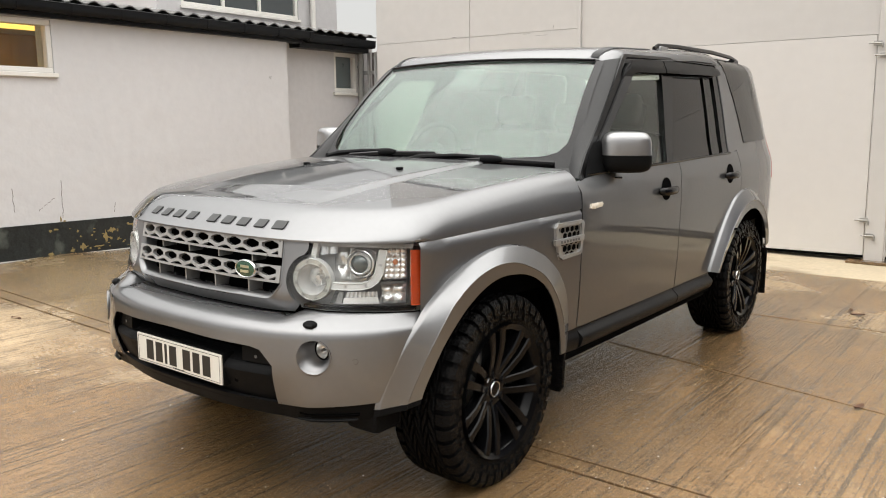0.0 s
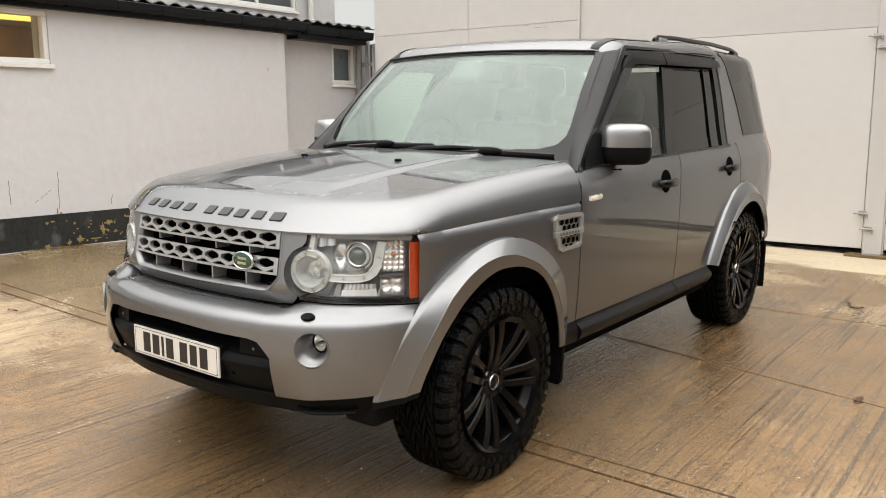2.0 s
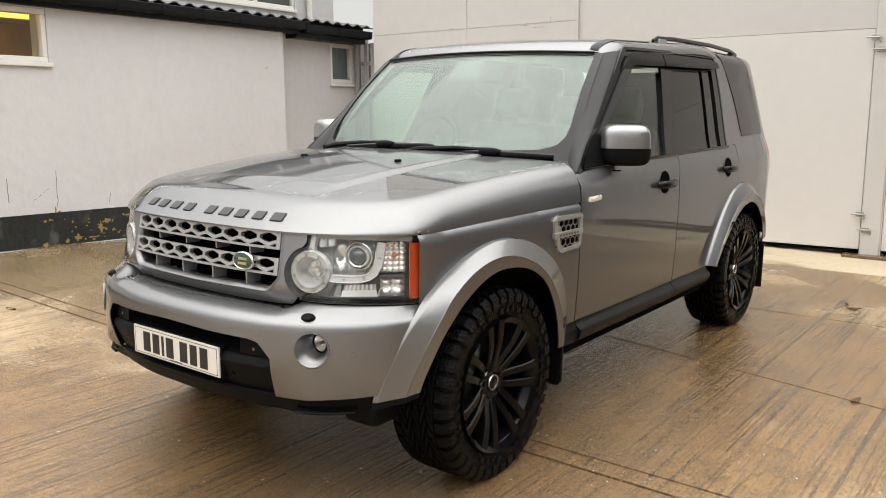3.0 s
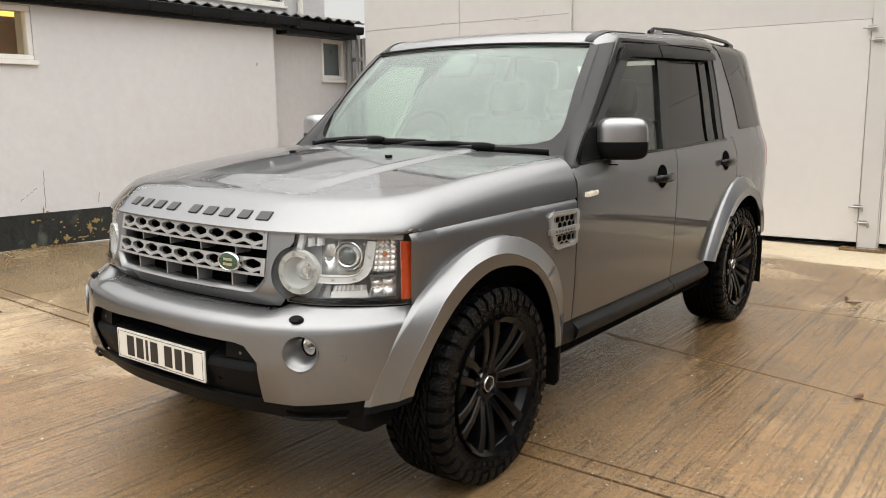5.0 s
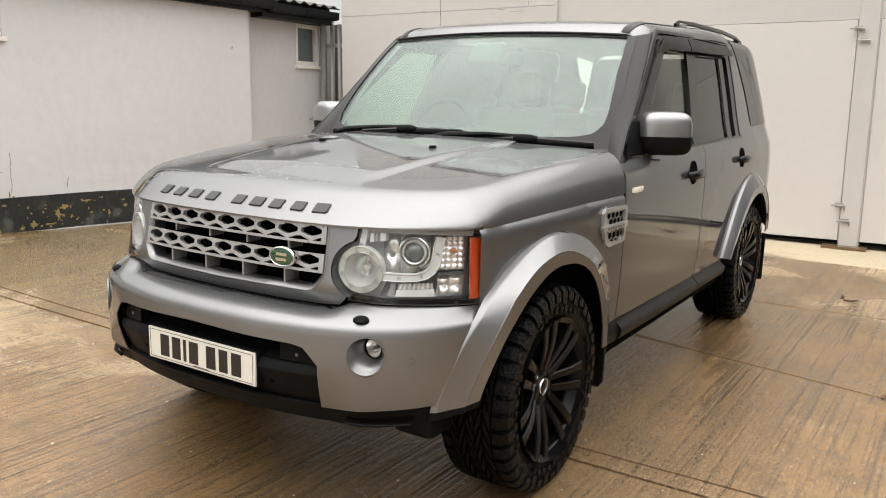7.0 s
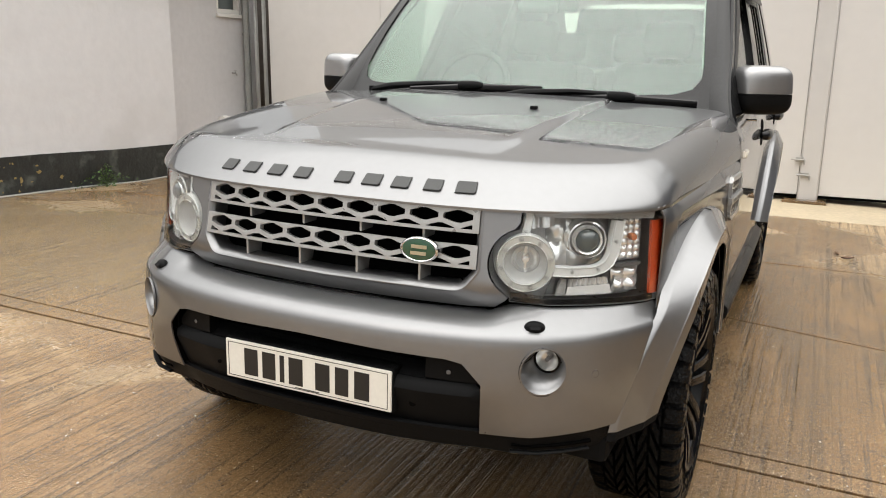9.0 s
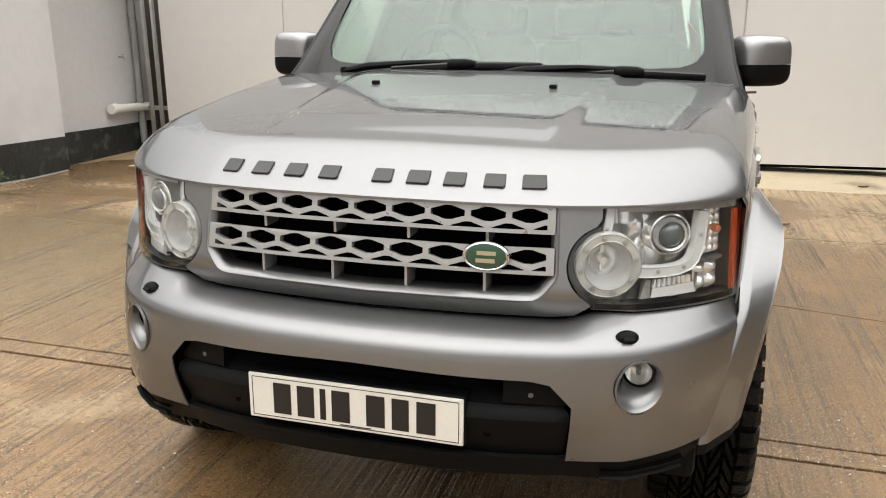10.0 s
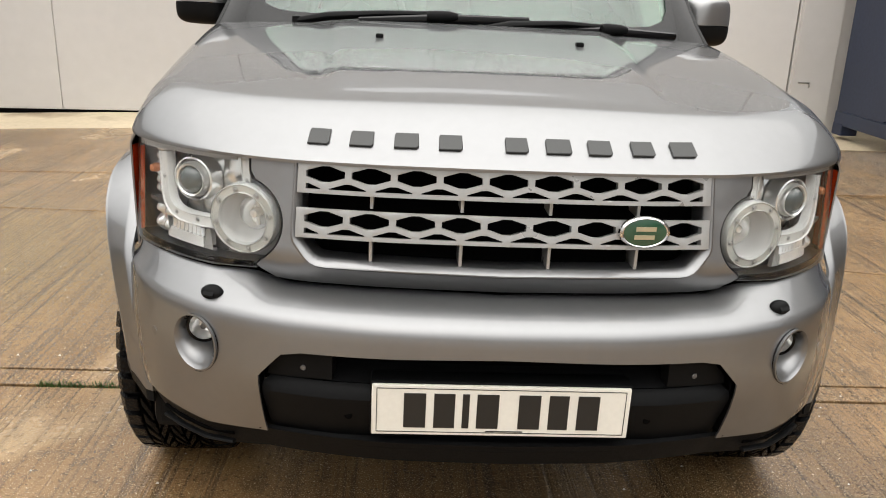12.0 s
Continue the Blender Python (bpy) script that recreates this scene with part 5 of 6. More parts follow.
arch_r = (curve([(20, 0.53), (42, 0.535), (71, 0.545), (100, 0.600), (124, 0.638), (142, 0.650), (157, 0.676), (170, 0.706)]),
          curve([(20, 0.45), (60, 0.47), (91, 0.51), (120, 0.555), (142, 0.585), (157, 0.625), (170, 0.665)]),
          curve([(20, 0.41), (57, 0.42), (91, 0.455), (120, 0.490), (139, 0.517), (157, 0.570), (170, 0.615)]))


flare_x = curve([(-0.60, 0.765), (-0.553, 0.792), (-0.5, 0.828), (-0.448, 0.864), (-0.4, 0.893), (-0.35, 0.916), (-0.3, 0.930), (-0.2, 0.940), (-0.05, 0.942), (0.2, 0.940), (0.4, 0.928), (0.5, 0.924)])


def flare(sx, cy, lines, a0, a1, b0=None, b1=None):
    """An arch flare: a broad chamfer from the body out to a crease, then an upright face to the opening's lip."""
    o, c, i = lines
    b0, b1 = b0 or a0, b1 or a1

    def fn(a, w):
        deg = a * 100
        r = o(deg) + (c(deg) - o(deg)) * min(w, 1) if w <= 1 else c(deg) + (i(deg) - c(deg)) * (w - 1)
        y, z = cy + r * math.cos(radians(deg)), HUB_Z + r * math.sin(radians(deg))
        base = plan(max(y, -0.6)) + tumble(max(z, 0.5)) + 0.004
        proud = flare_x(y) if cy < 1 else base + 0.05
        if cy < 1 and y < 0:
            k = min(max((0.80 - z) / 0.08, 0), 1)
            base += (max(base, float(np.interp(y, ys_b, xs_b)) + 0.004) - base) * k
            proud = max(proud, base + 0.006)
        base -= 0.012 * max(0, 1 - w / 0.10)
        if w <= 1:
            q = 0.10 * math.sin(min(w / 0.16, 1) * math.pi / 2) + 0.86 * w + 0.04 * math.sin(math.pi * w)
            return (sx * (base + (proud - base) * min(q, 1)), y, z)
        k = min((w - 1) / 0.14, 1)
        return (sx * (proud - 0.003 * k * (2 - k) - 0.006 * (w - 1)), y, z)
    return skin([(a0 / 100, 0), (a1 / 100, 0), (b1 / 100, 2), (b0 / 100, 2)], fn, (sx, 0, 0), 0.03, thick=0.006)


def hull(sx, y0, y1, z0, z1, lift):
    return skin([(y0, z0), (y1, z0), (y1, z1), (y0, z1)], side(sx, lift), (sx, 0, 0), 0.08)


SILLB = mat("black_sill_plastic", (0.006, 0.006, 0.0063), 0.38, 0.0, 0.25, 8.0, bump=0.1, bump_scale=900, spec=0.16)
VISOR = mat("smoked_acrylic", (0.006, 0.006, 0.0065), 0.3, 0.0, 0.15, 6, spec=0.12)
for sx in (1, -1):
    o = (sx, 0, 0)
    part("front_arch_flare", flare(sx, 0, arch_f, 6, 174.0, 6, 169.5), PAINT, car)
    part("rear_arch_flare", flare(sx, AXLE_R, arch_r, 22, 169), PAINT, car)
    # liners and inner blocks in near-black, the arches' shade in their colour
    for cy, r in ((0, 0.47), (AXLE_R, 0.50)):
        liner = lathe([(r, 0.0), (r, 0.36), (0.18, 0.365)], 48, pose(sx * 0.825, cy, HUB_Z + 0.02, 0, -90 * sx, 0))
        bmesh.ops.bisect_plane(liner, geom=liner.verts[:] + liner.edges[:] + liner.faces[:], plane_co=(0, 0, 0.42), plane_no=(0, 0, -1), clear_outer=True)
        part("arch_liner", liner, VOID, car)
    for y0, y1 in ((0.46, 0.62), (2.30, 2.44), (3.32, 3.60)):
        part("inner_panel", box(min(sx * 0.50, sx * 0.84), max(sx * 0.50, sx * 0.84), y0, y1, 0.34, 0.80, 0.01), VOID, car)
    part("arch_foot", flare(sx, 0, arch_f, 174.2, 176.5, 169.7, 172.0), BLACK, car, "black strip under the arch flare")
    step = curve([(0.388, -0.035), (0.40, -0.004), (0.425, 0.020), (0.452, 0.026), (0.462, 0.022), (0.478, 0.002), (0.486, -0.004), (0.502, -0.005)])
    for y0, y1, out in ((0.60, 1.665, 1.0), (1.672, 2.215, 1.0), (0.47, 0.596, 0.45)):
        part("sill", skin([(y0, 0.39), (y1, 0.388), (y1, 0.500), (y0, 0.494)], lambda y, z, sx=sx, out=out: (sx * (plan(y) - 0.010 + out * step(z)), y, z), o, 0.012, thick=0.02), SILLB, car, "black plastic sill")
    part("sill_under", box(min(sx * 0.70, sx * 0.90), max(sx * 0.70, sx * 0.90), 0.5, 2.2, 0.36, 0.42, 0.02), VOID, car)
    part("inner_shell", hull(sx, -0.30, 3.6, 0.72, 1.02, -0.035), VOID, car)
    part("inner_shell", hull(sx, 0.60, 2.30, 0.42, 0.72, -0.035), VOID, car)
    # vent
    frame_line = [(0.366, 0.964), (0.382, 0.982), (0.574, 0.981), (0.588, 0.969), (0.578, 0.850), (0.564, 0.833), (0.424, 0.827), (0.398, 0.842), (0.370, 0.920)]
    hole_line = [(0.388, 0.966), (0.566, 0.966), (0.560, 0.856), (0.548, 0.846), (0.430, 0.841), (0.412, 0.852)]
    vent = part("wing_vent", skin(frame_line, side(sx, 0.014), o, 0.02, [hole_line], thick=0.014, lip=0.003), SATIN, wings[sx], "silver framed side vent with honeycomb mesh")
    cells = []
    for i in range(7):
        for j in range(5):
            cy, cz = 0.392 + 0.036 * i + (0.018 if j % 2 else 0), 0.842 + 0.027 * j
            cell = [(cy + 0.0185 * math.cos(radians(60 * k + 30)), cz + 0.0155 * math.sin(radians(60 * k + 30))) for k in range(6)]
            cell = [(min(max(a, 0.398), 0.560), min(max(b, 0.846), 0.961)) for a, b in cell]
            if all(inside(a, b, hole_line) for a, b in cell):
                cells.append(cell)
    part("vent_mesh", skin(hole_line, side(sx, 0.005), o, 0.012, cells, thick=0.004), STEEL, vent, "grey honeycomb mesh")
    part("vent_back", skin(hole_line, side(sx, 0.001), o, 0.03, thick=0.001), VOID, vent)
    part("vent_bar", skin([(0.356, 0.914), (0.578, 0.918), (0.577, 0.895), (0.362, 0.891)], side(sx, 0.020), o, 0.02, thick=0.014, lip=0.002), SATIN, vent)
    for k in range(7):
        part("vent_mark", skin([(0.392 + 0.022 * k, 0.899), (0.405 + 0.022 * k, 0.899), (0.405 + 0.022 * k, 0.909), (0.392 + 0.022 * k, 0.909)], side(sx, 0.0212), o, 0.02, thick=0.001), HOUSE, vent)
    # repeater lamp
    part("repeater", skin([(0.650, 1.022), (0.660, 1.018), (0.755, 1.022), (0.765, 1.034), (0.755, 1.044), (0.655, 1.042)], side(sx, 0.012), o, 0.012, thick=0.012, lip=0.004), mat("clear_amber_lens", (0.72, 0.66, 0.56), 0.2, 0, 0.1, 30, coat=1), doors[sx, 0], "clear side repeater lamp")
    # handles
    for key, y, z in ((0, 1.475, 1.045), (1, 2.470, 1.068)):
        h = part("handle_recess", skin(ellipse(y + 0.005, z + 0.004, 0.062, 0.058), side(sx, 0.0025), o, 0.03, thick=0.002), VOID, doors[sx, key], "black handle recess")
        part("handle", tube([(sx * (S(y, z) + q), y + d, z - 0.004) for d, q in ((-0.092, 0.006), (-0.083, 0.022), (-0.05, 0.032), (0.05, 0.032), (0.083, 0.022), (0.092, 0.006))], [0.012, 0.016, 0.017, 0.017, 0.016, 0.012], 12, flat=1.25), GLOSSBLACK, doors[sx, key], "black door handle")
    # window frames and smoked deflectors
    dlo = [(0.668, 1.150), (0.96, 1.385), (1.30, 1.690), (1.62, 1.712), (2.650, 1.722), (2.650, 1.69), (2.602, 1.45), (2.545, 1.190), (1.70, 1.174)]
    hole_f = [(0.770, 1.176), (1.55, 1.184), (1.728, 1.636), (1.375, 1.632)]
    hole_r = [(1.64, 1.182), (2.437, 1.200), (2.537, 1.648), (1.885, 1.634)]
    part("window_frame", skin(dlo, side(sx, -0.004), o, 0.04, [hole_f, hole_r], thick=0.012), GLOSSBLACK, doors[sx, 0], "black window frame")
    part("frame_strip", skin([(0.708, 1.162), (0.765, 1.174), (0.948, 1.322), (1.375, 1.640), (1.72, 1.646), (1.72, 1.676), (1.36, 1.682), (1.30, 1.655), (0.890, 1.314)], side(sx, 0.006), o, 0.03, thick=0.01), PILLAR, doors[sx, 0])
    part("pillar_seal", skin([(0.622, 1.142), (0.660, 1.146), (0.975, 1.403), (1.29, 1.690), (1.33, 1.708), (1.90, 1.722), (2.645, 1.726), (2.645, 1.737), (1.90, 1.735), (1.31, 1.722), (1.265, 1.698), (0.935, 1.403)], side(sx, 0.005), o, 0.03, thick=0.01), GLOSSBLACK, doors[sx, 0])
    hang = lambda y, z, sx=sx: (sx * (S(y, z) + 0.026 - 0.16 * max(0, z - 1.665) - 0.5 * max(0, 1.652 - z)), y, z)
    part("wind_deflector", skin([(1.14, 1.530), (1.335, 1.690), (1.60, 1.708), (1.735, 1.710), (1.738, 1.643), (1.42, 1.636), (1.36, 1.630), (1.17, 1.515)], hang, o, 0.015, thick=0.003), VISOR, doors[sx, 0], "smoked black wind deflector")
    part("wind_deflector", skin([(1.748, 1.710), (2.50, 1.714), (2.615, 1.702), (2.62, 1.668), (2.56, 1.660), (1.750, 1.644)], hang, o, 0.015, thick=0.003), VISOR, doors[sx, 1], "smoked black wind deflector")
    part("window_bar", skin([(2.252, 1.196), (2.277, 1.197), (2.392, 1.646), (2.366, 1.645)], side(sx, -0.006), o, 0.05, thick=0.006), GLOSSBLACK, doors[sx, 1])
    part("window_bar", skin([(1.55, 1.180), (1.575, 1.180), (1.752, 1.650), (1.726, 1.650)], side(sx, 0.001), o, 0.05, thick=0.006), GLOSSBLACK, doors[sx, 1])
    part("belt_seal", tube([(sx * (S(y, z) + 0.004), y, z) for y, z in ((0.70, 1.162), (1.2, 1.173), (1.67, 1.180), (2.1, 1.189), (2.54, 1.194))], 0.007, 8), GLOSSBLACK, doors[sx, 0])
    part("mirror_sail", skin([(0.680, 1.152), (0.97, 1.172), (0.91, 1.29), (0.885, 1.308), (0.835, 1.300), (0.80, 1.272)], side(sx, 0.008), o, 0.03, thick=0.012), BLACK, doors[sx, 0])
    # door mirror
    mx, my, mz, swing = (0.922, 0.976, 1.254, 38) if sx > 0 else (-0.955, 0.975, 1.254, -20)  # the left one is pushed back a little
    bm = bmesh.new()
    bmesh.ops.create_uvsphere(bm, u_segments=32, v_segments=20, radius=1)
    for v in bm.verts:
        p = v.co
        q = [math.copysign(abs(c) ** 0.45, c) for c in p]
        v.co = Vector((q[0] * ((0.114 if sx > 0 else 0.102) - 0.006 * q[2]), (q[1] * 0.095 if q[1] < 0 else q[1] * 0.04), q[2] * 0.094))
        v.co.y += 0.25 * abs(v.co.x) ** 1.6 if q[1] < 0 else 0
    both = []
    for keep_top in (True, False):
        piece = bmesh.new()
        me = bpy.data.meshes.new("mirror_piece")
        bm.to_mesh(me)
        piece.from_mesh(me)
        bmesh.ops.bisect_plane(piece, geom=piece.verts[:] + piece.edges[:] + piece.faces[:], plane_co=(0, 0, -0.014 + (0.0015 if keep_top else -0.0015)), plane_no=(0, 0, 1 if keep_top else -1), clear_inner=True)
        fill = [e for e in piece.edges if e.is_boundary]
        bmesh.ops.holes_fill(piece, edges=fill)
        both.append(piece)
    bm.free()
    place = pose(mx, my, mz, 0, 0, swing)
    mirror = part("door_mirror", both[1], BLACK, car, "door mirror with painted cap", m=place)
    part("cap", both[0], SILVER, mirror, "silver painted cap", m=place)
    part("arm", tube([(sx * 0.865, 0.90, 1.195), (sx * 0.91, 0.92, 1.190), (sx * 0.978, 0.97, 1.195)], [0.038, 0.034, 0.036], 14, flat=0.7), BLACK, mirror)
    part("mirror_glass", box(-0.075, 0.075, 0.037, 0.043, -0.07, 0.07, 0.003), CHROME, mirror, m=place)
    part("mirror_lamp", tube([(sx * 0.89, 0.93, 1.137), (sx * 0.93, 0.94, 1.138)], 0.008, 8, flat=0.6), CHROME, mirror)
    # mud flaps
    part("mud_flap", prism([(-0.075, -0.10), (-0.06, -0.118), (0.055, -0.118), (0.072, -0.095), (0.078, 0.11), (-0.075, 0.11)], -0.008, 0.008, pose(sx * 0.835, 0.475, 0.352, 90, 0, 0), 0.004), RUBBER, car, "black rubber mud flap")
    part("mud_flap", box(min(sx * 0.76, sx * 0.915), max(sx * 0.76, sx * 0.915), 3.36, 3.377, 0.17, 0.50, 0.006), RUBBER, car, "black rubber mud flap")
    # roof rail
    rail = part("roof_rail", tube([(sx * 0.640, 1.90, 1.790), (sx * 0.640, 1.955, 1.808), (sx * 0.646, 2.2, 1.818), (sx * 0.646, 2.8, 1.821), (sx * 0.630, 3.20, 1.812), (sx * 0.620, 3.36, 1.797)], [0.009, 0.010, 0.010, 0.010, 0.010, 0.009], 12, flat=1.3), GLOSSBLACK, car, "black roof rail")
    part("rail_foot", box(sx * 0.64 - 0.02, sx * 0.64 + 0.02, 1.95, 2.06, 1.765, 1.808, 0.01), SILVER, rail)
    part("rail_foot", box(sx * 0.625 - 0.02, sx * 0.625 + 0.02, 3.24, 3.34, 1.755, 1.802, 0.01), GLOSSBLACK, rail)
    # rear lamp
    part("rear_lamp", skin([(3.60, 0.98), (3.745, 0.98), (3.725, 1.42), (3.62, 1.30)], side(sx, 0.005), o, 0.04, thick=0.02), RED, car, "red rear lamp")

# rear end
part("tailgate", skin([(-0.735, 0.62), (0.735, 0.62), (0.725, 1.24), (-0.725, 1.24)], lambda x, z: (x, 3.80 - 0.04 * (x / 0.735) ** 4 - 0.02 * abs(z - 0.95), z), (0, 1, 0), 0.1), PAINT, car)
part("rear_screen", skin([(-0.68, 1.25), (0.68, 1.25), (0.58, 1.70), (-0.58, 1.70)], lambda x, z: (x, 3.79 - 0.16 * (z - 1.25) - 0.03 * (x / 0.7) ** 4, z), (0, 1, 0), 0.1), TINT, car)
part("rear_bumper", box(-0.78, 0.78, 3.56, 3.82, 0.42, 0.63, 0.06, 4), PAINT, car)
# plain near-black boxes stand for the shade under car and hood
part("underbody", box(-0.56, 0.56, -0.35, 3.7, 0.36, 0.60, 0.03), VOID, car)
part("engine_bay", box(-0.50, 0.50, -0.46, 0.62, 0.46, 0.985, 0.03), VOID, car)

# cowl, wipers, washer jets
def cowl_fn(u, v):
    a = Vector(screen_fn(u * 0.985, 0.03))
    x = u * 0.86
    b = Vector((x, cowl(abs(x)) + 0.004, hood_z(cowl(abs(x))) - 0.028 * (x / 0.85) ** 2 - 0.008 - 0.03 * max(0, abs(u) - 0.8) * 5))
    p = b.lerp(a, v)
    p.z -= 0.018 * math.sin(math.pi * v)
    return p


part("cowl_panel", skin([(-1, 0), (1, 0), (1, 1.0), (-1, 1.0)], cowl_fn, (0, 0, 1), 0.06, thick=0.004), TRIM, car, "dark grey plastic cowl panel")
for pts_arm, pts_blade in ((((-0.570, 0.545, 1.206), (-0.47, 0.530, 1.226), (-0.28, 0.512, 1.243), (-0.090, 0.496, 1.250)), ((-0.365, 0.494, 1.217), (-0.09, 0.480, 1.232), (0.19, 0.492, 1.240))),
                           (((0.028, 0.455, 1.206), (0.13, 0.462, 1.226), (0.31, 0.498, 1.236), (0.488, 0.545, 1.230)), ((0.215, 0.464, 1.211), (0.488, 0.532, 1.214), (0.735, 0.660, 1.205)))):
    wp = part("wiper", tube(pts_arm, [0.017, 0.019, 0.014, 0.010], 10, flat=0.8), BLACK, car, "black wiper arm")
    blade = [Vector(p) for p in pts_blade]
    part("wiper_blade", tube(blade, [0.008, 0.013, 0.008], 8, flat=1.5), GLOSSBLACK, wp)
    part("wiper_rubber", tube([p + Vector((0, 0.004, -0.016)) for p in blade], [0.004, 0.006, 0.004], 6), RUBBER, wp)
    e = (blade[2] - blade[0]).normalized()
    part("wiper_head", tube([blade[1] + e * d + Vector((0, -0.004, 0.010)) for d in (-0.055, -0.045, 0.02, 0.045)], [0.012, 0.018, 0.017, 0.010], 12, flat=1.1), BLACK, wp)
    part("wiper_pivot", lathe([(0.0, 0.02), (0.016, 0.015), (0.02, -0.03)], 16, pose(*pts_arm[0])), BLACK, wp)
for sx in (1, -1):
    m = Matrix.Translation((sx * 0.286, 0.122, hood_z(0.122) - 0.028 * (0.286 / 0.85) ** 2 + 0.014))
    part("washer_jet", box(-0.011, 0.011, -0.012, 0.014, -0.003, 0.010, 0.004), BLACK, hood, "black washer jet", m=m)
part("screen_surround", skin([(-1, -0.02), (1, -0.02), (1, 1.0), (-1, 1.0)], lambda u, v: (lambda p: (p[0], p[1] - 0.003, p[2] + 0.003))(screen_fn(u, v)), (0, -1, 1), 0.06, [[(-0.935, 0.20), (-0.895, 0.13), (-0.82, 0.098), (-0.55, 0.082), (0.55, 0.082), (0.82, 0.098), (0.895, 0.13), (0.935, 0.20), (0.945, 0.30), (0.945, 0.982), (-0.945, 0.982), (-0.945, 0.30)]], thick=0.002), PILLAR, car, "black printed border of the windscreen")
part("roof_seal", tube([Vector(screen_fn(u, 0.995)) + Vector((0, -0.004, 0.008)) for u in np.linspace(-0.94, 0.94, 15)], 0.006, 8), GLOSSBLACK, car)

# ---- wheels ----
def wheel_parts():
    """Meshes of a wheel about its axle along z, the outer face at +z."""
    out = []
    R = 0.378
    out.append(("rim", lathe([(0.228, -0.10), (0.236, -0.095), (0.228, -0.06), (0.215, 0.0), (0.225, 0.07), (0.240, 0.098), (0.254, 0.106), (0.262, 0.112), (0.262, 0.100)], 64), ALLOY))
    tyre = lathe([(0.255, -0.105), (0.262, -0.118), (0.30, -0.130), (0.345, -0.126), (0.357, -0.112), (0.361, -0.06), (0.362, 0.0), (0.361, 0.06), (0.357, 0.112), (0.345, 0.126), (0.30, 0.130), (0.262, 0.118), (0.258, 0.103)], 72)
    out.append(("tyre", tyre, RUBBER))
    bm = bmesh.new()

    def lug(a, r0, r1, z0, z1, da, skew=0.0):
        """A tread block with a chamfered top."""
        rings = []
        for r, k, dz in ((r0, 1.12, 0.002), (r1 - 0.0025, 1.0, -0.001), (r1, 0.86, -0.0035)):
            ring = []
            for z, sz, d in ((z0, -1, -1), (z0, -1, 1), (z1, 1, 1), (z1, 1, -1)):
                ang = a + d * da * k + skew * (z - (z0 + z1) / 2)
                ring.append(bm.verts.new((r * math.cos(ang), r * math.sin(ang), z + sz * dz)))
            rings.append(ring)
        for p, q in zip(rings, rings[1:]):
            for k in range(4):
                bm.faces.new((p[k], p[(k + 1) % 4], q[(k + 1) % 4], q[k]))
        bm.faces.new(rings[2])
        bm.faces.new(rings[0][::-1])
    n = 40
    for i in range(n):
        a = 2 * math.pi * i / n
        for z, w, off, skew in ((-0.063, 0.029, 0.0, 5.0), (-0.031, 0.029, 0.5, -6.0), (0.0, 0.028, 0.15, 6.5), (0.031, 0.029, 0.6, -6.0), (0.063, 0.029, 0.05, 5.0)):
            lug(a + off * 2 * math.pi / n, 0.355, R - 0.0006 * abs(z) / 0.01 * 0.4, z - w / 2, z + w / 2, 0.045 + 0.006 * (i % 3), skew)
        for s in (-1, 1):
            longer = 0.012 if i % 2 else 0.0
            # shoulder blocks reaching over the sidewall
            a2 = a + 0.3 * 2 * math.pi / n
            vs = []
            for r, z in ((0.356, 0.081), (R - 0.004, 0.082), (R - 0.002, 0.085), (R - 0.005, 0.116), (R - 0.009, 0.1205), (0.352, 0.133), (0.325 - longer, 0.1345), (0.322 - longer, 0.124)):
                vs.append([bm.verts.new((r * math.cos(a2 + d * 0.054), r * math.sin(a2 + d * 0.054), s * z)) for d in (-1, 1)])
            for p, q in zip(vs, vs[1:] + vs[:1]):
                bm.faces.new((p[0], p[1], q[1], q[0]))
            bm.faces.new([p[0] for p in vs])
            bm.faces.new([p[1] for p in vs][::-1])
    bmesh.ops.recalc_face_normals(bm, faces=bm.faces[:])
    out.append(("tread", bm, RUBBER))
    bm = bmesh.new()
    for k in range(46):
        a = 2 * math.pi * k / 46
        if k % 23 in (0, 1, 2, 3, 11, 12, 13, 14, 20):
            continue
        piece = box(0.284, 0.300 + 0.006 * (k % 2), -0.010, 0.010 + 0.003 * (k % 3), 0.1285, 0.1325, m=pose(0, 0, 0, 0, 0, math.degrees(a)))
        bm = join(bm, piece)
    out.append(("sidewall_mark", bm, RUBBER))
    out.append(("disc", join(lathe([(0.05, -0.02), (0.178, -0.02), (0.178, 0.0), (0.05, 0.0)], 48, close=True), lathe([(0.0, 0.02), (0.075, 0.018), (0.09, -0.02)], 32)), STEEL))
    cal = prism([(0.12, -0.09), (0.195, -0.07), (0.205, 0.0), (0.195, 0.07), (0.12, 0.09), (0.135, 0.0)], -0.05, 0.035, pose(0, 0, 0, 0, 0, 165), 0.006)
    out.append(("caliper", cal, GALV))
    for k in range(7):
        for s in (-1, 1):
            a = 360 / 7 * k
            sp = bmesh.new()
            rows = []
            for r, off, w, z0, z1 in ((0.050, 0.0170, 0.0150, 0.020, 0.060), (0.10, 0.0235, 0.0160, 0.034, 0.077), (0.17, 0.0295, 0.0165, 0.052, 0.097), (0.225, 0.0345, 0.0180, 0.058, 0.104), (0.252, 0.0380, 0.0220, 0.060, 0.105)):
                c = math.asin(s * off / r)
                row = []
                for dw, z in ((-w, z0), (-w * 0.98, z1 - 0.005), (-w * 0.72, z1), (w * 0.72, z1), (w * 0.98, z1 - 0.005), (w, z0)):
                    row.append(sp.verts.new((r * math.cos(c) - dw * math.sin(c), r * math.sin(c) + dw * math.cos(c), z)))
                rows.append(row)
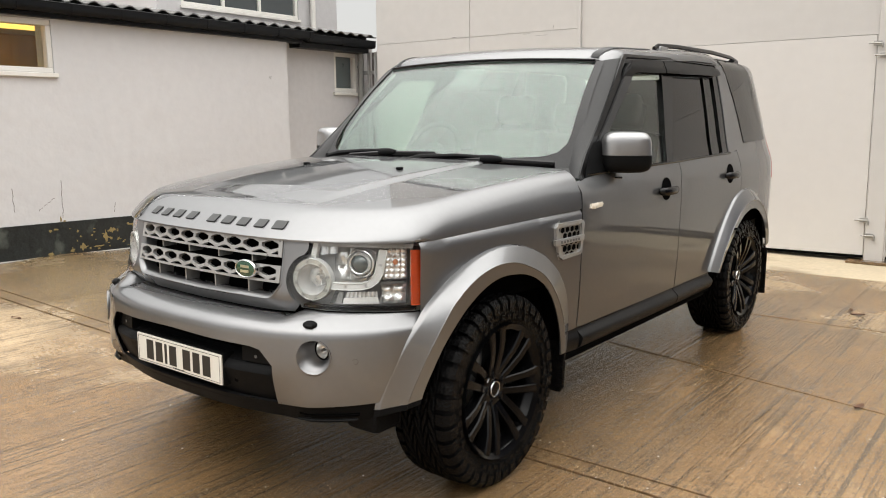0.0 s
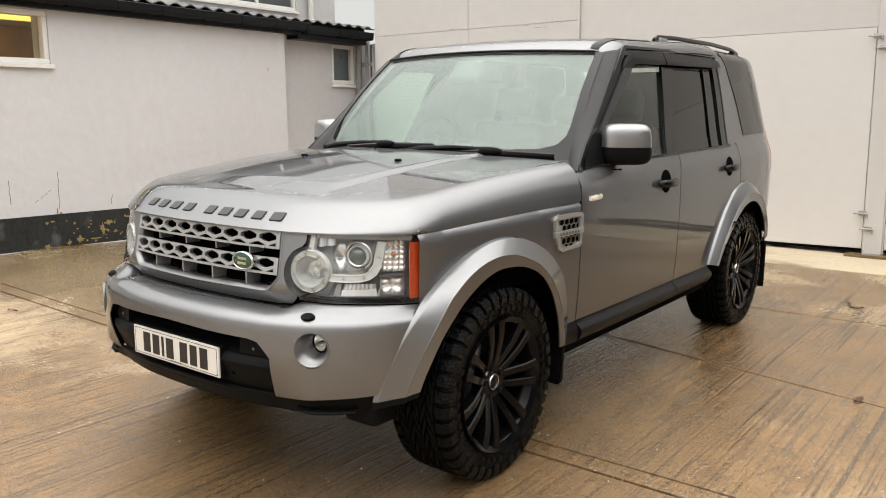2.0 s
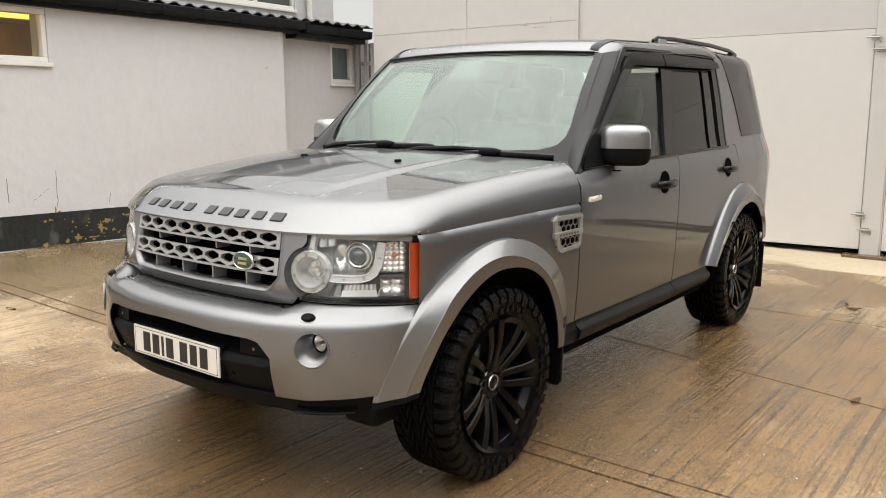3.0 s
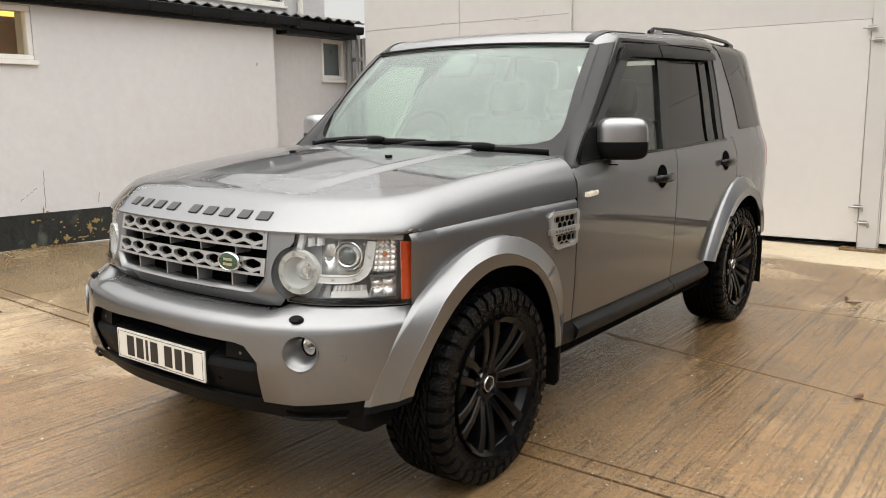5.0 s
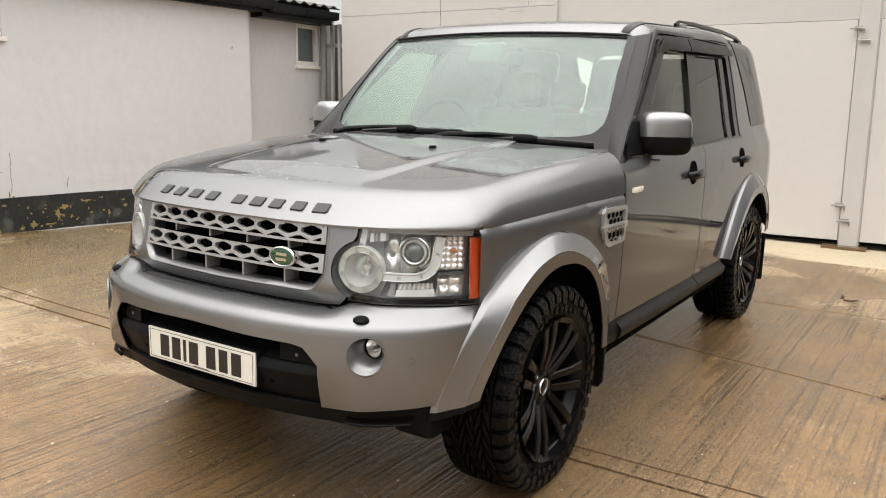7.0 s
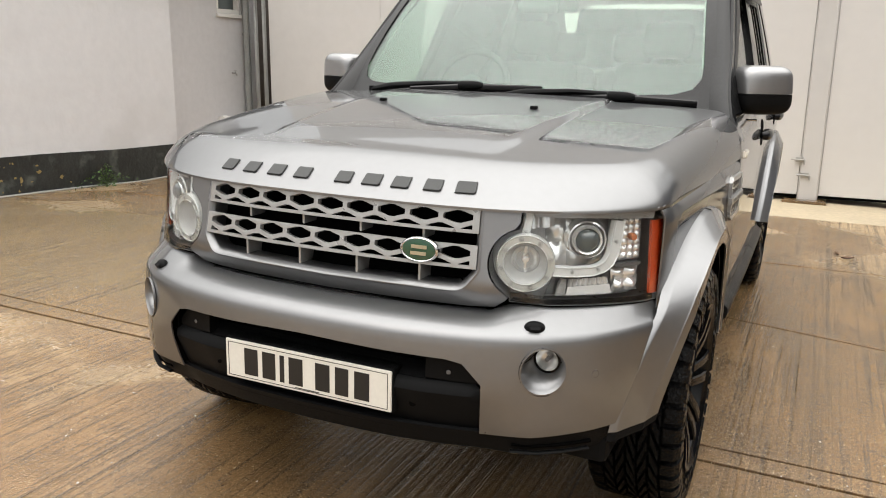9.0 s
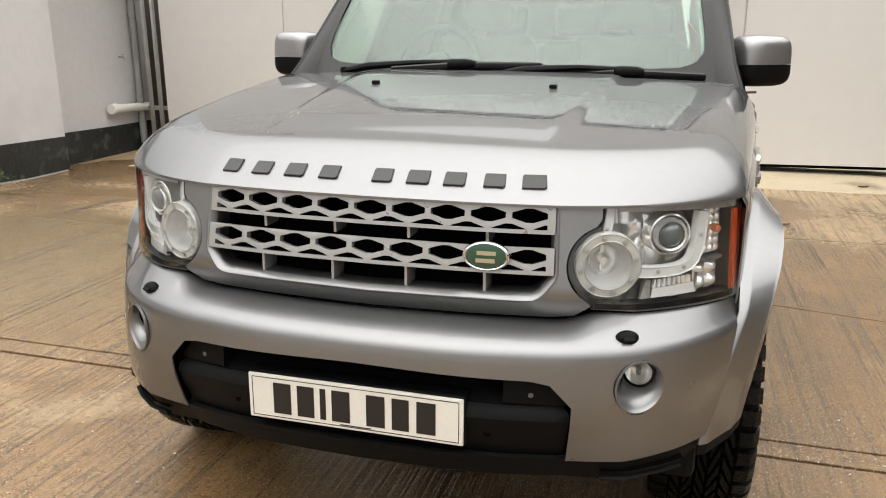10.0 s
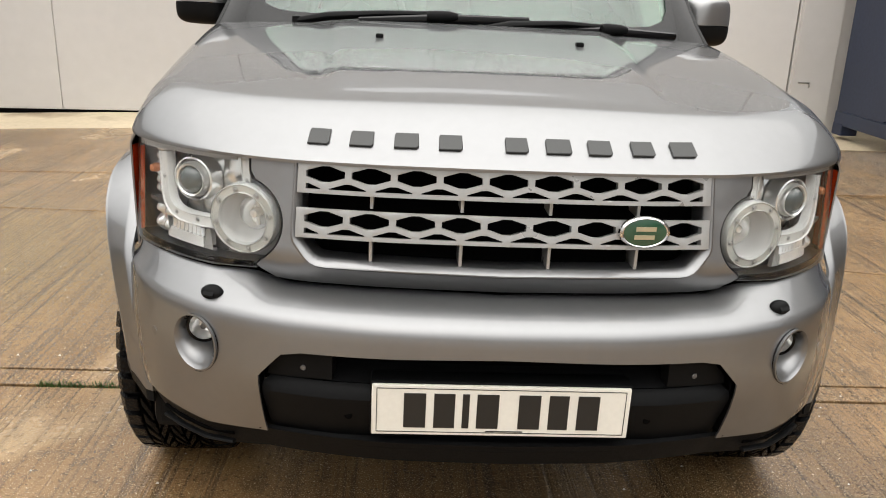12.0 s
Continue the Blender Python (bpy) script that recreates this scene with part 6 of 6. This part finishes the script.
            for p, q in zip(rows, rows[1:]):
                for i in range(6):
                    sp.faces.new((p[i], p[(i + 1) % 6], q[(i + 1) % 6], q[i]))
            sp.faces.new(rows[0])
            sp.faces.new(rows[-1][::-1])
            bmesh.ops.recalc_face_normals(sp, faces=sp.faces[:])
            sp.transform(pose(0, 0, 0, 0, 0, a))
            out.append(("spoke", sp, ALLOY))
    out.append(("hub", lathe([(0.0, 0.052), (0.036, 0.052), (0.040, 0.062), (0.066, 0.064), (0.080, 0.058), (0.084, 0.02)], 40), ALLOY))
    out.append(("hub_cap", lathe([(0.0265, 0.062), (0.0275, 0.0675), (0.0305, 0.0685), (0.033, 0.064), (0.034, 0.045)], 36), CHROME))
    out.append(("cap_emblem", lathe([(0.0, 0.0675), (0.012, 0.0670), (0.0268, 0.0645), (0.0270, 0.045)], 30), ALLOY))
    for k in range(5):
        a = radians(72 * k + 12)
        out.append(("wheel_nut", join(lathe([(0.0, 0.072), (0.008, 0.071), (0.0105, 0.067), (0.0105, 0.05)], 6, pose(0.057 * math.cos(a), 0.057 * math.sin(a), 0)), lathe([(0.0125, 0.0645), (0.0145, 0.0665), (0.0165, 0.0645)], 20, pose(0.057 * math.cos(a), 0.057 * math.sin(a), 0))), ALLOY))
    return out


made = []
for nm, bm, ma in wheel_parts():
    mesh = bpy.data.meshes.new(nm)
    bm.to_mesh(mesh)
    bm.free()
    mesh.materials.append(ma)
    smooth(mesh, 32)
    made.append((nm, mesh))
for y, sx, turn in ((0, 1, 35), (0, -1, 10), (AXLE_R, 1, 60), (AXLE_R, -1, 20)):
    rim = new("wheel", made[0][1])
    rim.parent = car
    rim["label"] = "black seven twin-spoke alloy wheel with all-terrain tyre"
    rim.matrix_basis = pose(sx * 0.806, y, HUB_Z, 0, 90 * sx, 0) @ pose(0, 0, 0, 0, 0, turn)
    for nm, mesh in made[1:]:
        ob = new(nm, mesh)
        ob.parent = rim
        if nm in ("tyre", "tread", "sidewall_mark"):
            ob.matrix_basis = pose(0, 0, -0.020)
        if nm in ("tread", "sidewall_mark"):
            ob["kind"] = "stuff"

# ---- inside the car ----
part("dashboard", join(box(-0.70, 0.70, 0.74, 1.12, 0.82, 1.08, 0.05, 3), box(-0.62, -0.16, 0.86, 1.10, 1.06, 1.135, 0.03, 3), box(-0.10, 0.12, 1.0, 1.22, 0.6, 1.06, 0.03, 3)), TRIM, car)
bmw = bmesh.new()
seg, tubeseg = 40, 10
rings = []
for i in range(seg):
    a = 2 * math.pi * i / seg
    rings.append([bmw.verts.new(((0.185 + 0.016 * math.cos(2 * math.pi * j / tubeseg)) * math.cos(a), (0.185 + 0.016 * math.cos(2 * math.pi * j / tubeseg)) * math.sin(a), 0.016 * math.sin(2 * math.pi * j / tubeseg))) for j in range(tubeseg)])
for i in range(seg):
    for j in range(tubeseg):
        bmw.faces.new((rings[i][j], rings[(i + 1) % seg][j], rings[(i + 1) % seg][(j + 1) % tubeseg], rings[i][(j + 1) % tubeseg]))
bmw = join(bmw, lathe([(0.0, 0.012), (0.06, 0.01), (0.075, -0.02)], 24), box(-0.18, 0.18, -0.02, 0.02, -0.012, 0.006, 0.006), box(-0.03, 0.03, -0.18, 0.0, -0.012, 0.006, 0.006))
part("steering_wheel", bmw, TRIM, car, m=pose(-0.41, 1.22, 1.205, 62, 0, 0))
part("instrument_hood", box(-0.62, -0.20, 0.93, 1.08, 1.10, 1.19, 0.04, 3), TRIM, car)


def seat(x, y, w, back_h):
    s = part("seat", join(box(-w, w, -0.26, 0.26, 0.62, 0.78, 0.05, 3, pose(x, y, 0)), box(-w, w, -0.07, 0.07, 0.0, back_h, 0.05, 3, pose(x, y + 0.27, 0.74, -14, 0, 0))), CLOTH, car, "dark leather seat")
    part("headrest", box(-0.13, 0.13, -0.045, 0.045, back_h + 0.04, back_h + 0.23, 0.04, 3, pose(x, y + 0.27, 0.74, -14, 0, 0)), CLOTH, s)


for sx in (1, -1):
    seat(sx * 0.37, 1.62, 0.26, 0.60)
for x in (-0.45, 0.0, 0.45):
    seat(x, 2.52, 0.21, 0.56)
part("cabin_floor", box(-0.78, 0.78, 0.7, 3.6, 0.60, 0.64), TRIM, car)
for sx in (1, -1):
    part("roof_channel", skin([(sx * 0.72, 0.004), (sx * 0.80, 0.004), (sx * 0.80, 0.34), (sx * 0.72, 0.34)], lambda a, b: (lambda p: (p[0], p[1] - 0.002, p[2] + 0.003))(roof_fn(a, b)), (0, 0, 1), 0.02, thick=0.002), PILLAR, car, "dark grey strip in the roof channel")
part("headliner", skin([(-0.93, 0.06), (0.93, 0.06), (0.93, 0.97), (-0.93, 0.97)], lambda a, b: (lambda p: (p[0] * 0.97, p[1], p[2] - 0.035))(roof_fn(a, b)), (0, 0, -1), 0.1), mat("headliner_cloth", (0.30, 0.29, 0.27), 0.9), car)
for sx in (1, -1):
    part("pillar_lining", skin([(0.935, 0.04), (0.985, 0.04), (0.985, 0.985), (0.94, 0.985)], lambda u, v, sx=sx: (lambda p: (sx * p[0] * 0.992, p[1] + 0.028 + 0.10 * max(0, 0.95 - u), p[2] - 0.018))(screen_fn(u, v)), (-sx, -1, 0.4), 0.05), LINING, car, "pale plastic lining of the windscreen pillar")
part("sensor_pod", box(-0.085, 0.095, 0, 0.05, -0.09, 0.05, 0.02, 3, pose(-0.02, 1.03, 1.63, -40, 0, 0)), TRIM, car)
part("interior_mirror", box(-0.12, 0.12, 0, 0.03, -0.035, 0.035, 0.015, 3, pose(0.0, 1.16, 1.585, -8, 0, 0)), TRIM, car)
for sx in (1, -1):
    part("door_lining", skin([(0.62, 0.62), (3.6, 0.62), (3.6, 1.15), (0.62, 1.13)], side(sx, -0.06), (-sx, 0, 0), 0.12), TRIM, car)
part("load_cover", box(-0.70, 0.70, 2.95, 3.7, 0.64, 1.0, 0.03), TRIM, car)

# ---- yard surface and small things ----
def dip(x, y):
    """The yard's fall towards the corner between the two buildings."""
    w = min(max((-2.0 - x) / 3.4, 0), 1)
    return w * w * (3 - 2 * w) * min(max(-0.055 * (y - 2.3), -0.10), 0.04)


def slab(outline, top, material=CONCRETE):
    bm = prism(outline, -0.03, top, None, 0.004, 2)
    for axis, cuts in ((0, (-5.6, -4.8, -4.0, -3.2, -2.6, -2.0)), (1, (1.5, 2.3, 3.0, 3.6, 4.2, 5.0))):
        for c in cuts:
            n = Vector((1, 0, 0) if axis == 0 else (0, 1, 0))
            bmesh.ops.bisect_plane(bm, geom=bm.verts[:] + bm.edges[:] + bm.faces[:], plane_co=n * c, plane_no=n)
    for v in bm.verts:
        v.co.z += dip(v.co.x, v.co.y)
    ob = part("slab", bm, material, ground)
    return ob


G = 0.006
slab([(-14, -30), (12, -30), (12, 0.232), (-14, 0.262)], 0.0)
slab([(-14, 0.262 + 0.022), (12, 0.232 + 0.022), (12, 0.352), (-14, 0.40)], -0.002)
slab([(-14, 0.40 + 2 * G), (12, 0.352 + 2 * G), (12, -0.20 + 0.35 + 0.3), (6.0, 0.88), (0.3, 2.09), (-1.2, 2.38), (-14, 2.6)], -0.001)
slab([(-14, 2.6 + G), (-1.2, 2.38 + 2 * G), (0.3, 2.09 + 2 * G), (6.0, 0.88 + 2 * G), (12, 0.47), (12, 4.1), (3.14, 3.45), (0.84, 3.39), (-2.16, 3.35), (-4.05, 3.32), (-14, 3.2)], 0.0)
slab([(-14, 3.2 + 2 * G), (-4.05, 3.32 + 2 * G), (-2.16, 3.35 + 2 * G), (0.84, 3.39 + 2 * G), (3.14, 3.45 + 2 * G), (12, 4.1 + 2 * G), (12, 5.6), (4.0, 5.35), (-5.3, 5.05), (-14, 4.9)], 0.002)
PALE = mat("pale_dry_concrete", (0.52, 0.435, 0.305), 0.7, 0.0, 0.16, 1.6, bump=0.4, bump_scale=40, stain=(0.25, 0.19, 0.125), stain_scale=1.1, stain_at=0.54)
slab([(-14, 4.9 + G), (-5.3, 5.05 + G), (-5.05, 5.06 + G), (-5.02, 7.4), (-14, 7.4)], 0.0)
slab([(-5.04, 5.06 + G), (4.0, 5.35 + G), (12, 5.6 + G), (12, 7.4), (-5.01, 7.4)], 0.004, PALE)

# bolts and hinges on the doors
for x, z in ((0.0, 0.42), (0.06, 0.27), (0.02, 2.09), (0.08, 1.98), (3.0, 0.5)):
    b = thing("door_bolt", "steel bolt and hasp on the white door post", "bolt", BACK @ pose(x, -0.045, z), group="door bolts")
    part("plate", box(-0.035, 0.035, 0.0, 0.02, -0.022, 0.022, 0.003), STEEL, b)
    part("shaft", tube([(-0.075, -0.008, 0.0), (0.05, -0.008, 0.0)], 0.008, 10), STEEL, b)
    part("knob", tube([(0.045, -0.008, 0.0), (0.045, -0.012, -0.045)], 0.009, 10), STEEL, b)

# flaking patches on the plinth, cracks and a screw eye in the render
rnd = random.Random(4)


def patch(x, z, w, h, y, m, name, label, material, cat):
    k = 17
    pts = [(x + w * (0.35 + 0.75 * rnd.random()) * math.cos(2 * math.pi * i / k), z + h * (0.35 + 0.75 * rnd.random()) * math.sin(2 * math.pi * i / k)) for i in range(k)]
    bm = bmesh.new()
    f = bm.faces.new([bm.verts.new((a, y, b)) for a, b in pts])
    e = bmesh.ops.extrude_face_region(bm, geom=[f])
    for v in [g for g in e["geom"] if isinstance(g, bmesh.types.BMVert)]:
        v.co.y -= 0.003
    bmesh.ops.recalc_face_normals(bm, faces=bm.faces[:])
    ob = part(name, bm, material)
    ob.matrix_basis = m
    return tagged(ob, label, cat, "flakes on the plinth", "structure")


for x, z, w, h in ((-0.62, 0.06, 0.035, 0.03), (-0.40, 0.07, 0.03, 0.025), (-0.28, 0.09, 0.05, 0.04), (-0.02, 0.16, 0.035, 0.08), (0.05, 0.23, 0.04, 0.03), (-0.10, 0.08, 0.07, 0.012), (0.30, 0.27, 0.07, 0.012), (0.55, 0.12, 0.02, 0.04), (0.75, 0.18, 0.03, 0.02), (1.0, 0.10, 0.03, 0.02), (-0.49, 0.40, 0.012, 0.035), (-0.455, 0.375, 0.02, 0.012)):
    patch(x, z, w, h, -0.0125 if z < 0.34 else -0.001, SIDE, "trim_flake", "ochre patch where the black paint has flaked", YELLOW, "paint flake")
for k in range(46):
    x, z = rnd.gauss(0.02, 0.42), rnd.uniform(0.02, 0.31)
    patch(x, z, rnd.uniform(0.006, 0.022), rnd.uniform(0.004, 0.016), -0.0125, SIDE, "trim_flake", "ochre patch where the black paint has flaked", YELLOW, "paint flake")


def crack(points):
    bm = tube([(x, -0.0005, z) for x, z in points], 0.0022, 6)
    ob = part("trim_crack", bm, mat("crack_shadow", (0.10, 0.085, 0.07), 0.9))
    ob.matrix_basis = SIDE
    return tagged(ob, "fine dark crack in the white render", "crack", "cracks in the render", "structure")


def jagged(p, q, k=9, by=0.006):
    return [(p[0] + (q[0] - p[0]) * i / k + rnd.uniform(-by, by), p[1] + (q[1] - p[1]) * i / k + rnd.uniform(-by, by)) for i in range(k + 1)]


crack(jagged((-0.945, 0.74), (-0.935, 0.50)))
crack(jagged((-0.455, 0.78), (-0.462, 0.41)))
for p, q in (((-0.70, 0.50), (-0.665, 0.53)), ((-0.65, 0.54), (-0.615, 0.555)), ((-0.60, 0.57), (-0.585, 0.58)), ((-0.57, 0.60), (-0.54, 0.61))):
    crack(jagged(p, q, 3, 0.008))
crack(jagged((0.10, 0.42), (0.12, 0.52), 4))
eye = thing("wall_hook", "small steel hook screwed into the white render", "hook", SIDE @ pose(2.36, 0, 1.894))
part("hook", tube([(0.015 * math.cos(a), -0.012, 0.015 * math.sin(a)) for a in np.linspace(0.5, 5.5, 12)], 0.003, 8), GALV, eye)
part("stem", tube([(0.013, 0.004, 0.0), (0.013, -0.012, 0.006)], 0.003, 8), GALV, eye)
tap = thing("outside_tap", "small brass tap on the grey wall", "tap", SIDE @ pose(3.98, 0.2, 1.03))
part("tap_body", tube([(0, 0, 0), (0, -0.06, 0), (0, -0.075, -0.03)], 0.010, 10), STEEL, tap)
part("tap_handle", tube([(-0.025, -0.05, 0.028), (0.025, -0.05, 0.028)], 0.005, 8), STEEL, tap)
part("tap_stem", tube([(0, -0.05, 0.0), (0, -0.05, 0.03)], 0.005, 8), STEEL, tap)

# scuffs on the back wall
for x, z, w, h in ((-3.78, 2.44, 0.09, 0.004), (-3.58, 2.41, 0.16, 0.003), (-3.42, 2.47, 0.003, 0.05), (-4.85, 2.47, 0.07, 0.004), (-1.4, 0.52, 0.03, 0.004)):
    scuff = part("trim_scuff", box(x - w / 2, x + w / 2, -0.0145, -0.0125, z, z + h), mat("scuff_grey", (0.16, 0.15, 0.14), 0.8))
    scuff.matrix_basis = BACK
    tagged(scuff, "thin grey scuff on the white wall", "scuff", "scuffs on the wall", "structure")

# upper wall downpipe
up = thing("downpipe", "pale grey downpipe on the upper storey wall", "pipe", SIDE)
part("pipe", tube([(5.12, 1.94, 3.86), (5.12, 1.94, 2.80)], 0.045, 14), UPVC, up)
part("shoe", tube([(5.12, 1.94, 2.84), (5.12, 1.85, 2.79)], 0.05, 14), UPVC, up)

# kerb line of moss and cable along the plinth
cable = thing("cable", "thin grey cable lying along the foot of the plinth", "cable", SIDE)
part("cable_run", tube([(-8, -0.03, 0.052), (-1.2, -0.035, 0.045), (-0.5, -0.03, 0.030), (0.2, -0.035, 0.012), (1.2, -0.04, -0.030), (2.0, -0.035, -0.080), (2.6, -0.03, -0.085)], 0.010, 8), GALV, cable)

# weed by the plinth
weed = thing("weed", "small leafy green weed growing at the foot of the wall", "plant", SIDE @ pose(1.45, -0.10, -0.055))
bm = bmesh.new()
for k in range(170):
    a, r = rnd.uniform(0, 2 * math.pi), abs(rnd.gauss(0, 0.13))
    h = max(0.015, rnd.uniform(0.02, 0.24) * (1 - r / 0.42))
    c = Vector((r * 1.5 * math.cos(a), 0.35 * r * math.sin(a) - 0.02, h))
    d = Vector((rnd.uniform(-1, 1), rnd.uniform(-1, 1), rnd.uniform(-0.3, 0.8))).normalized()
    s = d.cross(Vector((rnd.uniform(-1, 1), rnd.uniform(-1, 1), 1))).normalized()
    L, w = rnd.uniform(0.02, 0.045), rnd.uniform(0.006, 0.012)
    q = [c - d * L / 2, c + s * w, c + d * L / 2, c - s * w]
    bm.faces.new([bm.verts.new(p) for p in q])
part("leaves", bm, LEAFM, weed)
bm = bmesh.new()
stems = [tube([(0, -0.02, 0.0), (x * 0.5, -0.03, h * 0.6), (x, -0.03, h)], 0.003, 6) for x, h in ((-0.16, 0.10), (-0.08, 0.16), (0.0, 0.2), (0.07, 0.15), (0.17, 0.08))]
part("stem", join(*stems), LEAFM, weed)

# dead leaves and grit on the concrete
for x, y, s, a in ((1.45, 3.80, 0.05, 30), (1.38, 3.92, 0.04, 110), (1.85, 1.75, 0.045, 75), (-3.2, 0.05, 0.05, 12), (0.9, 3.1, 0.03, 60), (2.3, 5.6, 0.05, 20)):
    lf = thing("dead_leaf", "curled brown dead leaf on the concrete", "leaf", FALL @ pose(x, y, 0.006, 0, 0, a), group="dead leaves")
    bm = bmesh.new()
    rows = [[bm.verts.new((s * u, s * w * 0.45 * v, 0.18 * s * (v * v) + 0.1 * s * u * u)) for v in (-1, 0, 1)] for u, w in ((-1, 0.05), (-0.5, 0.8), (0, 1), (0.5, 0.7), (1, 0.05))]
    for p, q in zip(rows, rows[1:]):
        for i in (0, 1):
            bm.faces.new((p[i], p[i + 1], q[i + 1], q[i]))
    part("blade", bm, DEADLEAF, lf)
bm = bmesh.new()
for k in range(900):
    x, y = rnd.uniform(-5, 4.2), rnd.uniform(-2.0, 5.5)
    s = rnd.uniform(0.002, 0.006)
    v = [bm.verts.new((x + s * a, y + s * b, 0.002 + s * c)) for a, b, c in ((-1, -0.7, 0), (1, -0.6, 0), (0.1, 1, 0), (0.1, 0, 0.9))]
    for f in ((0, 1, 3), (1, 2, 3), (2, 0, 3)):
        bm.faces.new([v[i] for i in f])
grit = part("grit", bm, mat("pale_grit", (0.42, 0.37, 0.29), 0.8))
grit.matrix_basis = FALL
tagged(grit, "scattered pale grit on the wet concrete", "grit", kind="stuff")

# moss in the joint
for x0, x1, y in ((-1.42, -1.02, 0.262), (-4.05, -3.75, 0.27)):
    bm = bmesh.new()
    for k in range(260):
        x, yy = rnd.uniform(x0, x1), y + rnd.gauss(0, 0.010)
        h, w, a = rnd.uniform(0.006, 0.022), rnd.uniform(0.0015, 0.003), rnd.uniform(0, math.pi)
        dx, dy, lean = w * math.cos(a), w * math.sin(a), rnd.uniform(-0.008, 0.008)
        bm.faces.new([bm.verts.new(p) for p in ((x - dx, yy - dy, -0.008), (x + dx, yy + dy, -0.008), (x + lean, yy + lean, h))])
    tuft = part("grass", bm, LEAFM)
    tuft.matrix_basis = FALL
    tagged(tuft, "short green grass and moss in the concrete joint", "grass", kind="stuff")
